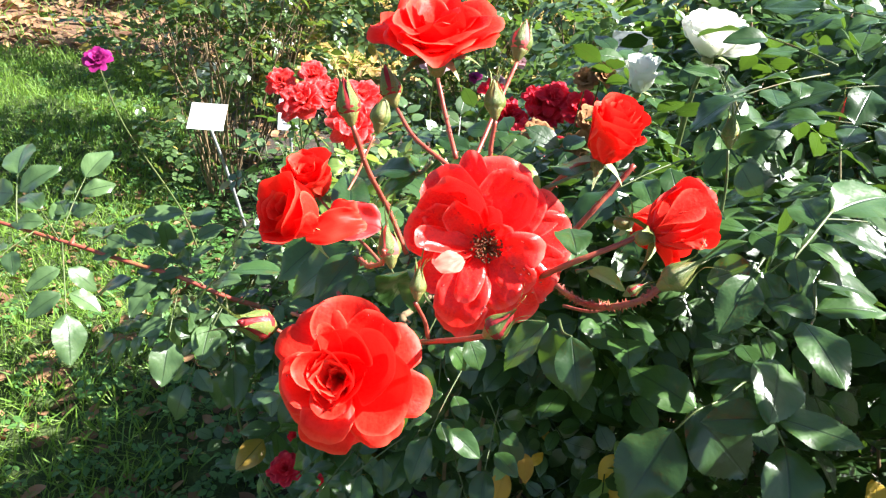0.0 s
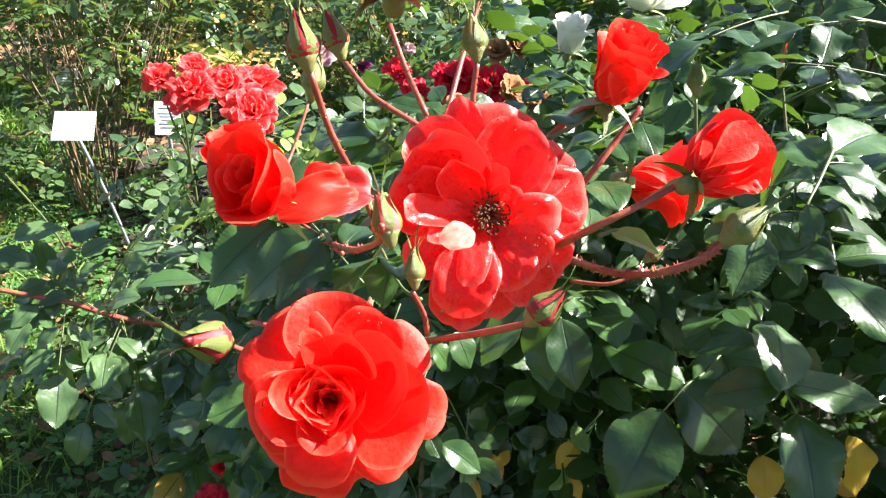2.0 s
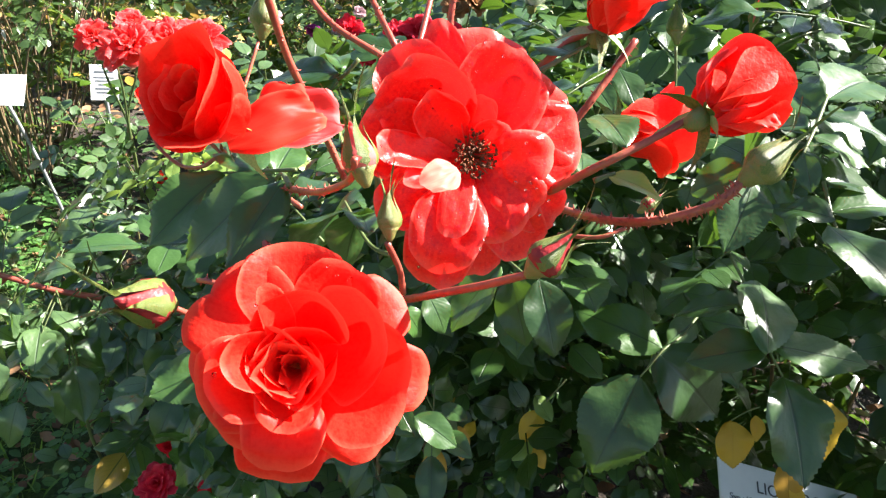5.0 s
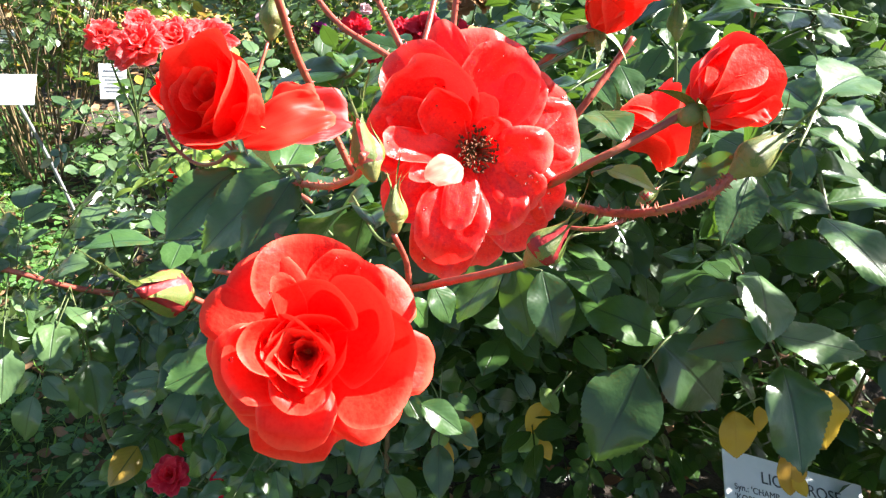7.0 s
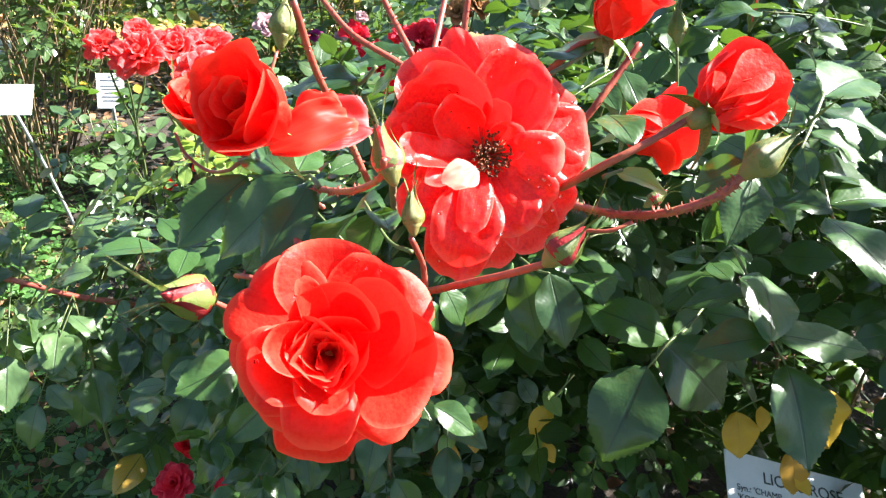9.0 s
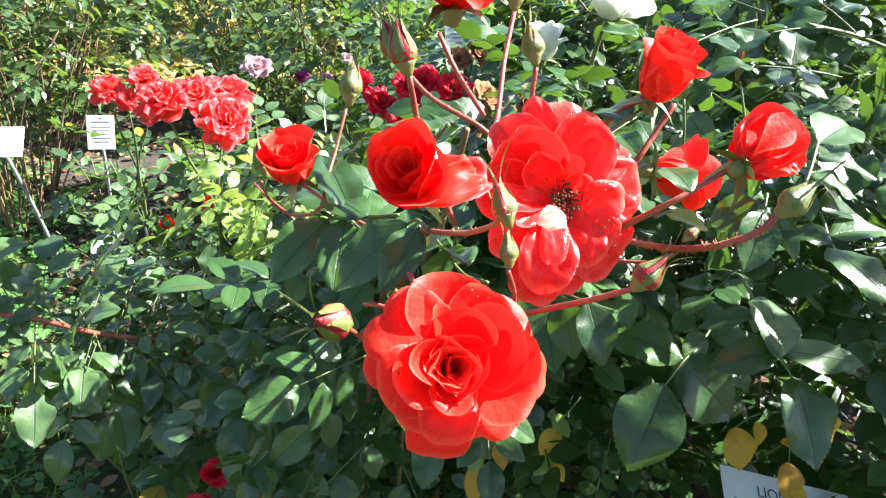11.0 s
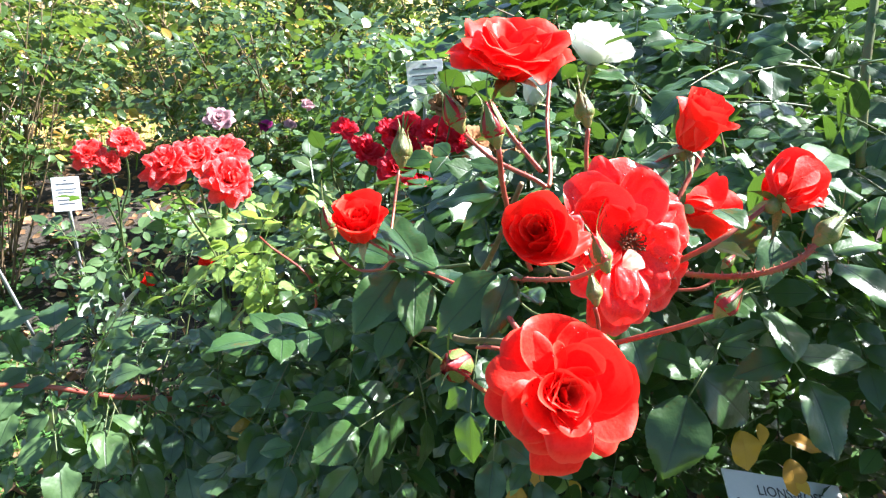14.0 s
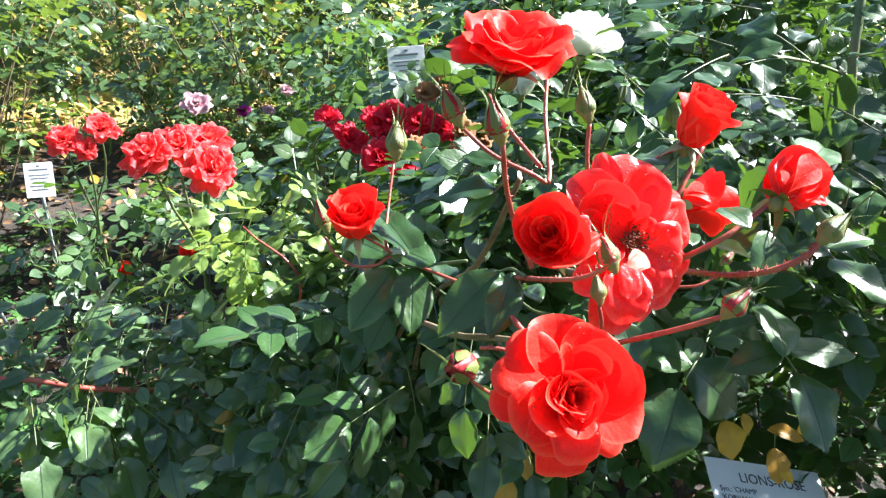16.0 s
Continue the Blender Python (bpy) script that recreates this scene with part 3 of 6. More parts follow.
POM = [(8, 0.50, 0.42, 55, 100, 0.4, 0.04, 0.0), (7, 0.46, 0.38, 38, 78, 0.3, 0.04, 0.02), (5, 0.36, 0.34, 16, 44, 0.22, 0.03, 0.03), (4, 0.26, 0.28, 3, 20, 0.12, 0.02, 0.04)]


M_WATER, n_w, l_w, p_w, o_w = material("water")
p_w.inputs["Roughness"].default_value, p_w.inputs["IOR"].default_value, p_w.inputs["Transmission Weight"].default_value = 0.03, 1.33, 1.0
p_w.inputs["Base Color"].default_value = (0.95, 0.96, 0.97, 1)
DROP = lathe([(1.0, -0.1), (1.05, 0.15), (0.9, 0.45), (0.55, 0.68), (0.05, 0.78)], 8, M_WATER, "water_drop")


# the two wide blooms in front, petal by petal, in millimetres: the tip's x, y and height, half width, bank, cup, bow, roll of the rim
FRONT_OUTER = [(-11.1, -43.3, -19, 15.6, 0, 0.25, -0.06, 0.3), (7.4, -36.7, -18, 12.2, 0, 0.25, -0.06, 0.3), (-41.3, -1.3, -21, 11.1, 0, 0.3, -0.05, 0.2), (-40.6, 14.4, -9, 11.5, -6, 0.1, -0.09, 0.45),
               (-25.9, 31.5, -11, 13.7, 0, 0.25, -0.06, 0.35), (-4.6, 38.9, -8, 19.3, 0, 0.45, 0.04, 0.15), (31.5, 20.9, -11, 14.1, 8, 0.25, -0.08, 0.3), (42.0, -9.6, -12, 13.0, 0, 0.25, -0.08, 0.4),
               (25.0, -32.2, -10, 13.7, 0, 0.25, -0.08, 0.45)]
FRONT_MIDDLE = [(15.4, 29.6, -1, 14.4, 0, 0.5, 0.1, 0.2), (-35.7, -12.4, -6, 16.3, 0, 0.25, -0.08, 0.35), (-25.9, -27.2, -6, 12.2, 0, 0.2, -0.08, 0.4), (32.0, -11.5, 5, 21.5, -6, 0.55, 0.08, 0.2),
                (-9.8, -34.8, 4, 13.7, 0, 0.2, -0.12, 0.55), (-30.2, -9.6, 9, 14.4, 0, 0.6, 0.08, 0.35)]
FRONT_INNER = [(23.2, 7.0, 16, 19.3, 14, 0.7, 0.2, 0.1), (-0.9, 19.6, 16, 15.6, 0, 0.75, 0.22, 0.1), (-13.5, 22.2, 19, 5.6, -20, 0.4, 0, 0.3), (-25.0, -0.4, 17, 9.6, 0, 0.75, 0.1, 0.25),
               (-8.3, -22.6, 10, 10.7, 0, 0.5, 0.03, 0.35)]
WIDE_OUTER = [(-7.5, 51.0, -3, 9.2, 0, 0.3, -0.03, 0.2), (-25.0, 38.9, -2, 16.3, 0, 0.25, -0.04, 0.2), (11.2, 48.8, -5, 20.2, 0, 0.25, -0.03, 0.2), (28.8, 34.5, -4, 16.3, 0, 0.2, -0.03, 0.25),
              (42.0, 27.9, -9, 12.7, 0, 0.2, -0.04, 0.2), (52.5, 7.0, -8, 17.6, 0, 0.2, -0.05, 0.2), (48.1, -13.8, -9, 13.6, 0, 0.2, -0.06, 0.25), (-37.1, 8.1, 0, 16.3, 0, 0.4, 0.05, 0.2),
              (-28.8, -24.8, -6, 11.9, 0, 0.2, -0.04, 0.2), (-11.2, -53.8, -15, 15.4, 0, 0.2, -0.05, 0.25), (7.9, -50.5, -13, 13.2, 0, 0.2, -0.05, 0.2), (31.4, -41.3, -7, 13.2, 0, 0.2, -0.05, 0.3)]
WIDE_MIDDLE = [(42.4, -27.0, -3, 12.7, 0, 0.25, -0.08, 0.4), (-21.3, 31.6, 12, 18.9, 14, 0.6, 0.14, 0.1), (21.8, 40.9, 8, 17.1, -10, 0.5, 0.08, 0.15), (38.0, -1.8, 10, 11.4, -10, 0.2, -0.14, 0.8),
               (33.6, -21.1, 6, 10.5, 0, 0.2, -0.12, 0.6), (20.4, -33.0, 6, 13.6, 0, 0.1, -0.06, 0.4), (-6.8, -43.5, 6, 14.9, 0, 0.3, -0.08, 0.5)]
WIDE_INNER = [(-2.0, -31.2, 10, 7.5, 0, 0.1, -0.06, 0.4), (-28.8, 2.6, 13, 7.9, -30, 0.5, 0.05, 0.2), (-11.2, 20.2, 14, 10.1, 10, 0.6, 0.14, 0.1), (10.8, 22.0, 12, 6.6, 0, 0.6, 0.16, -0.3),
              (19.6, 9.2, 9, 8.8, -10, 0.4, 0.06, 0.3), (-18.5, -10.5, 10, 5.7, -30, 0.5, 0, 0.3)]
# the wound heart of the front bloom: angle, length, width, tilts, cup, foot radius, height
FRONT_HEART = [(55, 0.34, 0.64, 12, 20, 0.20, 0.03, 0.06), (-62, 0.35, 0.66, 10, 14, 0.20, 0.03, 0.06), (178, 0.33, 0.62, 14, 30, 0.19, 0.03, 0.06), (118, 0.33, 0.46, 10, 26, 0.15, 0.03, 0.06), (-4, 0.33, 0.46, 8, 16, 0.15, 0.03, 0.07),
               (-124, 0.32, 0.46, 10, 28, 0.14, 0.03, 0.07), (66, 0.32, 0.36, 6, 30, 0.10, 0.02, 0.07), (-172, 0.31, 0.36, 6, 34, 0.095, 0.02, 0.07), (-60, 0.30, 0.30, 4, 16, 0.08, 0.02, 0.08), (24, 0.28, 0.22, 2, 24, 0.05, 0.01, 0.09), (160, 0.27, 0.20, 2, 36, 0.05, 0.01, 0.09)]
# the half-open bloom: large petals that stand round its wound heart
HALF_OUTER = [(-14, 0.64, 0.90, 26, 22, 0.30, 0.05, 0.0), (-84, 0.60, 0.66, 30, 40, 0.26, 0.05, 0.0), (-140, 0.58, 0.86, 32, 40, 0.30, 0.05, -0.01), (152, 0.56, 0.74, 28, 28, 0.26, 0.05, 0.0), (80, 0.60, 0.70, 24, 18, 0.24, 0.05, 0.0)]
LEANING_PETALS = [(-42, 0.72, 0.92, 26, 20, 0.33, 0.05, 0.0), (-104, 0.68, 0.84, 30, 50, 0.31, 0.05, 0.0), (22, 0.66, 0.84, 24, 17, 0.30, 0.05, 0.0), (88, 0.54, 0.80, 26, 20, 0.29, 0.05, 0.0), (163, 0.55, 1.06, 28, 25, 0.31, 0.05, -0.01),
                  (-150, 0.60, 0.80, 31, 46, 0.31, 0.05, -0.01), (-72, 0.64, 0.62, 20, 6, 0.26, 0.05, 0.01)]
NODDING_PETALS = [(35, 0.66, 1.02, 28, 20, 0.33, 0.05, 0.0), (110, 0.64, 1.00, 27, 18, 0.32, 0.05, 0.0), (178, 0.66, 0.98, 32, 34, 0.34, 0.05, -0.01), (-110, 0.64, 0.96, 28, 22, 0.32, 0.05, 0.0), (-36, 0.66, 0.98, 27, 20, 0.32, 0.05, 0.0),
                  (75, 0.62, 0.84, 20, 10, 0.26, 0.05, 0.01), (-70, 0.62, 0.84, 20, 10, 0.26, 0.05, 0.01), (150, 0.60, 0.80, 19, 9, 0.25, 0.05, 0.01)]
LEANING_HEART = [(150, 0.52, 0.60, 14, 9, 0.18, 0.05, 0.01), (-90, 0.54, 0.58, 13, 7, 0.17, 0.045, 0.01), (10, 0.52, 0.54, 11, 5, 0.15, 0.04, 0.01), (100, 0.46, 0.46, 9, 3, 0.12, 0.035, 0.02),
                 (-150, 0.42, 0.42, 7, 2, 0.10, 0.03, 0.02), (-30, 0.38, 0.34, 5, 2, 0.08, 0.025, 0.02), (70, 0.32, 0.26, 3, 1, 0.055, 0.02, 0.02)]
HALF_HEART = [(3, 0.54, 0.66, 17, 10, 0.17, 0.05, 0.01), (3, 0.50, 0.52, 11, 4, 0.12, 0.045, 0.01), (3, 0.46, 0.40, 6, 2, 0.08, 0.035, 0.02), (2, 0.42, 0.24, 3, 1, 0.045, 0.02, 0.02)]


def petal_wreath(hip, m, size, rows, mat, seed, ruffle=0.03, crinkle=0.01, roll=0.5):
    """Upright petals round an axis: angle, length, width, tilts, cup, foot radius, height, for a rose 1 m across."""
    rng = random.Random(seed)
    for ang, length, width, t0, t1, cup, foot, height in rows:
        pm = petal_mesh(length, width, t0, t1, cup, rng, foot, 1.5, ruffle * rng.uniform(0.5, 1.4), roll * rng.uniform(0.6, 1.3), rng.uniform(-0.01, 0.03), mat, 20, 18, 0.004, crinkle, 0.2)
        part("petal", pm, hip, m @ Matrix.Scale(size, 4) @ pose(0, 0, height, 0, 0, ang))


def bud(bush, place, axis, size, seed, spin=0.0, tip_mat=None, plump=0.34, open_sepals=0.0, label=""):
    """A closed bud: hip and petal cone with five sepals clasping it; size is its length."""
    rng = random.Random(seed)
    m = axis_frame(place, axis, spin, size)
    w = plump * 0.5
    cone = [(0.5 * w, -0.10), (0.84 * w, -0.02), (w, 0.12), (0.95 * w, 0.25), (0.74 * w, 0.40), (0.47 * w, 0.54), (0.24 * w, 0.68), (0.09 * w, 0.78), (0.004, 0.82)]
    body = part("bud", lathe(cone, 14, tip_mat or M_HIP, "bud", 0.015), bush, m, label)
    part("hip", lathe([(0.05, -0.36), (0.30 * w, -0.30), (0.48 * w, -0.21), (0.58 * w, -0.12), (0.82 * w, -0.03), (0.7 * w, 0.0)], 12, M_HIP, "hip", 0.03), body, m)
    radius = lambda z: float(np.interp(z, [p[1] for p in cone], [p[0] for p in cone]))
    for k in range(5):
        n, verts, faces, uvs = 12, [], [], []
        long = rng.uniform(1.15, 1.85)
        out = 0.22 + open_sepals * rng.uniform(0.4, 1.6)
        sway, hook = rng.uniform(-0.3, 0.3), rng.uniform(0.2, 1.7)
        for j in range(n + 1):
            v = j / n
            z = -0.08 + v * long
            core = max(radius(z), 0.02) + 0.03 + out * max(0, v - 0.15) ** 2 * 0.9 + 0.04 * math.sin(v * 7 + k) * max(0, v - 0.55) + hook * max(0, v - 0.55) ** 2
            h = w * 0.49 * (1 - (max(0, v - 0.10) / 0.50) ** 1.2) if v < 0.60 else 0.0
            h = max(h, (0.034 + 0.03 * math.sin(9 * v + k)) * (1 - 0.75 * v)) * min(1, 0.8 + v * 3)
            for u in (-1, 0, 1):
                verts.append((u * h + sway * max(0, v - 0.4) + 0.5 * sway * max(0, v - 0.6), core - abs(u) * (h * h / (2 * w + 0.01) + 0.25 * h) * (1 if v < 0.55 else -1.2), z))
                uvs.append(((u + 1) / 2, v))
        for j in range(n):
            for i in range(2):
                q = j * 3 + i
                faces.append((q, q + 1, q + 4, q + 3))
        part("sepal", mesh_of("sepal", verts, np.array(faces), M_SEPAL, uvs), body, m @ pose(0, 0, 0, 0, 0, 72 * k + rng.uniform(-8, 8)))
    return body


def loose_petal(hip, place, way, face, length, width, mat, seed, curl=8.0, cup=None, label=""):
    """One petal that has fallen away from the rest; face is the way its inner side looks."""
    rng = random.Random(seed)
    pm = petal_mesh(length, width, 90 - curl, 90 + curl, cup or width * 0.8, rng, 0.0, 1.3, 0.08, 0.35, 0.0, mat, 18, 16, 0.02, 0.09)
    return part("petal", pm, hip, frame_of(place, way, face), label)


# ---- leaves ----


def leaflet_arrays(rows, serrate, fold=0.18, arch=0.16, width=0.62, cols=2, wave=0.0, ph=0.0):
    """A leaflet 1 long along +y, folded along its midrib, drooping to its tip. Returns points, quads and uvs."""
    verts, uvs, faces = [], [], []
    us = np.linspace(-1, 1, 2 * cols + 1)
    for j in range(rows + 1):
        v = j / rows
        h = width * 0.5 * (math.sin(math.pi * v ** 0.88) ** 0.80 - 0.10 * max(0.0, v - 0.8) * 5 * (1 - v) * 5) if 0 < v < 1 else 0.0
        for u in us:
            tooth = serrate * (0.5 if j % 2 else -0.5) * (abs(u) == 1) if 0 < j < rows else 0
            y = v + 0.5 * tooth
            x = u * (h + 0.35 * abs(tooth) * (1 if j % 2 else -0.4))
            z = fold * abs(x) - arch * v * v + wave * (math.sin(ph + 9 * v) * abs(u) + 0.5 * math.sin(2 * ph + 17 * v + 2 * u) * u * u)
            z -= (0.022 if cols > 2 else 0.03) * (max(0.0, abs(u) - 0.55) * 2.2) ** 2 * (cols > 1)
            verts.append((x, y, z))
            uvs.append((0.5 + 0.5 * u, v))
    c = len(us)
    for j in range(rows):
        for i in range(c - 1):
            q = j * c + i
            faces.append((q, q + 1, q + c + 1, q + c))
    return np.array(verts), np.array(faces), np.array(uvs)


LEAFLETS = {}


def leaflet_mesh(kind, mat):
    key = (kind, mat.name)
    if key not in LEAFLETS:
        r = random.Random(kind)
        v, f, t = leaflet_arrays(45, 0.034, r.uniform(0.08, 0.34), r.uniform(0.02, 0.30), r.uniform(0.58, 0.70), 3, r.uniform(0.02, 0.05), r.uniform(0, 6))
        LEAFLETS[key] = mesh_of("leaflet", v, f, mat, t)
    return LEAFLETS[key]


def leaflet(parent, foot, tip, normal, seed, mat=None, wide=1.0):
    """One leaflet from its foot to its tip; normal is the way its upper side looks."""
    foot, tip = Vector(foot), Vector(tip)
    m = frame_of(foot, tip - foot, normal, (tip - foot).length)
    return part("leaflet", leaflet_mesh(seed % 7, mat or M_LEAF), parent, m @ Matrix.Diagonal((wide, 1, 1, 1)))


def leaf(bush, foot, along, normal, length, seed, pairs=2, mat=None, stalk=None, label=""):
    """A compound leaf: a stalk with a terminal leaflet and pairs of side leaflets, length being one leaflet's."""
    rng = random.Random(seed)
    foot, d, n = Vector(foot), Vector(along).normalized(), Vector(normal)
    side = d.cross(n).normalized()
    n = side.cross(d)
    run = length * (0.55 + 0.62 * pairs)
    drop = lambda s: foot + d * run * s - n * 0.10 * run * s * s
    v, f = tube([drop(0), drop(0.35), drop(0.7), drop(1)], length * 0.019, length * 0.012, 5, 3)
    rachis = part("leaf", mesh_of("leaf", v, f, stalk or M_STEM_GREEN), bush, None, label)
    leaflet(rachis, drop(1), drop(1) + (d * 1.0 - n * 0.25 + side * rng.uniform(-0.15, 0.15)) * length * 1.08, n + side * rng.uniform(-0.25, 0.25), rng.randrange(7), mat)
    for k in range(pairs):
        s = 1 - (k + 0.75) * 0.62 * length / run
        for w in (-1, 1):
            way = (side * w * 0.86 + d * rng.uniform(0.35, 0.6) - n * rng.uniform(0.0, 0.35)).normalized()
            leaflet(rachis, drop(s) + side * w * 0.006, drop(s) + way * length * rng.uniform(0.82, 1.02) * (1 - 0.13 * k), n + side * w * rng.uniform(-0.15, 0.35) + d * rng.uniform(-0.2, 0.2), rng.randrange(7), mat)
    return rachis


def spray_template(pairs, rows, serrate, cols, seed):
    """Points of a whole compound leaf whose leaflets are 1 long, for leaves too many to count."""
    rng = random.Random(seed)
    vs, fs, ts, q = [], [], [], 0
    run = 0.55 + 0.62 * pairs
    spots = [(run, 0.0, rng.uniform(-0.15, 0.15), 1.08)]
    for k in range(pairs):
        for w in (-1, 1):
            spots.append((run - (k + 0.75) * 0.62, w * 0.03, w * rng.uniform(0.95, 1.2), rng.uniform(0.8, 1.0) * (1 - 0.13 * k)))
    for y, x, turn, size in spots:
        v, f, t = leaflet_arrays(rows, serrate, rng.uniform(0.1, 0.3), rng.uniform(0.05, 0.3), 0.64, cols)
        v = v * size
        tilt = rng.uniform(-0.4, 0.4)
        ca, sa = math.cos(tilt), math.sin(tilt)
        v = np.stack([v[:, 0] * ca + v[:, 2] * sa, v[:, 1], v[:, 2] * ca - v[:, 0] * sa], 1)
        c, s = math.cos(-turn), math.sin(-turn)
        v = np.stack([v[:, 0] * c - v[:, 1] * s + x, v[:, 0] * s + v[:, 1] * c + y, v[:, 2] - 0.1 * y * y / run], 1)
        vs.append(v), fs.append(f + q), ts.append(t)
        q += len(v)
    r = 0.02
    v = np.array([(-r, 0, 0), (r, 0, 0), (r, run, -0.1 * run), (-r, run, -0.1 * run)])
    vs.append(v), fs.append(np.array([[0, 1, 2, 3]]) + q), ts.append(np.full((4, 2), 0.5))
    return np.concatenate(vs), np.concatenate(fs), np.concatenate(ts)


def scatter(name, feet, along, normals, sizes, templates, mat, seed=0):
    """One mesh of many leaves: each template copied to its share of the places."""
    rs = np.random.RandomState(seed)
    feet, along, normals, sizes = (np.asarray(a, dtype=float) for a in (feet, along, normals, sizes))
    along = along / np.linalg.norm(along, axis=1, keepdims=True)
    x = np.cross(along, normals)
    x /= np.linalg.norm(x, axis=1, keepdims=True) + 1e-9
    z = np.cross(x, along)
    pick = rs.randint(0, len(templates), len(feet))
    V, Fc, U, q = [], [], [], 0
    for k, (tv, tf, tu) in enumerate(templates):
        sel = np.where(pick == k)[0]
        if not len(sel):
            continue
        s = sizes[sel][:, None, None]
        v = feet[sel][:, None, :] + s * (tv[None, :, 0:1] * x[sel][:, None, :] + tv[None, :, 1:2] * along[sel][:, None, :] + tv[None, :, 2:3] * z[sel][:, None, :])
        V.append(v.reshape(-1, 3))
        Fc.append((tf[None] + (np.arange(len(sel)) * len(tv))[:, None, None] + q).reshape(-1, 4))
        U.append(np.tile(tu, (len(sel), 1)))
        q += len(sel) * len(tv)
    return mesh_of(name, np.concatenate(V), np.concatenate(Fc), mat, np.concatenate(U))


NEAR_SPRAYS = [spray_template(p, 9, 0.05, 2, 20 + i) for i, p in enumerate((2, 2, 3, 1))]
MID_SPRAYS = [spray_template(p, 5, 0.0, 1, 40 + i) for i, p in enumerate((2, 3, 2, 1))]
FAR_SPRAYS = [spray_template(p, 3, 0.0, 1, 60 + i) for i, p in enumerate((2, 3, 2))]


def shrub_leaves(rs, n, centre, spread, low, high, lean=0.6, inner=0.35):
    """Feet, ways and normals of n leaves that fill a mounded crown."""
    a = rs.uniform(0, 2 * math.pi, n)
    r = np.sqrt(rs.uniform(inner ** 2, 1, n))
    h = rs.uniform(0, 1, n) ** 0.8
    taper = 0.45 + 0.55 * np.sin(np.pi * (0.12 + 0.72 * h))
    feet = np.stack([centre[0] + spread[0] * r * taper * np.cos(a), centre[1] + spread[1] * r * taper * np.sin(a), low + (high - low) * h], 1)
    feet += rs.normal(0, 0.03, feet.shape)
    out = np.stack([np.cos(a), np.sin(a), np.full(n, 0.0)], 1)
    way = out * lean + rs.normal(0, 0.55, (n, 3))
    way[:, 2] = way[:, 2] * 0.6 - 0.05
    nrm = np.stack([rs.normal(0, 0.5, n), rs.normal(0, 0.5, n), np.ones(n)], 1) + out * 0.35
    return feet, way, nrm


def canes(name, parent, rng, count, base, spread, high, r0, mat, sides=5, bare=1.0):
    """The canes of a shrub, joined, rising from its base."""
    V, Fc = [], []
    for _ in range(count):
        a, k = rng.uniform(0, 6.28), rng.uniform(0.3, 1.0)
        foot = Vector((base[0] + spread[0] * 0.18 * math.cos(a), base[1] + spread[1] * 0.18 * math.sin(a), -0.01))
        top = Vector((base[0] + spread[0] * k * math.cos(a), base[1] + spread[1] * k * math.sin(a), high * rng.uniform(0.6, 1.0)))
        mid = foot.lerp(top, 0.5) + Vector((rng.uniform(-0.07, 0.07), rng.uniform(-0.07, 0.07), high * 0.1))
        v, f = tube([foot, mid, top], r0 * rng.uniform(0.6, 1.1), r0 * 0.3, sides, 5, 0, 0, rng, 0.06)
        q = len(V)
        V += v
        Fc += [tuple(i + q for i in face) for face in f]
        for _ in range(2):
            s = rng.uniform(0.35, 0.9)
            p0 = foot.lerp(mid, s * 2) if s < 0.5 else mid.lerp(top, s * 2 - 1)
            p1 = p0 + Vector((rng.uniform(-0.2, 0.2), rng.uniform(-0.2, 0.2), rng.uniform(0.05, 0.25))) * high * 0.8
            v, f = tube([p0, p0.lerp(p1, 0.5) + Vector((0, 0, 0.02)), p1], r0 * 0.4, r0 * 0.18, 4, 3)
            q = len(V)
            V += v
            Fc += [tuple(i + q for i in face) for face in f]
    return part("brushwood", mesh_of(name, V, Fc, mat), parent, None, kind="stuff")


def shrub(centre, spread, low, high, n, size, mat, seed, label, ncanes=12, templates=None, cane_mat=None, lean=0.6, inner=0.35, r0=0.006, group="background rose shrubs"):
    bush = thing("rose_shrub", (centre[0], centre[1], 0), label, "shrub", group)
    rs, rng = np.random.RandomState(seed), random.Random(seed)
    canes("canes", bush, rng, ncanes, centre, spread, high, r0, cane_mat or M_CANE)
    f, w, nr = shrub_leaves(rs, n, centre, spread, low, high, lean, inner)
    part("foliage", scatter("foliage", f, w, nr, rs.uniform(0.7, 1.25, n) * size, templates or MID_SPRAYS, mat, seed), bush, None, kind="stuff")
    return bush

# ---- ground ----


def ground_sheet():
    xs = np.concatenate([[-400, -60, -15], np.linspace(-6, 8, 71), [20, 60, 400]])
    ys = np.concatenate([[-400, -60, -12], np.linspace(-3, 12, 76), [25, 70, 400]])
    X, Y = np.meshgrid(xs, ys)
    Z = np.zeros_like(X)
    for j in range(len(ys)):
        for i in range(len(xs)):
            Z[j, i] = 0.05 * noise.noise((xs[i] * 0.7, ys[j] * 0.7, 0.3)) + 0.025 * noise.noise((xs[i] * 4, ys[j] * 4, 1.7)) - 0.02
    c = len(xs)
    q = (np.arange(len(ys) - 1)[:, None] * c + np.arange(c - 1)[None]).ravel()
    return mesh_of("ground", np.stack([X.ravel(), Y.ravel(), Z.ravel()], 1), np.stack([q, q + 1, q + c + 1, q + c], 1), M_GROUND)


tagged(new("ground", ground_sheet()), "dark crumbly bed soil beside mown lawn and leaf-strewn turf", "ground", kind="structure")


def height(x, y):
    return 0.05 * noise.noise((x * 0.7, y * 0.7, 0.3)) + 0.025 * noise.noise((x * 4, y * 4, 1.7)) - 0.02


def lawn_edge(y):
    return -0.12 - 0.30 * y


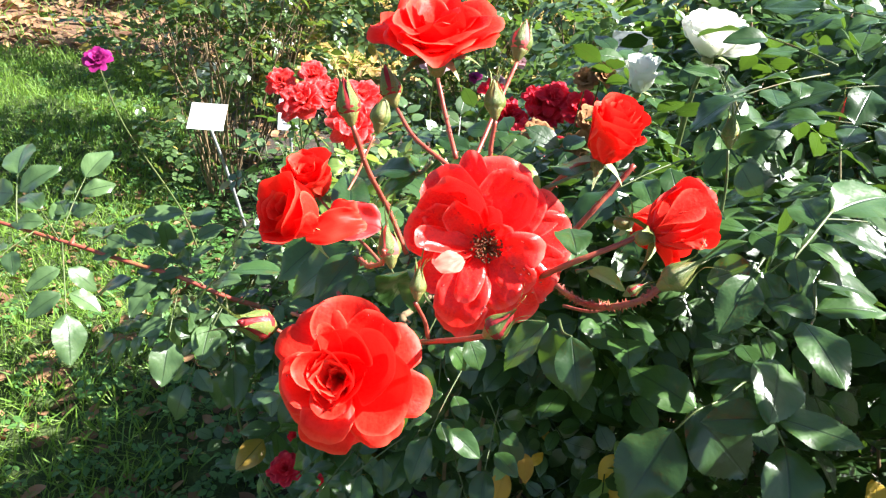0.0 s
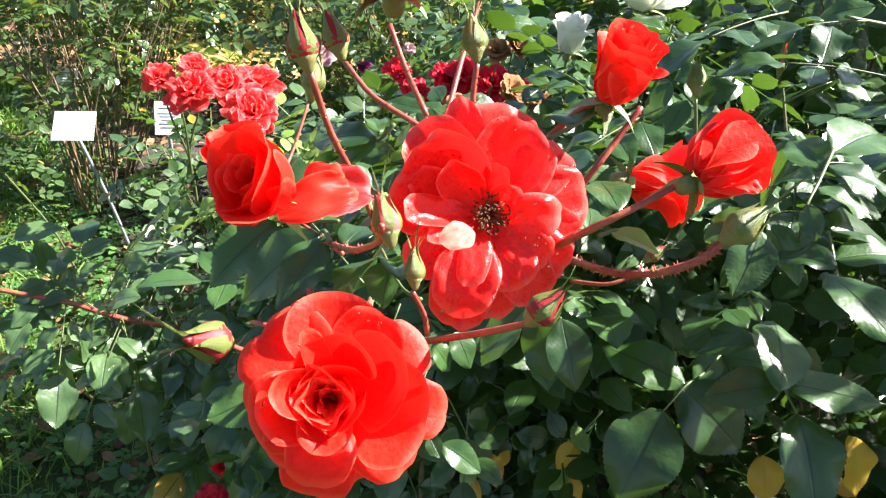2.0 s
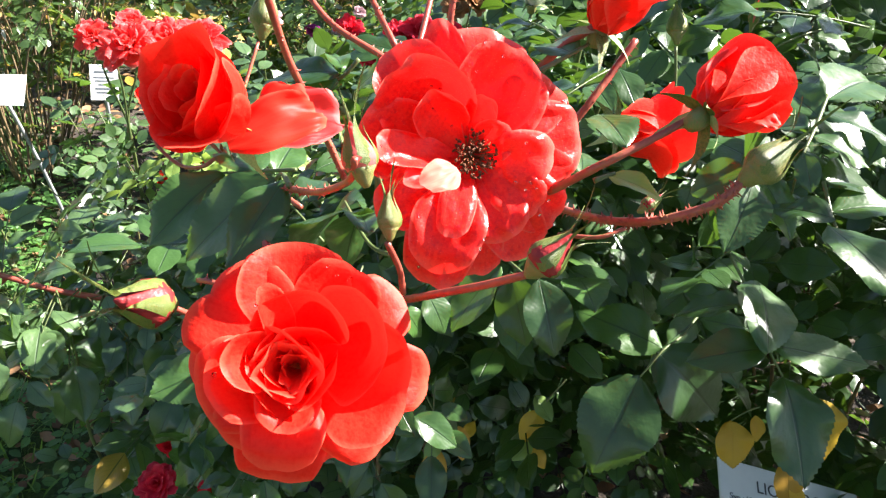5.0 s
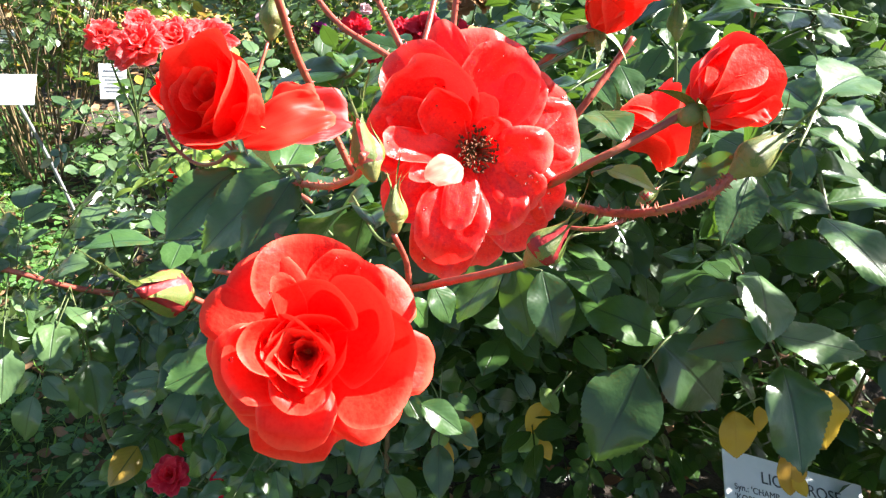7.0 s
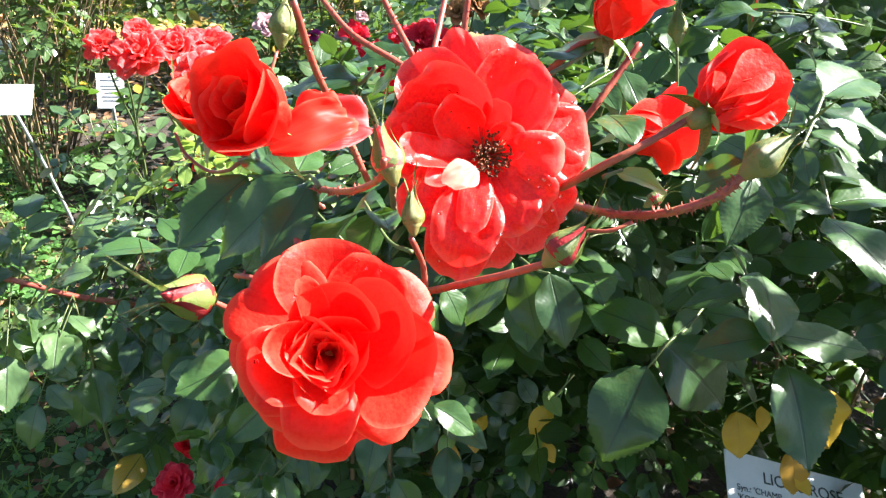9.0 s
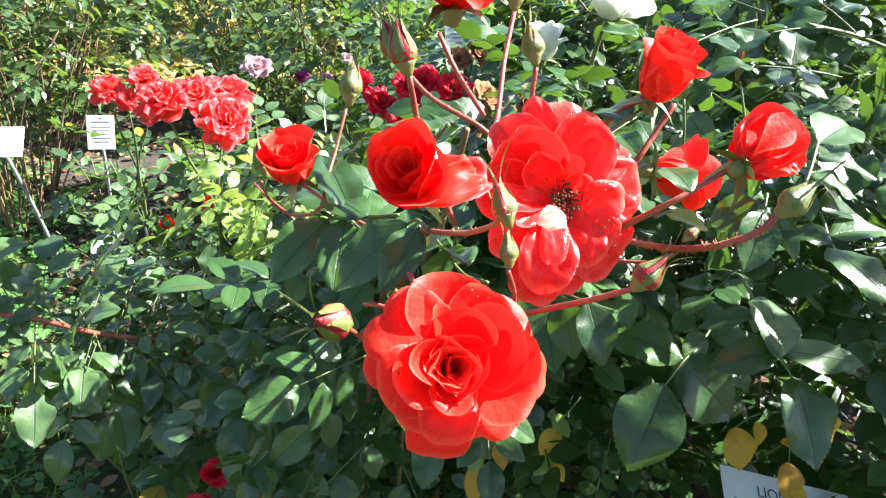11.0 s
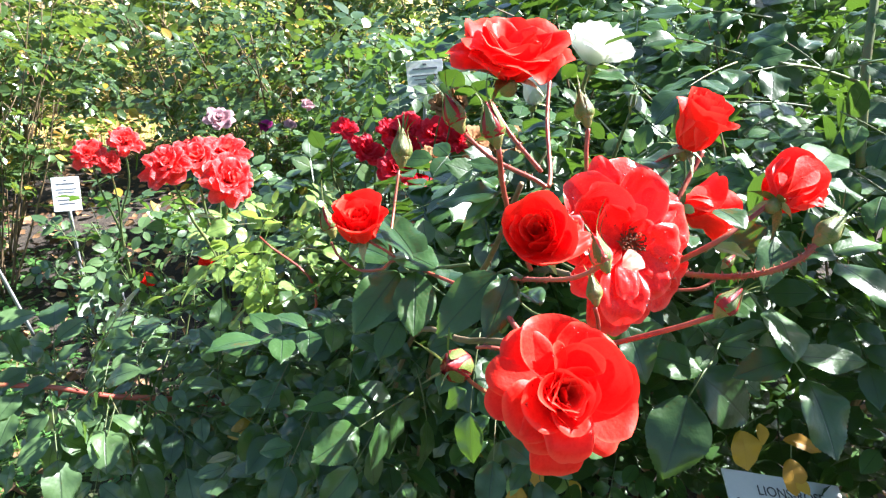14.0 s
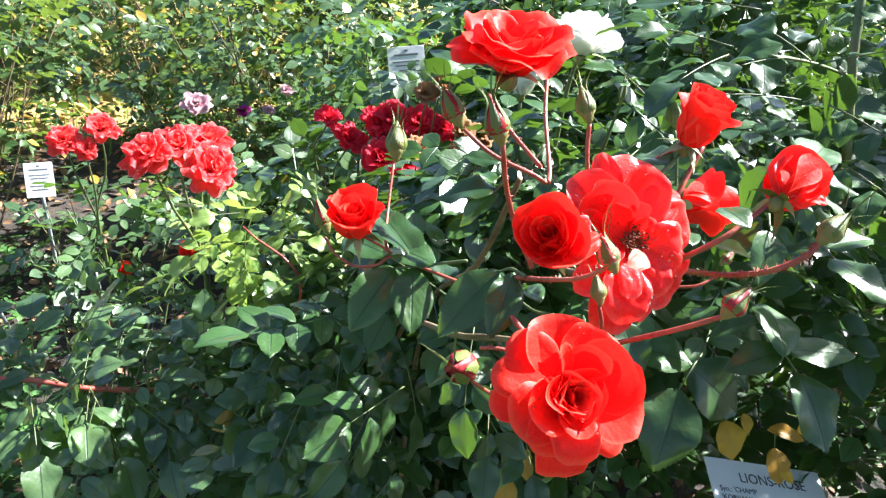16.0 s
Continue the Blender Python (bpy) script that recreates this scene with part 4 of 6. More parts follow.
def grass(n, box, mat, seed, tall, name, label, keep):
    rs = np.random.RandomState(seed)
    x, y = rs.uniform(box[0], box[1], n), rs.uniform(box[2], box[3], n)
    ok = keep(x, y, rs)
    x, y = x[ok], y[ok]
    n = len(x)
    z = np.array([height(a, b) for a, b in zip(x, y)])
    way = np.stack([rs.normal(0, 0.5, n), rs.normal(0, 0.5, n), np.ones(n)], 1)
    nrm = np.stack([rs.normal(0, 1, n), rs.normal(0, 1, n), np.zeros(n)], 1)
    blade = leaflet_arrays(3, 0.0, 0.3, 0.45, 0.075, 1)
    clump = leaflet_arrays(3, 0.0, 0.3, 0.8, 0.06, 1)
    ob = new(name, scatter(name, np.stack([x, y, z], 1), way, nrm, rs.uniform(0.5, 1.3, n) * tall, [blade, clump], mat, seed))
    return tagged(ob, label, "grass", kind="stuff")


grass(52000, (-3.4, -0.3, 0.7, 4.6), M_GRASS, 1, 0.062, "lawn_grass", "mown green lawn grass beside the rose bed",
      lambda x, y, rs: x < lawn_edge(y) + rs.normal(0, 0.08, len(x)))
grass(16000, (-6, 5, 4.2, 10), M_GRASS, 2, 0.10, "far_grass", "thin yellow-green turf behind the rose beds", lambda x, y, rs: rs.uniform(0, 1, len(x)) < 0.8)


def ground_leaves(name, label, n, box, size, mat, seed, templates, flat=0.35, keep=None, lift=0.006, category="leaves"):
    rs = np.random.RandomState(seed)
    x, y = rs.uniform(box[0], box[1], n), rs.uniform(box[2], box[3], n)
    if keep:
        ok = keep(x, y, rs)
        x, y = x[ok], y[ok]
    n = len(x)
    z = np.array([height(a, b) for a, b in zip(x, y)]) + lift + rs.uniform(0, 0.012, n)
    a = rs.uniform(0, 6.28, n)
    way = np.stack([np.cos(a), np.sin(a), rs.normal(0.05, 0.15, n)], 1)
    nrm = np.stack([rs.normal(0, flat, n), rs.normal(0, flat, n), np.ones(n)], 1)
    ob = new(name, scatter(name, np.stack([x, y, z], 1), way, nrm, rs.uniform(0.6, 1.4, n) * size, templates, mat, seed))
    return tagged(ob, label, category, kind="stuff")


ONE_LEAF = [leaflet_arrays(5, 0.0, f, a, w, 1) for f, a, w in ((0.5, -0.3, 0.6), (-0.3, 0.4, 0.55), (0.2, 0.1, 0.7))]
WEEDS = [spray_template(1, 4, 0.0, 1, 81), spray_template(2, 4, 0.0, 1, 82)]
ground_leaves("fallen_leaves", "dry brown fallen leaves on the bed soil", 5200, (-1.4, 2.6, 0.5, 5.2), 0.042, M_LITTER, 5, ONE_LEAF)
ground_leaves("fallen_leaves", "dry brown fallen leaves scattered over the lawn", 240, (-3.5, -0.5, 1.0, 5.0), 0.05, M_LITTER, 6, ONE_LEAF)
ground_leaves("fallen_leaves", "straw-yellow fallen leaves on far turf", 7600, (-1.3, 6.0, 4.6, 9.5), 0.075, M_STRAW, 7, ONE_LEAF)
ground_leaves("fallen_leaves", "brown leaf mulch under the far trees", 6000, (-6.5, -1.0, 4.6, 9.0), 0.08, M_LITTER, 8, ONE_LEAF)
ground_leaves("weeds", "low green weeds along the lawn's edge", 2600, (-1.6, -0.1, 1.2, 3.6), 0.024, M_WEED, 9, WEEDS, 0.3,
              lambda x, y, rs: abs(x - lawn_edge(y) - 0.15) < rs.uniform(0.05, 0.4, len(x)), 0.03, "weeds")
ground_leaves("clover", "clover and low weeds in the lawn", 2600, (-3.0, -0.35, 1.0, 4.2), 0.018, M_WEED, 10, WEEDS, 0.3,
              lambda x, y, rs: (x < lawn_edge(y)) & (rs.uniform(0, 1, len(x)) < 0.75), 0.035, "clover")

# ---- shrubs behind and beside the near bush ----
GLOSSY = "dark green glossy-leaved rose shrub in the bed"
shrub((0.80, 1.32), (0.40, 0.36), 0.15, 1.34, 760, 0.046, M_LEAF, 21, "dense dark green rose shrub with glossy leaves", 14, NEAR_SPRAYS)
shrub((1.15, 1.05), (0.45, 0.40), 0.15, 1.30, 620, 0.050, M_LEAF, 22, GLOSSY, 14, NEAR_SPRAYS)
shrub((1.35, 1.85), (0.55, 0.45), 0.15, 1.2, 700, 0.048, M_LEAF, 23, GLOSSY, 14)
shrub((2.15, 1.70), (0.6, 0.5), 0.10, 1.22, 700, 0.052, M_LEAF, 24, GLOSSY, 14)
shrub((0.75, 2.25), (0.50, 0.40), 0.10, 0.98, 640, 0.046, M_LEAF_MID, 25, GLOSSY, 14)
shrub((1.9, 2.9), (0.9, 0.6), 0.10, 1.15, 1100, 0.05, M_LEAF, 26, GLOSSY, 18)
shrub((0.45, 3.05), (0.6, 0.42), 0.10, 0.95, 700, 0.045, M_LEAF_FAR, 27, "sunlit rose shrub with small leaves", 20)
shrub((0.26, 2.80), (0.32, 0.26), 0.05, 0.66, 380, 0.042, M_LEAF_FAR, 28, "low rose shrub with pale spent blooms", 22)
shrub((-0.85, 3.25), (0.55, 0.5), 0.35, 1.15, 420, 0.055, M_LEAF_FAR, 29, "sparse tall rose shrub with many bare canes", 26, FAR_SPRAYS, None, 0.6, 0.1, 0.005)
shrub((-0.78, 2.85), (0.34, 0.30), 0.20, 0.85, 110, 0.036, M_LEAF_FAR, 30, "sparse rose shrub of bare brown canes", 16, FAR_SPRAYS, None, 0.6, 0.1, 0.005)
shrub((0.2, 4.3), (0.9, 0.5), 0.25, 1.05, 560, 0.062, M_LEAF_FAR, 31, "sunlit thin rose shrub over yellow turf", 46, FAR_SPRAYS, None, 0.6, 0.1, 0.006)
shrub((-1.0, 4.6), (0.8, 0.6), 0.25, 1.15, 520, 0.062, M_LEAF_FAR, 32, "sunlit thin rose shrub over yellow turf", 46, FAR_SPRAYS, None, 0.6, 0.1, 0.006)
shrub((1.6, 4.4), (1.0, 0.6), 0.10, 1.2, 1300, 0.055, M_LEAF_FAR, 33, GLOSSY, 30, FAR_SPRAYS)
shrub((3.2, 3.4), (1.0, 0.8), 0.10, 1.25, 1500, 0.058, M_LEAF, 34, GLOSSY, 26, FAR_SPRAYS)
shrub((3.4, 5.4), (1.4, 0.8), 0.10, 1.4, 1700, 0.065, M_LEAF_FAR, 35, GLOSSY, 26, FAR_SPRAYS)
shrub((0.6, 6.2), (1.6, 0.7), 0.15, 1.3, 1500, 0.065, M_LEAF_FAR, 36, GLOSSY, 40, FAR_SPRAYS)
shrub((-2.2, 6.4), (0.6, 0.5), 0.05, 0.8, 380, 0.055, M_LEAF_FAR, 37, "young sunlit shrub on the far lawn", 14, FAR_SPRAYS)
shrub((5.8, 5.0), (1.6, 1.4), 0.10, 1.5, 1900, 0.075, M_LEAF, 38, GLOSSY, 26, FAR_SPRAYS)

# shrub added out of view at the right to cast shade on the near bush
shrub((0.97, 0.52), (0.25, 0.28), 0.2, 1.52, 620, 0.05, M_LEAF, 39, "tall rose shrub added to shade the near bush", 16)
shrub((0.74, 1.58), (0.24, 0.22), 0.3, 1.22, 300, 0.046, M_LEAF, 40, GLOSSY, 10, NEAR_SPRAYS)

# ---- the low bush with coral blooms, in front of the signs ----
BUSH_LOW = thing("rose_bush", (-0.12, 1.15, 0), "low rose bush with glossy leaves and coral-red blooms", "rose bush", "rose bushes in bloom")
rs_low = np.random.RandomState(51)
canes("canes", BUSH_LOW, random.Random(51), 18, (-0.1, 1.15), (0.36, 0.34), 0.72, 0.005, M_STEM_GREEN)
f_, w_, n_ = shrub_leaves(rs_low, 400, (0.06, 1.12), (0.36, 0.26), 0.10, 0.74, 0.5, 0.2)
part("foliage", scatter("foliage", f_, w_, n_, rs_low.uniform(0.75, 1.2, 400) * 0.042, NEAR_SPRAYS, M_LEAF_MID, 51), BUSH_LOW, None, kind="stuff")
f_, w_, n_ = shrub_leaves(rs_low, 46, (-0.03, 1.12), (0.11, 0.08), 0.80, 0.92, 0.5, 0.1)
part("foliage", scatter("foliage", f_, w_, n_, rs_low.uniform(0.75, 1.2, 46) * 0.034, NEAR_SPRAYS, M_LEAF_LIME, 52), BUSH_LOW, None, "lime-green leaves under the blooms with sunlight painted in", kind="stuff")
BUSH_BACK = thing("rose_bush", (-0.28, 1.7, 0), "rose bush with a cluster of coral-red blooms behind", "rose bush", "rose bushes in bloom")
canes("canes", BUSH_BACK, random.Random(53), 12, (-0.26, 1.72), (0.26, 0.22), 0.76, 0.004, M_STEM_GREEN)
f_, w_, n_ = shrub_leaves(rs_low, 120, (-0.20, 1.74), (0.20, 0.14), 0.42, 0.70, 0.5, 0.2)
part("foliage", scatter("foliage", f_, w_, n_, rs_low.uniform(0.75, 1.2, 120) * 0.036, MID_SPRAYS, M_LEAF_MID, 53), BUSH_BACK, None, kind="stuff")

bloom(BUSH_LOW, (-0.186, 1.12, 1.001), (-0.2, -0.6, 0.75), 0.074, POM, M_PINKRED, 101, calm=1.5, crinkle=0.10)
bloom(BUSH_LOW, (-0.145, 1.15, 0.998), (0.0, -0.5, 0.85), 0.074, POM, M_PINKRED, 102, calm=1.5, crinkle=0.10)
bloom(BUSH_LOW, (-0.103, 1.17, 0.998), (0.2, -0.4, 0.9), 0.074, POM, M_PINKRED, 103, calm=1.5, crinkle=0.10)
bloom(BUSH_LOW, (-0.106, 1.10, 0.978), (0.1, -0.7, 0.7), 0.08, POM, M_PINKRED, 104, calm=1.5, crinkle=0.10)
bloom(BUSH_BACK, (-0.319, 1.64, 0.868), (-0.2, -0.6, 0.75), 0.075, POM, M_PINKRED, 105, calm=1.5, crinkle=0.10)
bloom(BUSH_BACK, (-0.253, 1.65, 0.888), (0.2, -0.6, 0.75), 0.075, POM, M_PINKRED, 106, calm=1.5, crinkle=0.10)
bloom(BUSH_BACK, (-0.284, 1.62, 0.856), (0.0, -0.6, 0.75), 0.05, POM, M_PINKRED, 107, calm=1.5, crinkle=0.10)
for i, (x, y, z) in enumerate(((-0.186, 1.12, 1.0), (-0.145, 1.15, 0.998), (-0.103, 1.17, 0.998), (-0.106, 1.10, 0.978))):
    stem("stem", [(x, y, z - 0.008), (x * 0.6 - 0.05, y + 0.02, z - 0.08), (-0.12, 1.15, z - 0.2), (-0.11, 1.15, 0.5)], 0.0016, 0.003, M_STEM_GREEN, BUSH_LOW)
for x, y, z in ((-0.319, 1.64, 0.868), (-0.253, 1.65, 0.888), (-0.284, 1.62, 0.856)):
    stem("stem", [(x, y, z - 0.008), (x * 0.8 - 0.05, y + 0.02, z - 0.09), (-0.28, 1.69, z - 0.2), (-0.27, 1.7, 0.5)], 0.0016, 0.003, M_STEM_GREEN, BUSH_BACK)
bloom(BUSH_LOW, (-0.124, 1.30, 0.759), (-0.3, -0.3, 0.8), 0.045, GOBLET, M_RED, 108, fine=False)
bloom(BUSH_BACK, (-0.245, 1.90, 0.447), (0.1, -0.5, 0.6), 0.05, GOBLET, M_RED, 109, fine=False)

BUSH_DEEP = thing("rose_bush", (-0.10, 0.86, 0), "small rose bush with deep red blooms near the ground", "rose bush", "rose bushes in bloom")
canes("canes", BUSH_DEEP, random.Random(55), 8, (-0.06, 0.88), (0.14, 0.1), 0.5, 0.003, M_STEM_GREEN)
f_, w_, n_ = shrub_leaves(rs_low, 120, (0.04, 0.98), (0.22, 0.14), 0.10, 0.52, 0.5, 0.2)
part("foliage", scatter("foliage", f_, w_, n_, rs_low.uniform(0.7, 1.1, 120) * 0.034, NEAR_SPRAYS, M_LEAF_MID, 55), BUSH_DEEP, None, kind="stuff")
bloom(BUSH_DEEP, (-0.140, 0.83, 0.585), (-0.1, -0.4, 0.9), 0.05, GOBLET, M_CRIMSON, 110)
bloom(BUSH_DEEP, (-0.165, 0.846, 0.51), (-0.2, -0.5, 0.8), 0.055, POM, M_CRIMSON, 111)
bloom(BUSH_DEEP, (-0.098, 0.816, 0.517), (0.2, -0.5, 0.8), 0.045, POM, M_CRIMSON, 112)
for x, y, z in ((-0.140, 0.83, 0.575), (-0.165, 0.846, 0.50), (-0.098, 0.816, 0.507)):
    stem("stem", [(x, y, z), (x * 0.7, y + 0.02, z - 0.06), (-0.06, 0.88, 0.3), (-0.06, 0.88, 0.0)], 0.0014, 0.003, M_STEM_GREEN, BUSH_DEEP)

# ---- crimson, white and mauve bushes ----
BUSH_CRIMSON = thing("rose_bush", (0.25, 1.38, 0), "rose bush with crimson and withered brown blooms", "rose bush", "rose bushes in bloom")
canes("canes", BUSH_CRIMSON, random.Random(57), 12, (0.25, 1.40), (0.28, 0.22), 0.86, 0.004, M_STEM_GREEN)
f_, w_, n_ = shrub_leaves(rs_low, 420, (0.24, 1.42), (0.36, 0.28), 0.2, 0.92, 0.5, 0.2)
part("foliage", scatter("foliage", f_, w_, n_, rs_low.uniform(0.75, 1.2, 420) * 0.042, NEAR_SPRAYS, M_LEAF_MID, 57), BUSH_CRIMSON, None, kind="stuff")
for i, (x, y, z, s) in enumerate(((0.147, 1.275, 0.956, 0.056), (0.194, 1.271, 0.987, 0.052), (0.223, 1.264, 0.996, 0.056), (0.266, 1.246, 0.988, 0.06), (0.303, 1.228, 0.981, 0.052), (0.170, 1.169, 0.954, 0.062), (0.207, 1.155, 0.951, 0.05), (0.212, 1.259, 0.967, 0.05), (0.116, 1.295, 0.993, 0.04))):
    bloom(BUSH_CRIMSON, (x, y, z), (random.uniform(-0.4, 0.4), -0.6, 0.7), s * 1.2, POM, M_CRIMSON, 120 + i, calm=1.4, crinkle=0.08)
    stem("stem", [(x, y, z - 0.006), (x * 0.9, y + 0.03, z - 0.1), (0.25, 1.38, 0.6)], 0.0015, 0.003, M_STEM_GREEN, BUSH_CRIMSON)
for i, (x, y, z) in enumerate(((0.157, 0.967, 1.036), (0.205, 0.947, 1.035), (0.223, 0.980, 1.057), (0.256, 1.190, 1.055), (0.277, 1.185, 1.067), (0.272, 0.958, 1.062), (0.255, 0.985, 1.045))):
    bloom(BUSH_CRIMSON, (x, y, z), (random.uniform(-0.5, 0.5), -0.5, random.uniform(-0.3, 0.8)), 0.046, POM, M_DRY, 130 + i, fine=False, label="withered brown bloom")
    stem("stem", [(x, y, z - 0.005), (x, y + 0.03, z - 0.09), (0.24, 1.2, 0.75), (0.25, 1.36, 0.5)], 0.0011, 0.0028, M_STEM_GREEN, BUSH_CRIMSON)

BUSH_WHITE = thing("rose_bush", (0.36, 0.95, 0), "rose bush with white blooms behind the red ones", "rose bush", "rose bushes in bloom")
f_, w_, n_ = shrub_leaves(rs_low, 260, (0.42, 0.95), (0.28, 0.22), 0.3, 1.08, 0.5, 0.2)
part("foliage", scatter("foliage", f_, w_, n_, rs_low.uniform(0.75, 1.2, 260) * 0.044, NEAR_SPRAYS, M_LEAF, 58), BUSH_WHITE, None, kind="stuff")
bloom_white = bloom(BUSH_WHITE, (0.314, 0.840, 1.192), (-0.05, -0.12, 0.98), 0.092, [(5, 0.54, 0.66, 58, 20, 0.34, 0.04, 0.0), (5, 0.56, 0.62, 44, 8, 0.30, 0.04, 0.01), (4, 0.55, 0.54, 30, 2, 0.24, 0.04, 0.02), (4, 0.5, 0.42, 14, 4, 0.16, 0.03, 0.03)], M_WHITE, 140, calm=0.35, crinkle=0.02)
loose_petal(bloom_white, (0.326, 0.835, 1.198), (0.93, -0.15, 0.30), (-0.2, -0.55, 0.8), 0.042, 0.036, M_WHITE, 309, 16)
bloom(BUSH_WHITE, (0.250, 0.865, 1.138), (0.0, -0.1, 1.0), 0.068, TIGHT, M_WHITE, 142, calm=0.4)
stem("stem", [(0.318, 0.85, 1.195), (0.315, 0.87, 1.10), (0.34, 0.93, 0.8), (0.36, 0.95, 0.0)], 0.0022, 0.006, M_STEM_GREEN, BUSH_WHITE)
stem("stem", [(0.250, 0.865, 1.13), (0.26, 0.88, 1.05), (0.32, 0.93, 0.8)], 0.002, 0.004, M_STEM_GREEN, BUSH_WHITE)
stem("stem", [(0.288, 0.711, 1.165), (0.29, 0.75, 1.06), (0.33, 0.9, 0.8)], 0.0015, 0.004, M_STEM_GREEN, BUSH_WHITE)
bud(BUSH_WHITE, (0.288, 0.711, 1.172), (0.05, 0, 1), 0.026, 143, tip_mat=M_WHITE)
bud(BUSH_WHITE, (0.435, 0.75, 1.158), (0.0, 0.05, 1), 0.030, 144, tip_mat=M_PINKRED)

BUSH_MAUVE = thing("rose_bush", (0.1, 2.6, 0), "low rose bush with faded mauve blooms", "rose bush", "rose bushes in bloom")
for i, (x, y, z, s, mt) in enumerate(((0.025, 2.6, 0.677, 0.10, M_MAUVE), (0.161, 2.5, 0.676, 0.05, M_MAGENTA), (0.24, 2.5, 0.677, 0.045, M_MAUVE), (0.32, 2.6, 0.717, 0.05, M_MAUVE))):
    bloom(BUSH_MAUVE, (x, y, z), (0.0, -0.6, 0.7), s, POM, mt, 150 + i, fine=False)
    stem("stem", [(x, y, z - 0.01), (x, y + 0.05, 0.45), (0.1, 2.62, 0.0)], 0.002, 0.004, M_STEM_GREEN, BUSH_MAUVE)
BUSH_MAGENTA = thing("rose_bush", (-0.95, 2.3, 0), "thin rose bush with one magenta bloom", "rose bush", "rose bushes in bloom")
bloom(BUSH_MAGENTA, (-0.963, 2.2, 0.714), (0.1, -0.6, 0.7), 0.085, POM, M_MAGENTA, 160, fine=False)
stem("stem", [(-0.963, 2.2, 0.705), (-0.92, 2.24, 0.5), (-0.8, 2.32, 0.2), (-0.75, 2.35, 0.0)], 0.0022, 0.004, M_STEM_GREEN, BUSH_MAGENTA)
f_, w_, n_ = shrub_leaves(rs_low, 22, (-0.85, 2.28), (0.14, 0.1), 0.2, 0.66, 0.5, 0.1)
part("foliage", scatter("foliage", f_, w_, n_, rs_low.uniform(0.7, 1.1, 22) * 0.034, MID_SPRAYS, M_LEAF_FAR, 60), BUSH_MAGENTA, None, kind="stuff")

# ---- name plates ----


def box_mesh(name, w, h, d, mat, bevel):
    bm = bmesh.new()
    bmesh.ops.create_cube(bm, size=1)
    bmesh.ops.scale(bm, vec=(w, h, d), verts=bm.verts)
    bmesh.ops.bevel(bm, geom=bm.edges[:], offset=bevel, segments=2, affect="EDGES")
    me = bpy.data.meshes.new(name)
    bm.to_mesh(me)
    bm.free()
    me.materials.append(mat)
    return me


def name_plate(foot, centre, face, up, w, h, rows, label, words=()):
    """A plate on a zinc stake; rows are (from the top, width, height) of lines too small to read, in shares of the plate."""
    ob = thing("plant_label", foot, label, "plant label", "name plates in the beds")
    face, up = Vector(face).normalized(), Vector(up)
    x = up.cross(face).normalized()
    y = face.cross(x)
    m = Matrix.Translation(centre) @ Matrix((x, y, face)).transposed().to_4x4()
    plate = part("plate", box_mesh("plate", w, h, 0.003, M_PLATE, 0.001), ob, m)
    for k, (top, wide, tall) in enumerate(rows):
        part("text_line", box_mesh("text_line", w * wide, h * tall, 0.0006, M_INK_FADED, 0.0001), plate, m @ pose(0, h * (0.5 - top), 0.0019), "dark printed line")
    for text, px, py, size in words:
        c = bpy.data.curves.new("lettering", "FONT")
        c.body, c.size, c.extrude = text, size, 0.0002
        c.materials.append(M_INK)
        part("lettering", c, plate, m @ pose(px, py, 0.0021), "dark printed letters")
    top = m @ Vector((0, -h * 0.1, -0.006))
    mid = Vector(foot).lerp(top, 0.5)
    v, f = tube([Vector(foot) - Vector((0, 0, 0.05)), mid, top], 0.0055, 0.0055, 8, 3)
    part("stake", mesh_of("stake", v, f, M_STAKE), ob, None, "thin grey metal stake")
    return ob


LINES = [(0.10, 0.1, 0.05), (0.20, 0.66, 0.045), (0.36, 0.74, 0.032), (0.45, 0.62, 0.032), (0.56, 0.45, 0.032), (0.67, 0.66, 0.04), (0.78, 0.55, 0.04)]
name_plate((-0.437, 2.48, 0.0), (-0.4515, 2.465, 0.506), (0.05, -0.92, 0.38), (0, 0.3, 1), 0.078, 0.104, LINES, "small white name plate on a thin grey stake")
name_plate((-0.60, 2.50, 0.0), (-0.726, 2.45, 0.481), (-0.1, -0.7, 0.75), (0, 0.5, 1), 0.125, 0.10, [], "bright white blank name plate on a leaning stake")
name_plate((0.55, 2.05, 0.0), (0.539, 2.029, 0.915), (-0.15, -0.95, 0.3), (-0.05, 0.3, 1), 0.105, 0.115, LINES, "grey-white name plate among dark leaves")
name_plate((-0.93, 3.3, 0.0), (-0.94, 3.2, 0.401), (0.0, -0.9, 0.5), (0, 0.3, 1), 0.08, 0.10, LINES[1:4], "small white name plate behind bare canes")
stake_bare = thing("stake", (-0.31, 2.2, 0), "bare thin grey metal stake in the soil", "stake")
v_, fc_ = tube([(-0.30, 2.2, -0.05), (-0.31, 2.2, 0.15), (-0.325, 2.2, 0.33)], 0.005, 0.005, 8, 3)
part("rod", mesh_of("rod", v_, fc_, M_STAKE), stake_bare)
name_plate((0.70, 0.80, 0.0), (0.612, 0.611, 0.564), (0.107, -0.462, 0.880), (0.305, 0.858, 0.414), 0.21, 0.15, [],
           "white name plate with dark printed rose name low in the bush",
           [("LIONS-ROSE", -0.052, 0.040, 0.022), ("Syn.: 'CHAMP", -0.092, 0.023, 0.0115), ("'KORVANA", -0.092, 0.010, 0.0115)])
# ---- the near bush ----
BUSH = thing("rose_bush", (0.15, 0.66, 0), "tall rose bush with large scarlet blooms, buds and glossy leaves", "rose bush", "rose bushes in bloom")
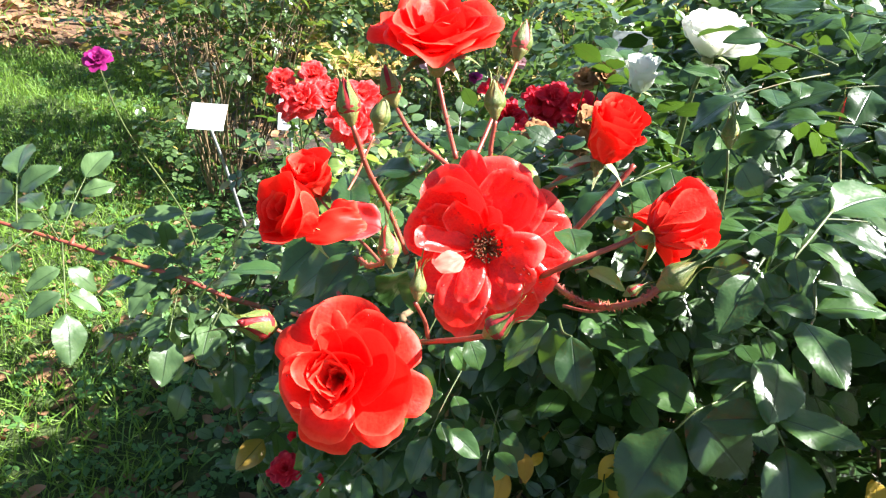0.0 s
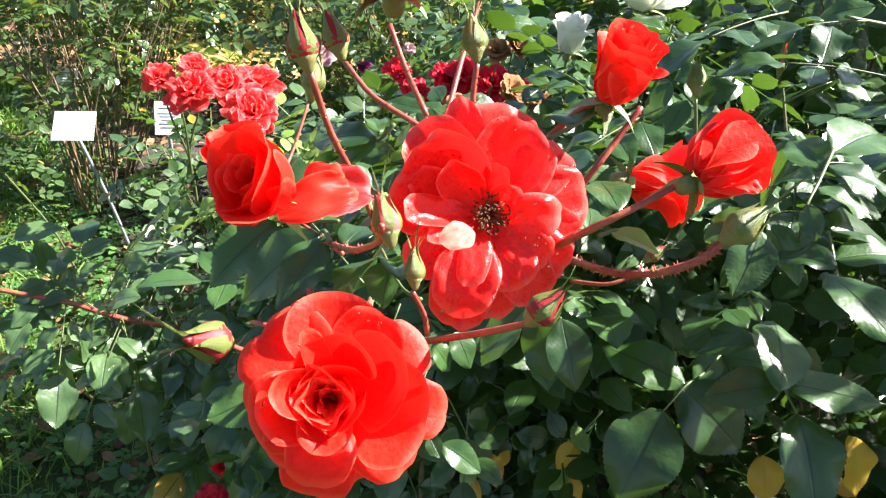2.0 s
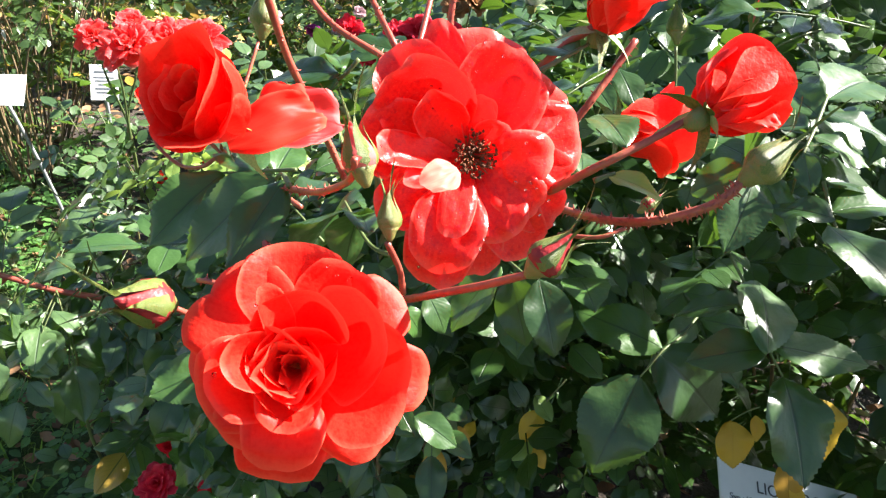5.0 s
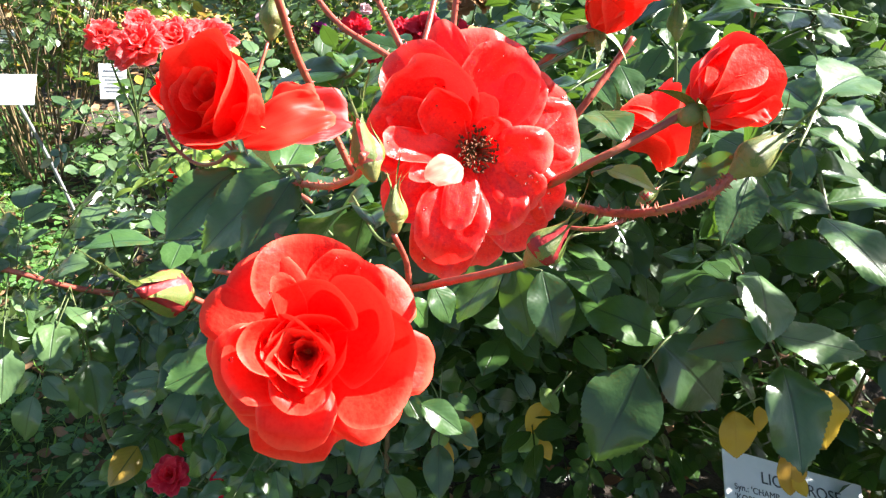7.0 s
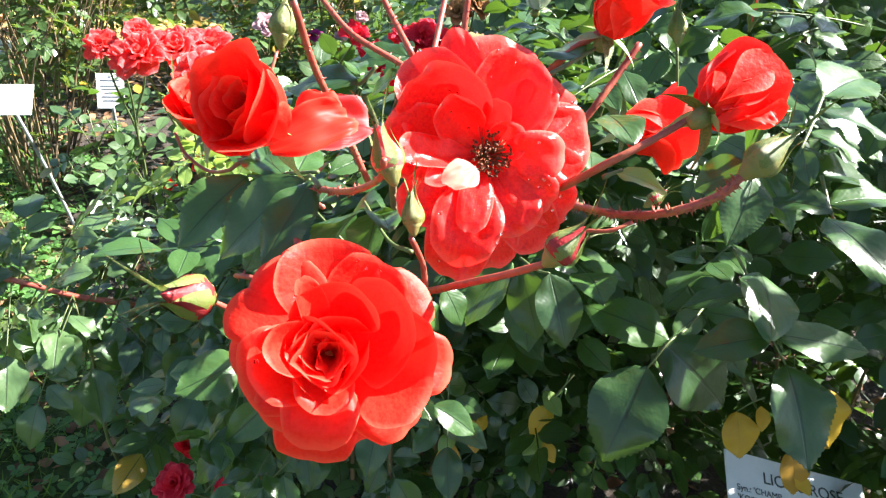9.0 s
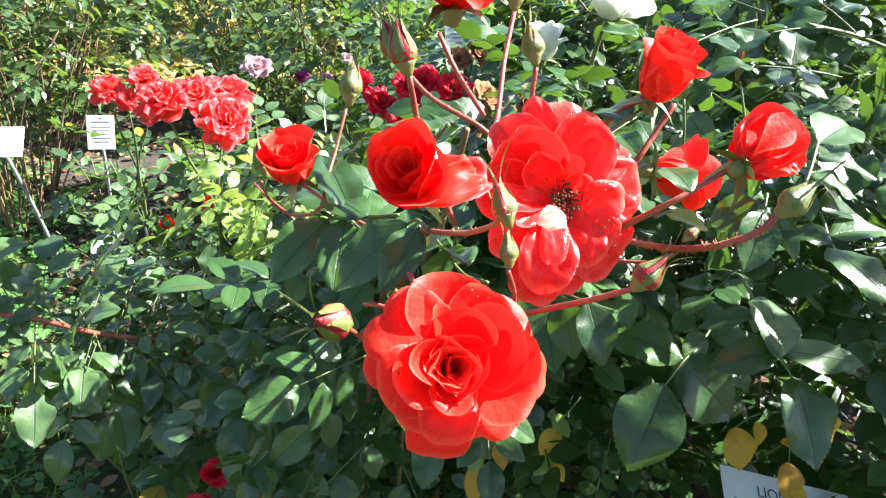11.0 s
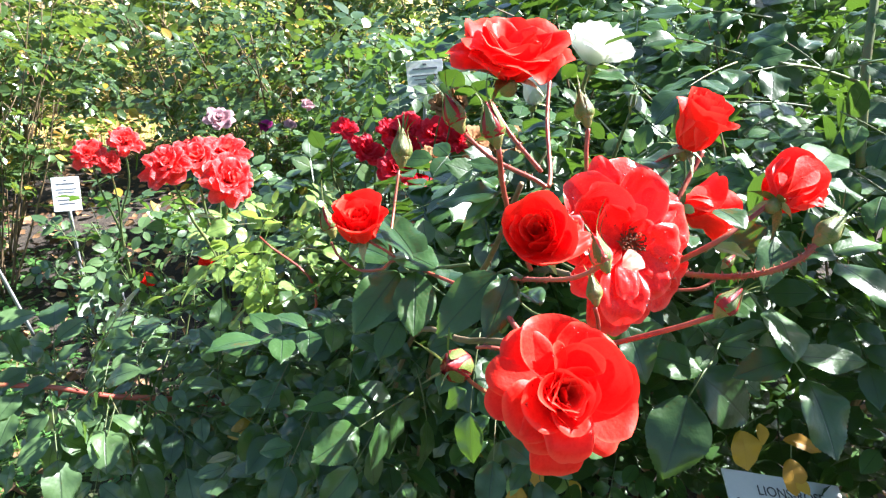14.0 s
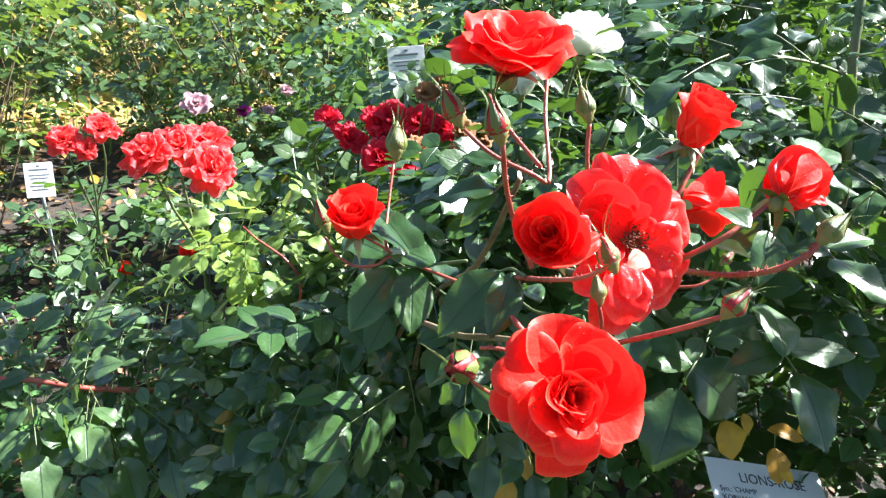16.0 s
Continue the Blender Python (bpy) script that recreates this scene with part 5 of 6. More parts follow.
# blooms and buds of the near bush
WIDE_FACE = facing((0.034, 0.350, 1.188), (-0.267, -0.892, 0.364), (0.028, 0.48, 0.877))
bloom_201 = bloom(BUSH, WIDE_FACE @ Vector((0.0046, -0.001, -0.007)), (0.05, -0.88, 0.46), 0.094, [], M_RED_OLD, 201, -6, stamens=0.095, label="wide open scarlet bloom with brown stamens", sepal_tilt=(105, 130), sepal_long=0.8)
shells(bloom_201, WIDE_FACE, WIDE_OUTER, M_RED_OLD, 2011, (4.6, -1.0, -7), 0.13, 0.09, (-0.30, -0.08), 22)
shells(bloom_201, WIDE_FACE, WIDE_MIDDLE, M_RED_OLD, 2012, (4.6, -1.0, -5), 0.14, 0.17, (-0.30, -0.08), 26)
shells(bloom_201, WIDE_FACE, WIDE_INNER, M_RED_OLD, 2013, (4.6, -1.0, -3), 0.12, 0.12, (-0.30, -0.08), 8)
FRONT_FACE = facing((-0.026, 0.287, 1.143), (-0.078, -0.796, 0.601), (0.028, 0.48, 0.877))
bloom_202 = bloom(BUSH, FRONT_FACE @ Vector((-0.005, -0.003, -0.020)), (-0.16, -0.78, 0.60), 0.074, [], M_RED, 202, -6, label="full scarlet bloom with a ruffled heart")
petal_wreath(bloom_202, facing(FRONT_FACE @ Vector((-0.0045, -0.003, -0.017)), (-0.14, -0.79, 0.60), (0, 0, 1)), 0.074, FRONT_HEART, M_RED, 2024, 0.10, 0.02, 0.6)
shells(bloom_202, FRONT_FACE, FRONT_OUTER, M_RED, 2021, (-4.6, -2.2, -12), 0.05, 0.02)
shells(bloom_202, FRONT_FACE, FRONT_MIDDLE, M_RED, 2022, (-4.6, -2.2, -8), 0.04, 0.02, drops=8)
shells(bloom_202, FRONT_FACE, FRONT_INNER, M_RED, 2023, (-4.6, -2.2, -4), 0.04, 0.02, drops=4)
bloom_203 = bloom(BUSH, (-0.047, 0.296, 1.220), (-0.569, -0.525, 0.631), 0.052, [], M_RED, 203, 0, sepal_tilt=(135, 172), label="half-open scarlet bloom", sepal_long=1.05)
petal_wreath(bloom_203, facing((-0.047, 0.296, 1.220), (-0.569, -0.525, 0.631), (0, 0, 1)), 0.043, LEANING_PETALS + LEANING_HEART, M_RED, 2031, 0.04, 0.012, 0.3)
bloom(BUSH, (0.006, 0.452, 1.262), (-0.05, -0.22, 0.97), 0.082, CUPPED, M_RED, 204, 0, label="cup-shaped open scarlet bloom")
bloom_205 = bloom(BUSH, (0.104, 0.392, 1.228), (0.174, -0.253, 0.952), 0.058, TIGHT, M_RED, 205, 0, sepal_tilt=(100, 140), calm=0.22, label="half-open scarlet bloom")
bloom_206 = bloom(BUSH, (0.122, 0.329, 1.213), (0.862, 0.359, 0.357), 0.058, [], M_RED, 206, 30, sepal_tilt=(110, 150), label="nodding half-open scarlet bloom")
petal_wreath(bloom_206, facing((0.122, 0.329, 1.213), (0.862, 0.359, 0.357), (0, 0, 1)), 0.051, NODDING_PETALS + LEANING_HEART, M_RED, 2061, 0.06, 0.02, 0.5)
bloom_207 = bloom(BUSH, (0.141, 0.430, 1.170), (0.998, -0.025, -0.062), 0.066, TIGHT, M_RED, 207, 0, sepal_tilt=(80, 130), calm=0.45, label="nodding half-open scarlet bloom in shade")
bloom_208 = bloom(BUSH, (-0.075, 0.501, 1.139), (-0.25, -0.26, 0.93), 0.056, HALF_HEART, M_RED, 208, 0, sepal_tilt=(90, 150), calm=0.9, petals=HALF_OUTER, crinkle=0.07, label="half-open dark scarlet bloom")
loose_petal(bloom_206, (0.137, 0.329, 1.216), (0.616, -0.777, -0.130), (-0.031, -0.688, 0.725), 0.0159, 0.0127, M_RED, 307, 15)
loose_petal(bloom_206, (0.123, 0.326, 1.218), (0.757, 0.363, 0.543), (-0.396, -0.605, 0.690), 0.0371, 0.0279, M_RED_OLD, 308, -12)
loose_petal(bloom_203, (-0.040, 0.308, 1.213), (0.979, 0.104, 0.177), (-0.124, -0.676, 0.726), 0.0260, 0.0221, M_PINKRED, 301, 14)
loose_petal(bloom_203, (-0.049, 0.292, 1.2145), (0.93, 0.25, 0.18), (-0.15, -0.72, 0.67), 0.031, 0.017, M_RED, 310, 26)
loose_petal(bloom_203, (-0.041, 0.306, 1.217), (0.890, 0.017, 0.456), (-0.366, -0.478, 0.799), 0.0177, 0.0159, M_RED, 302, 25)
loose_petal(bloom_201, (0.027, 0.321, 1.194), (-0.858, -0.496, -0.135), (-0.031, -0.688, 0.725), 0.0165, 0.0135, M_CREAM, 305, 10)
bud(BUSH, (-0.039, 0.374, 1.249), (-0.245, 0.262, 0.933), 0.0225, 211, 0, M_BUD, 0.6, 0.05)
bud(BUSH, (-0.021, 0.468, 1.231), (-0.330, 0.460, 0.825), 0.0248, 212, 0, M_BUD, 0.6, 0.15)
bud(BUSH, (0.042, 0.415, 1.245), (-0.112, 0.476, 0.872), 0.0210, 213, 0, M_HIP, 0.6, 0.0)
bud(BUSH, (0.062, 0.502, 1.260), (0.146, 0.465, 0.873), 0.0256, 214, 0, M_PINKRED, 0.6, 0.3)
bud(BUSH, (-0.033, 0.544, 1.185), (0.140, 0.392, 0.909), 0.0266, 215, 0, M_HIP, 0.6, 0.0)
bud(BUSH, (-0.075, 0.320, 1.144), (-0.598, -0.615, 0.514), 0.0242, 216, 0, M_BUD, 0.72, 0.5)
bud(BUSH, (0.040, 0.269, 1.187), (0.622, -0.080, 0.779), 0.0164, 217, 0, M_BUD, 0.75, 0.5)
bud(BUSH, (0.124, 0.294, 1.206), (0.679, -0.051, 0.732), 0.0206, 218, 0, M_HIP, 0.66, 0.3)
bud(BUSH, (-0.010, 0.301, 1.204), (-0.226, 0.541, 0.810), 0.0180, 219, 0, M_PINKRED, 0.62, 0.5)
bud(BUSH, (0.005, 0.325, 1.170), (-0.011, 0.509, 0.860), 0.0150, 220, 0, M_HIP, 0.6, 0.1)
bud(BUSH, (0.256, 0.584, 1.183), (0.031, 0.501, 0.865), 0.0248, 221, 0, M_HIP, 0.6, 0.05)
bud(BUSH, (-0.093, 0.523, 1.140), (-0.208, 0.505, 0.837), 0.0215, 222, 0, M_BUD, 0.6, 0.2)
bud(BUSH, (0.130, 0.365, 1.156), (0.788, 0.132, 0.602), 0.0118, 223, 0, M_BUD, 0.6, 0.3)
# canes and flower stalks of the near bush
stem("cane", [(0.16, 0.95, -0.02), (0.14, 0.93, 0.45), (0.10, 0.78, 0.88), (0.04, 0.54, 1.08), (0.022, 0.452, 1.19)], 0.0045, 0.002, M_CANE, BUSH, random.Random(1), 14, 0.005)
stem("cane", [(0.22, 0.98, -0.02), (0.22, 0.95, 0.5), (0.18, 0.74, 0.94), (0.10, 0.47, 1.10), (0.05, 0.38, 1.17)], 0.0045, 0.002, M_CANE, BUSH, random.Random(2), 14, 0.005)
stem("cane", [(0.10, 0.97, -0.02), (0.08, 0.93, 0.5), (0.04, 0.72, 0.90), (0.0, 0.47, 1.06), (0.0, 0.36, 1.12)], 0.004, 0.002, M_CANE, BUSH, random.Random(3), 14, 0.005)
stem("stem", [(-0.037, 0.372, 1.242), (-0.028, 0.379, 1.214), (-0.015, 0.386, 1.186), (-0.003, 0.383, 1.160)], 0.00155, 0.00155, M_STEM_RED, BUSH, random.Random(31), hairs=40, hair=0.0016)
stem("stem", [(-0.017, 0.463, 1.223), (-0.004, 0.445, 1.211), (0.017, 0.428, 1.202), (0.025, 0.424, 1.197)], 0.00141, 0.00155, M_STEM_RED, BUSH, random.Random(32), hairs=26, hair=0.0016)
stem("stem", [(0.008, 0.482, 1.240), (0.015, 0.461, 1.222), (0.023, 0.429, 1.206)], 0.00148, 0.00155, M_STEM_RED, BUSH, random.Random(33), hairs=24, hair=0.0016)
stem("stem", [(0.043, 0.412, 1.238), (0.042, 0.409, 1.223), (0.043, 0.404, 1.203)], 0.00141, 0.00141, M_STEM_RED, BUSH, random.Random(34), hairs=24, hair=0.0016)
stem("stem", [(0.061, 0.498, 1.252), (0.049, 0.474, 1.227), (0.035, 0.438, 1.202), (0.027, 0.424, 1.197)], 0.00141, 0.00155, M_STEM_RED, BUSH, random.Random(35), hairs=24, hair=0.0016)
stem("stem", [(0.101, 0.392, 1.229), (0.092, 0.400, 1.218), (0.083, 0.406, 1.204), (0.076, 0.412, 1.190)], 0.00178, 0.00192, M_STEM_RED, BUSH, random.Random(36), hairs=10, hair=0.0016)
stem("stem", [(0.128, 0.404, 1.221), (0.117, 0.399, 1.207), (0.104, 0.393, 1.191), (0.091, 0.395, 1.168)], 0.00163, 0.00192, M_STEM_RED, BUSH, random.Random(37), hairs=26, hair=0.0016)
stem("stem", [(0.122, 0.330, 1.215), (0.106, 0.329, 1.205), (0.084, 0.328, 1.193), (0.072, 0.344, 1.174)], 0.00141, 0.00178, M_STEM_RED, BUSH, random.Random(38))
stem("stem", [(0.120, 0.294, 1.202), (0.114, 0.296, 1.193), (0.102, 0.305, 1.182), (0.095, 0.324, 1.171), (0.090, 0.345, 1.163), (0.086, 0.375, 1.153)], 0.00178, 0.00170, M_STEM_RED, BUSH, random.Random(39), hairs=170, hair=0.0021)
stem("stem", [(0.121, 0.362, 1.147), (0.109, 0.363, 1.142), (0.095, 0.375, 1.137)], 0.00104, 0.00104, M_STEM_RED, BUSH, random.Random(40))
stem("stem", [(0.038, 0.270, 1.183), (0.029, 0.283, 1.171), (0.018, 0.301, 1.156), (0.011, 0.319, 1.142), (0.002, 0.354, 1.117)], 0.00133, 0.00163, M_STEM_RED, BUSH, random.Random(41))
stem("stem", [(-0.072, 0.326, 1.139), (-0.065, 0.331, 1.131), (-0.052, 0.353, 1.109), (-0.029, 0.368, 1.084)], 0.00111, 0.00133, M_STEM_RED, BUSH, random.Random(42))
stem("stem", [(-0.013, 0.296, 1.209), (-0.013, 0.303, 1.199), (-0.020, 0.313, 1.190), (-0.025, 0.334, 1.180), (-0.030, 0.356, 1.171)], 0.00118, 0.00133, M_STEM_RED, BUSH, random.Random(43), hairs=50, hair=0.0016)
stem("stem", [(0.004, 0.322, 1.165), (0.010, 0.325, 1.152), (0.013, 0.328, 1.139)], 0.00118, 0.00133, M_STEM_RED, BUSH, random.Random(44))
stem("stem", [(-0.096, 0.510, 1.135), (-0.091, 0.503, 1.125), (-0.079, 0.494, 1.118), (-0.067, 0.480, 1.124), (-0.056, 0.478, 1.130), (-0.035, 0.455, 1.126), (-0.019, 0.425, 1.127)], 0.00096, 0.00133, M_STEM_RED, BUSH, random.Random(45))
stem("stem", [(-0.072, 0.496, 1.139), (-0.062, 0.484, 1.135), (-0.054, 0.477, 1.129)], 0.00104, 0.00104, M_STEM_RED, BUSH, random.Random(46))
stem("stem", [(-0.036, 0.540, 1.176), (-0.046, 0.520, 1.151), (-0.057, 0.492, 1.133), (-0.054, 0.477, 1.129)], 0.00104, 0.00118, M_STEM_RED, BUSH, random.Random(47), hairs=20, hair=0.0016)
stem("stem", [(-0.038, 0.356, 1.163), (-0.038, 0.340, 1.156), (-0.035, 0.323, 1.150)], 0.00163, 0.00163, M_STEM_RED, BUSH, random.Random(48))
stem("stem", [(-0.062, 0.328, 1.148), (-0.056, 0.321, 1.151), (-0.040, 0.313, 1.148)], 0.00096, 0.00118, M_STEM_RED, BUSH, random.Random(49), hairs=16, hair=0.0016)
stem("stem", [(0.255, 0.579, 1.174), (0.259, 0.573, 1.146), (0.260, 0.566, 1.113)], 0.00118, 0.00133, M_STEM_GREEN, BUSH, random.Random(50))
stem("stem", [(0.436, 0.743, 1.147), (0.440, 0.716, 1.098)], 0.00133, 0.00148, M_STEM_GREEN, BUSH, random.Random(51))
# leaves of the near bush that can be told apart
leaf_one = stem("leaf", [(0.278, 0.481, 1.057), (0.280, 0.447, 1.041), (0.276, 0.416, 1.027), (0.284, 0.405, 1.012)], 0.0012, 0.0007, M_STEM_GREEN, BUSH)
leaflet(leaf_one, (0.284, 0.405, 1.013), (0.282, 0.348, 0.976), (-0.103, -0.478, 0.873), 12, M_LEAF, 0.95)
leaflet(leaf_one, (0.275, 0.416, 1.027), (0.227, 0.426, 1.020), (-0.331, -0.358, 0.873), 9, M_LEAF, 1.05)
leaflet(leaf_one, (0.277, 0.417, 1.029), (0.332, 0.391, 1.031), (0.025, -0.323, 0.946), 11, M_LEAF, 0.85)
leaflet(leaf_one, (0.270, 0.440, 1.045), (0.233, 0.466, 1.030), (-0.179, -0.100, 0.979), 13, M_LEAF, 0.8)
leaflet(leaf_one, (0.289, 0.461, 1.049), (0.271, 0.405, 1.046), (0.061, -0.564, 0.823), 15, M_LEAF, 1.1)
leaf_two = stem("leaf", [(0.310, 0.532, 0.975), (0.277, 0.504, 0.972), (0.252, 0.487, 0.973), (0.235, 0.481, 0.954)], 0.0012, 0.0007, M_STEM_GREEN, BUSH)
leaflet(leaf_two, (0.235, 0.482, 0.955), (0.192, 0.440, 0.905), (-0.303, -0.602, 0.739), 8, M_LEAF, 1.15)
leaflet(leaf_two, (0.252, 0.488, 0.974), (0.200, 0.534, 0.986), (-0.363, -0.233, 0.902), 10, M_LEAF, 0.95)
leaflet(leaf_two, (0.248, 0.488, 0.972), (0.305, 0.456, 0.926), (-0.135, -0.801, 0.583), 12, M_LEAF, 1.1)
leaf_three = stem("leaf", [(0.122, 0.493, 1.050), (0.118, 0.455, 1.064), (0.122, 0.444, 1.068)], 0.0012, 0.0007, M_STEM_GREEN, BUSH)
leaflet(leaf_three, (0.122, 0.444, 1.068), (0.128, 0.411, 1.036), (-0.198, -0.525, 0.828), 14, M_LEAF, 1.0)
leaflet(leaf_three, (0.112, 0.465, 1.060), (0.124, 0.447, 1.014), (-0.396, -0.605, 0.690), 11, M_LEAF, 0.9)
leaflet(leaf_three, (0.110, 0.477, 1.057), (0.073, 0.466, 1.022), (-0.363, -0.233, 0.902), 13, M_LEAF, 0.9)
leaflet(leaf_three, (0.135, 0.469, 1.057), (0.161, 0.485, 1.055), (0.060, -0.328, 0.943), 15, M_LEAF, 1.0)
leaf_four = stem("leaf", [(0.285, 0.454, 1.182), (0.263, 0.430, 1.171), (0.248, 0.415, 1.159), (0.256, 0.422, 1.134)], 0.0012, 0.0007, M_STEM_GREEN, BUSH)
leaflet(leaf_four, (0.284, 0.453, 1.179), (0.341, 0.482, 1.196), (-0.011, -0.317, 0.948), 13, M_LEAF, 0.95)
leaflet(leaf_four, (0.274, 0.442, 1.176), (0.312, 0.418, 1.173), (-0.003, -0.178, 0.984), 10, M_LEAF, 0.75)
leaflet(leaf_four, (0.261, 0.428, 1.167), (0.288, 0.406, 1.163), (0.059, -0.233, 0.971), 12, M_LEAF, 0.9)
leaflet(leaf_four, (0.272, 0.440, 1.173), (0.270, 0.483, 1.184), (-0.492, -0.364, 0.791), 14, M_LEAF, 0.9)
leaflet(leaf_four, (0.259, 0.431, 1.171), (0.252, 0.464, 1.162), (-0.363, -0.233, 0.902), 16, M_LEAF, 1.0)
leaflet(leaf_four, (0.249, 0.416, 1.162), (0.253, 0.404, 1.143), (-0.396, -0.605, 0.690), 18, M_LEAF, 1.0)
leaf_five = stem("leaf", [(0.267, 0.414, 1.145), (0.263, 0.396, 1.134), (0.251, 0.376, 1.135)], 0.0012, 0.0007, M_STEM_GREEN, BUSH)
leaflet(leaf_five, (0.246, 0.379, 1.137), (0.254, 0.327, 1.133), (-0.089, -0.357, 0.930), 10, M_LEAF, 0.9)
leaflet(leaf_five, (0.258, 0.387, 1.136), (0.237, 0.416, 1.135), (-0.280, -0.205, 0.938), 12, M_LEAF, 0.85)
leaflet(leaf_five, (0.263, 0.397, 1.135), (0.306, 0.392, 1.148), (-0.003, -0.178, 0.984), 14, M_LEAF, 0.9)
leaflet(leaf_five, (0.267, 0.414, 1.145), (0.321, 0.422, 1.145), (-0.008, -0.267, 0.964), 16, M_LEAF, 1.0)
leaf_six = stem("leaf", [(0.240, 0.437, 1.149), (0.231, 0.425, 1.144)], 0.0012, 0.0007, M_STEM_GREEN, BUSH)
leaflet(leaf_six, (0.229, 0.424, 1.142), (0.207, 0.393, 1.118), (-0.130, -0.741, 0.659), 9, M_LEAF, 1.1)
leaflet(leaf_six, (0.233, 0.435, 1.143), (0.211, 0.452, 1.120), (-0.687, -0.512, 0.516), 11, M_LEAF, 1.2)
leaflet(leaf_six, (0.239, 0.432, 1.141), (0.256, 0.403, 1.118), (0.059, -0.693, 0.718), 13, M_LEAF, 0.9)
leaf_seven = stem("leaf", [(0.072, 0.380, 1.211), (0.091, 0.388, 1.218), (0.107, 0.396, 1.224)], 0.0012, 0.0007, M_STEM_GREEN, BUSH)
leaflet(leaf_seven, (0.091, 0.388, 1.218), (0.086, 0.425, 1.217), (-0.313, -0.248, 0.917), 12, M_LEAF, 0.9)
leaflet(leaf_seven, (0.080, 0.330, 1.212), (0.080, 0.307, 1.215), (-0.074, -0.448, 0.891), 14, M_LEAF, 1.3)
leaf_eight = stem("leaf", [(-0.021, 0.434, 1.143), (-0.034, 0.448, 1.136), (-0.045, 0.461, 1.129), (-0.056, 0.474, 1.123)], 0.0012, 0.0007, M_STEM_GREEN, BUSH)
leaflet(leaf_eight, (-0.056, 0.474, 1.123), (-0.096, 0.446, 1.102), (0.008, -0.394, 0.919), 14, M_LEAF, 0.95)
leaflet(leaf_eight, (-0.048, 0.462, 1.128), (-0.060, 0.428, 1.098), (0.008, -0.394, 0.919), 11, M_LEAF, 1.0)
leaflet(leaf_eight, (-0.044, 0.461, 1.129), (-0.053, 0.528, 1.160), (0.008, -0.394, 0.919), 13, M_LEAF, 0.6)
leaflet(leaf_eight, (-0.038, 0.449, 1.135), (-0.058, 0.496, 1.140), (0.008, -0.394, 0.919), 15, M_LEAF, 0.8)
leaf_nine = stem("leaf", [(-0.029, 0.346, 1.176), (-0.031, 0.359, 1.175), (-0.033, 0.368, 1.169)], 0.0012, 0.0007, M_STEM_GREEN, BUSH)
leaflet(leaf_nine, (-0.033, 0.368, 1.169), (-0.074, 0.360, 1.142), (0.008, -0.394, 0.919), 13, M_LEAF, 0.85)
leaflet(leaf_nine, (-0.030, 0.357, 1.174), (-0.053, 0.333, 1.152), (0.008, -0.394, 0.919), 10, M_LEAF, 0.8)
leaf_ten = stem("leaf", [(0.009, 0.447, 1.195), (0.001, 0.446, 1.186), (-0.006, 0.448, 1.184)], 0.0012, 0.0007, M_STEM_GREEN, BUSH)
leaflet(leaf_ten, (-0.002, 0.438, 1.191), (-0.037, 0.461, 1.184), (0.008, -0.394, 0.919), 10, M_LEAF, 0.85)
leaflet(leaf_ten, (0.001, 0.448, 1.190), (-0.001, 0.475, 1.194), (0.008, -0.394, 0.919), 12, M_LEAF, 0.7)
leaflet(leaf_ten, (-0.002, 0.436, 1.188), (-0.029, 0.439, 1.170), (0.008, -0.394, 0.919), 14, M_LEAF, 0.7)
leaf_eleven = stem("leaf", [(0.018, 0.378, 1.126), (0.011, 0.401, 1.120), (0.003, 0.431, 1.127)], 0.0012, 0.0007, M_STEM_GREEN, BUSH)
leaflet(leaf_eleven, (0.009, 0.431, 1.128), (-0.023, 0.480, 1.076), (0.060, -0.303, 0.951), 12, M_LEAF, 0.8)
leaflet(leaf_eleven, (0.009, 0.410, 1.134), (0.002, 0.437, 1.096), (0.060, -0.303, 0.951), 14, M_LEAF, 0.9)
leaflet(leaf_eleven, (0.008, 0.386, 1.134), (0.009, 0.433, 1.132), (0.060, -0.303, 0.951), 16, M_LEAF, 0.8)
leaf_twelve = stem("leaf", [(0.068, 0.501, 1.196), (0.055, 0.496, 1.181)], 0.0012, 0.0007, M_STEM_GREEN, BUSH)
leaflet(leaf_twelve, (0.036, 0.504, 1.184), (0.012, 0.523, 1.185), (-0.296, -0.252, 0.921), 11, M_LEAF, 0.9)
leaflet(leaf_twelve, (0.033, 0.499, 1.176), (0.013, 0.509, 1.162), (-0.313, -0.303, 0.900), 13, M_LEAF, 0.9)
leaf_thirteen = stem("leaf", [(0.048, 0.418, 1.209), (0.054, 0.407, 1.210), (0.061, 0.407, 1.209)], 0.0012, 0.0007, M_STEM_GREEN, BUSH)
leaflet(leaf_thirteen, (0.057, 0.409, 1.213), (0.074, 0.394, 1.207), (0.084, -0.440, 0.894), 16, M_LEAF_LIME, 1.0)
leaflet(leaf_thirteen, (0.052, 0.407, 1.210), (0.045, 0.403, 1.200), (-0.233, -0.385, 0.893), 18, M_LEAF, 0.9)
leaf_fourteen = stem("leaf", [(0.091, 0.344, 1.179), (0.100, 0.345, 1.182)], 0.0012, 0.0007, M_STEM_GREEN, BUSH)
leaflet(leaf_fourteen, (0.097, 0.345, 1.181), (0.116, 0.332, 1.181), (0.074, -0.384, 0.920), 14, M_LEAF_LIME, 0.8)
leaflet(leaf_fourteen, (0.090, 0.354, 1.177), (0.101, 0.379, 1.183), (0.074, -0.384, 0.920), 16, M_LEAF, 0.9)
leaf_fifteen = stem("leaf", [(0.055, 0.421, 1.134), (0.048, 0.447, 1.135)], 0.0012, 0.0007, M_STEM_GREEN, BUSH)
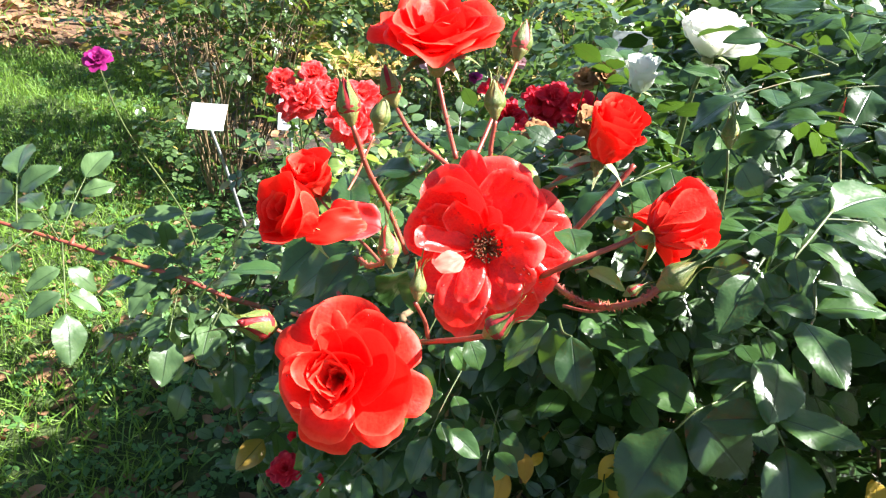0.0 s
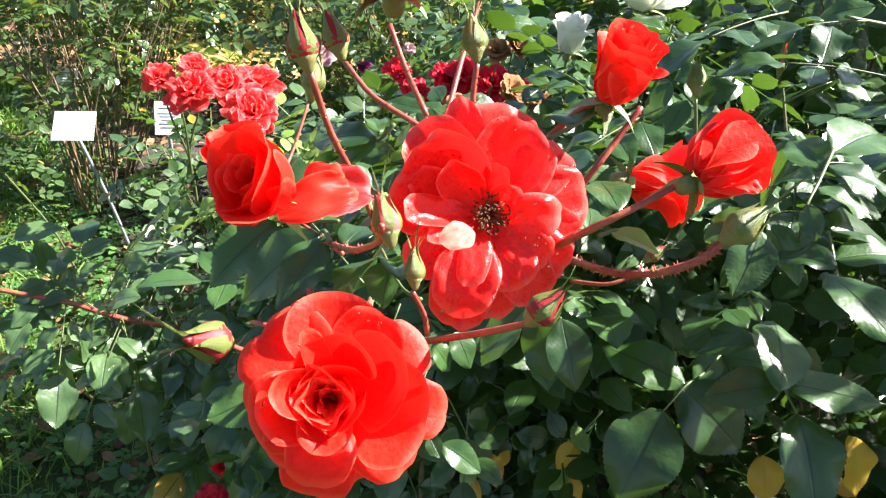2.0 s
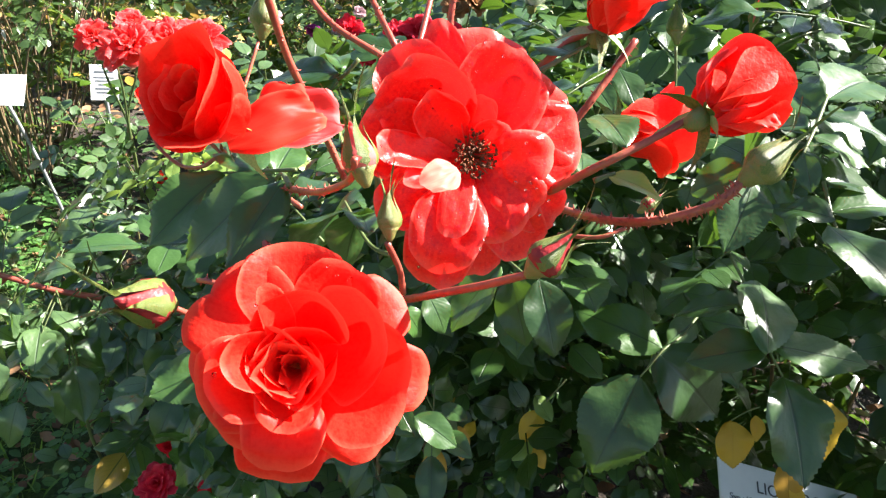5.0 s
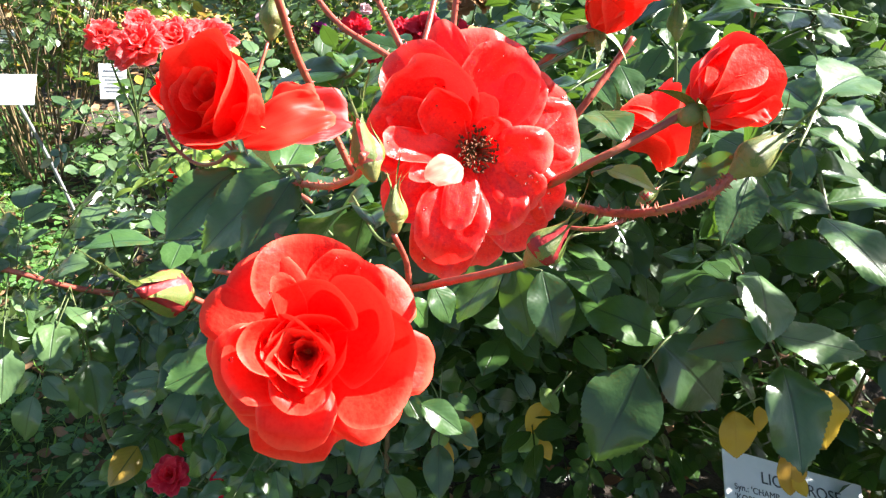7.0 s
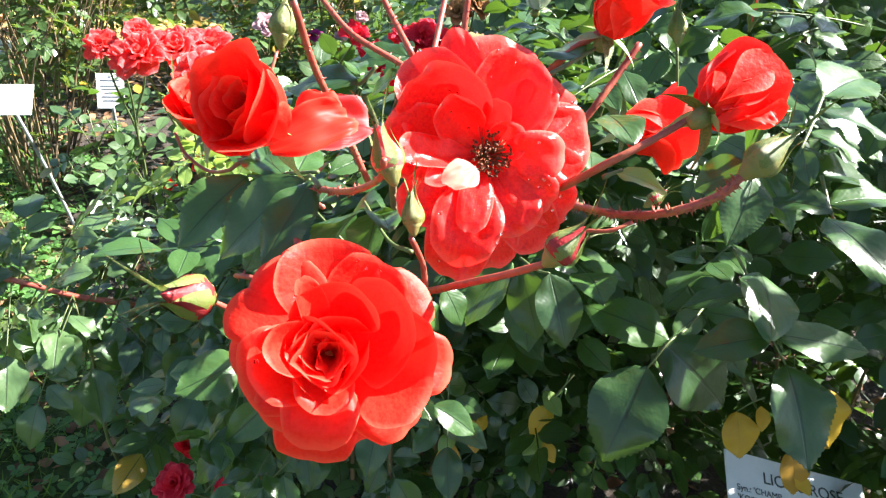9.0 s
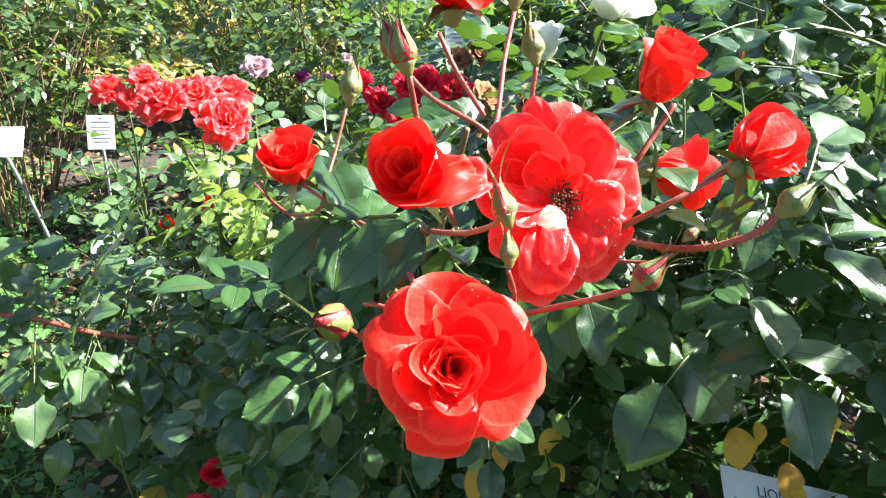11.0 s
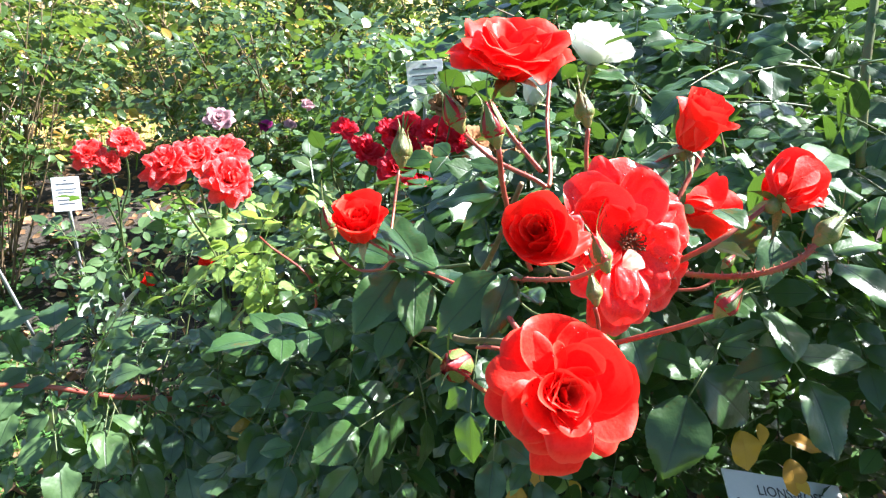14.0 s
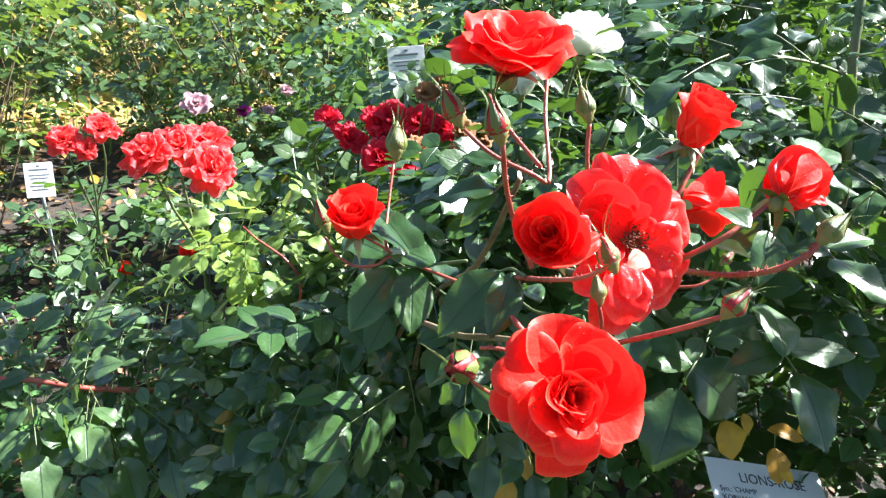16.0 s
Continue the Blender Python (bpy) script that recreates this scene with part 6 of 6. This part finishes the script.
leaflet(leaf_fifteen, (0.034, 0.369, 1.037), (0.057, 0.357, 1.027), (-0.103, -0.478, 0.873), 16, M_LEAF, 1.0)
leaflet(leaf_fifteen, (0.029, 0.381, 1.033), (0.034, 0.365, 1.029), (-0.269, -0.440, 0.857), 13, M_LEAF, 0.9)
leaflet(leaf_fifteen, (0.042, 0.399, 1.091), (0.053, 0.387, 1.075), (-0.013, -0.371, 0.929), 15, M_LEAF, 1.1)
leaflet(leaf_fifteen, (0.032, 0.406, 1.078), (0.046, 0.404, 1.060), (-0.165, -0.341, 0.925), 17, M_LEAF, 1.0)
# yellowed leaves low on the near bush
leaf_sixteen = stem("leaf", [(0.462, 0.591, 0.806), (0.447, 0.591, 0.800), (0.433, 0.590, 0.791)], 0.0012, 0.0007, M_STEM_GREEN, BUSH)
leaflet(leaf_sixteen, (0.433, 0.590, 0.791), (0.431, 0.557, 0.755), (-0.198, -0.525, 0.828), 12, M_LEAF_YELLOW, 1.2)
leaflet(leaf_sixteen, (0.458, 0.587, 0.798), (0.454, 0.567, 0.782), (-0.096, -0.416, 0.904), 14, M_LEAF_YELLOW, 1.0)
leaf_seventeen = stem("leaf", [(0.485, 0.558, 0.783), (0.482, 0.550, 0.767)], 0.0012, 0.0007, M_STEM_GREEN, BUSH)
leaflet(leaf_seventeen, (0.481, 0.550, 0.767), (0.477, 0.520, 0.734), (-0.208, -0.592, 0.779), 17, M_LEAF_YELLOW, 1.1)
leaflet(leaf_seventeen, (0.468, 0.530, 0.868), (0.477, 0.498, 0.819), (-0.024, -0.556, 0.831), 19, M_LEAF_YELLOW, 0.9)
leaflet(leaf_seventeen, (0.454, 0.545, 0.806), (0.496, 0.520, 0.803), (0.061, -0.564, 0.823), 16, M_LEAF_YELLOW, 0.7)
leaflet(leaf_seventeen, (0.484, 0.538, 0.747), (0.491, 0.517, 0.735), (-0.027, -0.622, 0.783), 18, M_LEAF_YELLOW, 1.1)
leaf_nineteen = stem("leaf", [(0.124, 0.589, 0.845), (0.118, 0.575, 0.817), (0.110, 0.566, 0.799)], 0.0012, 0.0007, M_STEM_GREEN, BUSH)
leaflet(leaf_nineteen, (0.116, 0.570, 0.808), (0.102, 0.545, 0.779), (-0.110, -0.543, 0.833), 16, M_LEAF_YELLOW, 1.0)
leaflet(leaf_nineteen, (0.134, 0.577, 0.828), (0.134, 0.553, 0.809), (-0.110, -0.543, 0.833), 18, M_LEAF_YELLOW, 0.9)
leaflet(leaf_nineteen, (0.118, 0.575, 0.817), (0.101, 0.561, 0.805), (-0.269, -0.440, 0.857), 15, M_LEAF_LIME, 0.9)
leaflet(leaf_nineteen, (0.144, 0.584, 0.805), (0.157, 0.597, 0.814), (-0.017, -0.429, 0.903), 17, M_LEAF_YELLOW, 0.9)
leaf_eighteen = stem("leaf", [(0.329, 0.756, 0.718), (0.297, 0.743, 0.682), (0.286, 0.723, 0.642)], 0.0012, 0.0007, M_STEM_GREEN, BUSH)
leaflet(leaf_eighteen, (0.297, 0.743, 0.682), (0.269, 0.722, 0.653), (-0.198, -0.525, 0.828), 16, M_LEAF_YELLOW, 1.1)
leaflet(leaf_eighteen, (0.291, 0.754, 0.697), (0.307, 0.726, 0.678), (-0.020, -0.491, 0.871), 18, M_LEAF_LIME, 1.0)
leaflet(leaf_eighteen, (0.286, 0.723, 0.642), (0.298, 0.700, 0.629), (-0.110, -0.543, 0.833), 15, M_LEAF_YELLOW, 1.0)
leaflet(leaf_eighteen, (0.286, 0.726, 0.648), (0.258, 0.714, 0.634), (-0.366, -0.478, 0.799), 17, M_LEAF_LIME, 1.0)
# the thorny branch of the low bush
stem("branch", [(-0.721, 1.127, 0.753), (-0.582, 1.092, 0.741), (-0.450, 1.065, 0.723), (-0.374, 1.055, 0.710), (-0.301, 1.049, 0.684), (-0.218, 1.054, 0.658), (-0.095, 1.066, 0.606)], 0.00300, 0.00480, M_STEM_RED, BUSH_LOW, random.Random(138), hairs=10, hair=0.016)
leaf(BUSH_LOW, (-0.648, 1.096, 0.765), (-0.303, 0.719, 0.625), (-0.411, -0.270, 0.871), 0.081, 1, 1, M_LEAF_MID)
leaf(BUSH_LOW, (-0.577, 1.083, 0.747), (0.105, 0.700, 0.707), (-0.200, -0.283, 0.938), 0.065, 2, 2, M_LEAF_MID)
leaf(BUSH_LOW, (-0.577, 1.083, 0.747), (-0.642, 0.623, 0.446), (0.033, -0.282, 0.959), 0.065, 3, 1, M_LEAF_MID)
leaf(BUSH_LOW, (-0.572, 1.081, 0.743), (0.355, -0.844, -0.401), (0.253, -0.267, 0.930), 0.073, 4, 2, M_LEAF_MID)
leaf(BUSH_LOW, (-0.535, 1.077, 0.738), (0.806, 0.253, 0.535), (-0.310, -0.278, 0.909), 0.058, 5, 2, M_LEAF_MID)
leaf(BUSH_LOW, (-0.620, 1.090, 0.755), (-0.554, -0.771, -0.314), (-0.084, -0.285, 0.955), 0.065, 6, 2, M_LEAF_MID)
leaf(BUSH_LOW, (-0.374, 1.055, 0.710), (0.096, -0.948, -0.304), (0.147, -0.276, 0.950), 0.065, 7, 2, M_LEAF_MID)
leaf(BUSH_LOW, (-0.365, 1.053, 0.708), (-0.064, 0.818, 0.572), (-0.411, -0.270, 0.871), 0.058, 8, 2, M_LEAF_MID)
leaf(BUSH_LOW, (-0.308, 1.043, 0.693), (0.195, 0.843, 0.501), (-0.200, -0.283, 0.938), 0.058, 9, 2, M_LEAF_MID)
leaf(BUSH_LOW, (-0.336, 1.049, 0.703), (-0.792, 0.405, 0.456), (0.033, -0.282, 0.959), 0.058, 10, 2, M_LEAF_MID)
leaf(BUSH_LOW, (-0.298, 1.040, 0.690), (0.308, -0.884, -0.350), (0.253, -0.267, 0.930), 0.065, 11, 2, M_LEAF_MID)
leaf(BUSH_LOW, (-0.270, 1.036, 0.684), (0.193, 0.825, 0.532), (-0.310, -0.278, 0.909), 0.055, 12, 2, M_LEAF_MID)
leaf(BUSH_LOW, (-0.260, 1.034, 0.681), (0.648, -0.710, -0.275), (-0.084, -0.285, 0.955), 0.058, 13, 2, M_LEAF_MID)
leaf(BUSH_LOW, (-0.298, 1.040, 0.690), (-0.079, -0.997, -0.019), (0.147, -0.276, 0.950), 0.058, 14, 1, M_LEAF_MID)
leaf(BUSH_LOW, (-0.213, 1.029, 0.675), (0.339, 0.819, 0.462), (-0.411, -0.270, 0.871), 0.058, 15, 2, M_LEAF_MID)
leaf(BUSH_LOW, (-0.204, 1.028, 0.674), (-0.029, -0.868, -0.497), (-0.200, -0.283, 0.938), 0.058, 16, 2, M_LEAF_MID)
leaf(BUSH_LOW, (-0.184, 1.021, 0.663), (0.574, 0.704, 0.418), (0.033, -0.282, 0.959), 0.058, 17, 2, M_LEAF_MID)
leaf(BUSH_LOW, (-0.450, 1.065, 0.723), (-0.720, 0.485, 0.497), (0.253, -0.267, 0.930), 0.052, 18, 1, M_LEAF_MID)
leaf(BUSH_LOW, (-0.334, 1.084, 0.690), (0.408, 0.098, 0.908), (-0.363, -0.021, 0.932), 0.058, 101, 2, M_LEAF_MID)
leaf(BUSH_LOW, (-0.365, 1.095, 0.685), (-0.998, 0.054, -0.026), (-0.204, -0.089, 0.975), 0.062, 102, 2, M_LEAF_MID)
leaf(BUSH_LOW, (-0.349, 1.088, 0.685), (-0.427, -0.483, -0.764), (-0.033, -0.156, 0.987), 0.062, 103, 1, M_LEAF_MID)
leaf(BUSH_LOW, (-0.286, 1.052, 0.667), (-0.024, -0.589, -0.808), (0.134, -0.216, 0.967), 0.062, 104, 2, M_LEAF_MID)
leaf(BUSH_LOW, (-0.259, 1.043, 0.673), (0.796, -0.369, 0.479), (-0.286, -0.055, 0.957), 0.046, 105, 2, M_LEAF_MID)
leaf(BUSH_LOW, (-0.221, 1.025, 0.668), (0.763, -0.642, 0.075), (-0.119, -0.123, 0.985), 0.046, 106, 2, M_LEAF_MID)
leaf(BUSH_LOW, (-0.149, 1.013, 0.707), (0.122, 0.087, 0.989), (0.052, -0.187, 0.981), 0.042, 107, 2, M_LEAF_MID)
leaf(BUSH_LOW, (-0.152, 1.000, 0.677), (-0.819, -0.207, -0.535), (-0.363, -0.021, 0.932), 0.045, 108, 2, M_LEAF_MID)
leaf(BUSH_LOW, (-0.397, 1.099, 0.667), (-0.244, 0.276, 0.930), (-0.204, -0.089, 0.975), 0.05, 109, 1, M_LEAF_MID)
# leaves on the white bush and low on the near bush
stem("branch", [(0.570, 0.684, 1.313), (0.546, 0.646, 1.215), (0.546, 0.619, 1.112)], 0.00500, 0.00560, M_STEM_GREEN, BUSH_WHITE, random.Random(167))
stem("branch", [(0.542, 0.642, 1.203), (0.460, 0.627, 1.223), (0.387, 0.615, 1.234)], 0.00200, 0.00140, M_STEM_GREEN, BUSH_WHITE, random.Random(168))
leaf(BUSH_WHITE, (0.443, 0.613, 1.228), (-0.027, 0.927, 0.374), (-0.406, -0.002, 0.914), 0.052, 31, 1, M_LEAF)
leaf(BUSH_WHITE, (0.448, 0.609, 1.225), (0.698, -0.602, 0.388), (-0.220, -0.082, 0.972), 0.05, 32, 2, M_LEAF)
leaf(BUSH_WHITE, (0.408, 0.617, 1.231), (-0.997, -0.083, -0.004), (-0.016, -0.162, 0.987), 0.05, 33, 1, M_LEAF)
leaf(BUSH_WHITE, (0.347, 0.625, 1.241), (-0.575, 0.799, 0.179), (0.181, -0.232, 0.956), 0.05, 34, 2, M_LEAF)
leaf(BUSH_WHITE, (0.341, 0.623, 1.234), (-0.938, -0.331, -0.101), (-0.317, -0.041, 0.947), 0.048, 35, 2, M_LEAF)
leaf(BUSH_WHITE, (0.524, 0.674, 1.253), (0.805, -0.051, 0.591), (-0.119, -0.123, 0.985), 0.05, 36, 2, M_LEAF)
leaf(BUSH_WHITE, (0.456, 0.709, 1.265), (-0.804, 0.586, 0.100), (0.085, -0.199, 0.976), 0.05, 37, 2, M_LEAF)
leaf(BUSH_WHITE, (0.445, 0.615, 1.187), (-0.976, 0.156, 0.154), (-0.406, -0.002, 0.914), 0.05, 38, 2, M_LEAF)
leaf(BUSH_WHITE, (0.472, 0.602, 1.184), (-0.016, -0.997, -0.080), (-0.220, -0.082, 0.972), 0.05, 39, 2, M_LEAF)
leaf(BUSH_WHITE, (0.339, 0.592, 1.169), (0.878, 0.410, 0.247), (-0.016, -0.162, 0.987), 0.046, 40, 2, M_LEAF)
leaf(BUSH_WHITE, (0.297, 0.674, 1.177), (0.020, 0.940, 0.339), (0.181, -0.232, 0.956), 0.045, 41, 2, M_LEAF)
leaf(BUSH_WHITE, (0.372, 0.517, 1.168), (0.068, -0.986, -0.153), (-0.317, -0.041, 0.947), 0.05, 42, 2, M_LEAF)
leaf(BUSH_WHITE, (0.290, 0.497, 1.153), (0.979, 0.193, 0.061), (-0.119, -0.123, 0.985), 0.05, 43, 1, M_LEAF)
leaf(BUSH_WHITE, (0.200, 0.644, 1.154), (-0.042, 0.996, 0.085), (0.085, -0.199, 0.976), 0.045, 44, 2, M_LEAF)
leaf(BUSH_WHITE, (0.229, 0.578, 1.167), (-0.877, -0.460, -0.139), (-0.406, -0.002, 0.914), 0.046, 45, 2, M_LEAF)
leaf(BUSH, (0.027, 0.507, 1.042), (-0.404, -0.623, -0.670), (-0.533, -0.135, 0.835), 0.036, 61, 2, M_LEAF)
leaf(BUSH, (0.051, 0.512, 0.978), (-0.432, -0.815, -0.387), (-0.431, -0.191, 0.882), 0.036, 62, 2, M_LEAF)
leaf(BUSH, (0.090, 0.522, 0.933), (-0.235, -0.911, -0.340), (-0.313, -0.248, 0.917), 0.034, 63, 2, M_LEAF)
leaf(BUSH, (-0.004, 0.459, 1.088), (-0.499, 0.806, 0.318), (-0.185, -0.301, 0.935), 0.045, 64, 2, M_LEAF)
leaf(BUSH, (0.041, 0.776, 0.801), (-0.825, -0.481, -0.297), (-0.053, -0.349, 0.935), 0.05, 65, 2, M_LEAF)
leaf(BUSH, (0.015, 0.810, 0.774), (-0.946, 0.241, 0.218), (0.075, -0.389, 0.918), 0.05, 66, 2, M_LEAF)
leaf(BUSH, (0.056, 0.748, 0.758), (-0.486, -0.832, -0.266), (0.192, -0.420, 0.887), 0.05, 67, 2, M_LEAF)
leaf(BUSH, (-0.012, 0.818, 0.720), (-0.912, -0.368, -0.181), (-0.533, -0.135, 0.835), 0.05, 68, 2, M_LEAF)
leaf(BUSH, (0.079, 0.743, 0.840), (-0.287, 0.947, 0.141), (-0.431, -0.191, 0.882), 0.048, 69, 2, M_LEAF)
leaf(BUSH, (-0.031, 0.865, 0.799), (-0.851, 0.475, 0.224), (-0.313, -0.248, 0.917), 0.05, 70, 2, M_LEAF)
# leaves that fill the near bush; its foot is bare
def bare_foot(f, w, n):
    ok = (f[:, 2] > 0.94) | (f[:, 1] > 0.86)
    return f[ok], w[ok], n[ok]


rs_near = np.random.RandomState(71)
f_, w_, n_ = bare_foot(*shrub_leaves(rs_near, 230, (0.42, 0.76), (0.36, 0.20), 0.70, 1.12, 0.4, 0.2))
part("foliage", scatter("foliage", f_, w_, n_, rs_near.uniform(0.75, 1.2, len(f_)) * 0.046, NEAR_SPRAYS, M_LEAF, 71), BUSH, None, kind="stuff")
f_, w_, n_ = bare_foot(*shrub_leaves(rs_near, 110, (0.20, 0.80), (0.24, 0.14), 0.80, 1.04, 0.4, 0.2))
part("foliage", scatter("foliage", f_, w_, n_, rs_near.uniform(0.75, 1.2, len(f_)) * 0.044, NEAR_SPRAYS, M_LEAF, 72), BUSH, None, kind="stuff")

f_, w_, n_ = shrub_leaves(rs_near, 300, (0.36, 1.06), (0.34, 0.17), 0.44, 0.90, 0.4, 0.1)
part("foliage", scatter("foliage", f_, w_, n_, rs_near.uniform(0.75, 1.2, len(f_)) * 0.046, NEAR_SPRAYS, M_LEAF, 73), BUSH, None, kind="stuff")
f_, w_, n_ = shrub_leaves(rs_near, 80, (0.20, 0.73), (0.15, 0.10), 0.86, 1.09, 0.4, 0.1)
part("foliage", scatter("foliage", f_, w_, n_, rs_near.uniform(0.75, 1.2, len(f_)) * 0.042, NEAR_SPRAYS, M_LEAF, 74), BUSH, None, kind="stuff")
rng_in = random.Random(78)
for k in range(42):
    s = rng_in.random()
    foot = (-0.11 + 0.20 * s + rng_in.uniform(-0.03, 0.03), rng_in.uniform(0.58, 0.84), rng_in.uniform(0.66, 0.98 - 0.08 * s))
    leaf(BUSH, foot, (rng_in.uniform(-0.9, 0.3), rng_in.uniform(-0.9, 0.3), rng_in.uniform(-0.7, 0.15)),
         (rng_in.uniform(-0.4, 0.5), rng_in.uniform(-0.7, 0.1), 0.8), rng_in.uniform(0.036, 0.05), 600 + k, rng_in.choice((1, 2, 2, 2)), M_LEAF)

# leaves below the coral blooms, in the lime tone that has sunlight painted in
for i, (x, y, z, a, b) in enumerate(((-0.075, 1.054, 0.932, -0.8, 0.2), (-0.097, 1.045, 0.906, -0.9, -0.3), (-0.036, 1.044, 0.923, 0.2, 0.6), (-0.058, 1.034, 0.892, -0.4, -0.6), (-0.023, 1.030, 0.897, 0.5, 0.1), (-0.010, 1.017, 0.874, 0.6, -0.2))):
    leaf(BUSH_LOW, (x, y, z), (a, -0.35, b), (0.1, -0.55 + 0.08 * (i % 3), 0.8), 0.033, 700 + i, 1 + i % 2, M_LEAF_LIME)
stem("stem", [(-0.072, 1.055, 0.910), (-0.003, 0.998, 0.818), (-0.10, 1.16, 0.5)], 0.0014, 0.003, M_STEM_RED, BUSH_LOW)

# leaves on the low bush that hang towards the path
rng_low = random.Random(77)
for k in range(58):
    s = rng_low.random()
    foot = (-0.40 + 0.50 * s + rng_low.uniform(-0.04, 0.04), rng_low.uniform(0.98, 1.22), rng_low.uniform(0.54 - 0.2 * s, 0.72))
    if foot[0] < -0.2 and foot[2] < 0.63:
        continue
    leaf(BUSH_LOW, foot, (rng_low.uniform(-0.8, 0.6), rng_low.uniform(-1.0, 0.2), rng_low.uniform(-0.6, 0.25)),
         (rng_low.uniform(-0.35, 0.45), rng_low.uniform(-0.75, 0.0), 0.8), rng_low.uniform(0.042, 0.058), 400 + k, rng_low.choice((1, 2, 2, 3)), M_LEAF_MID)
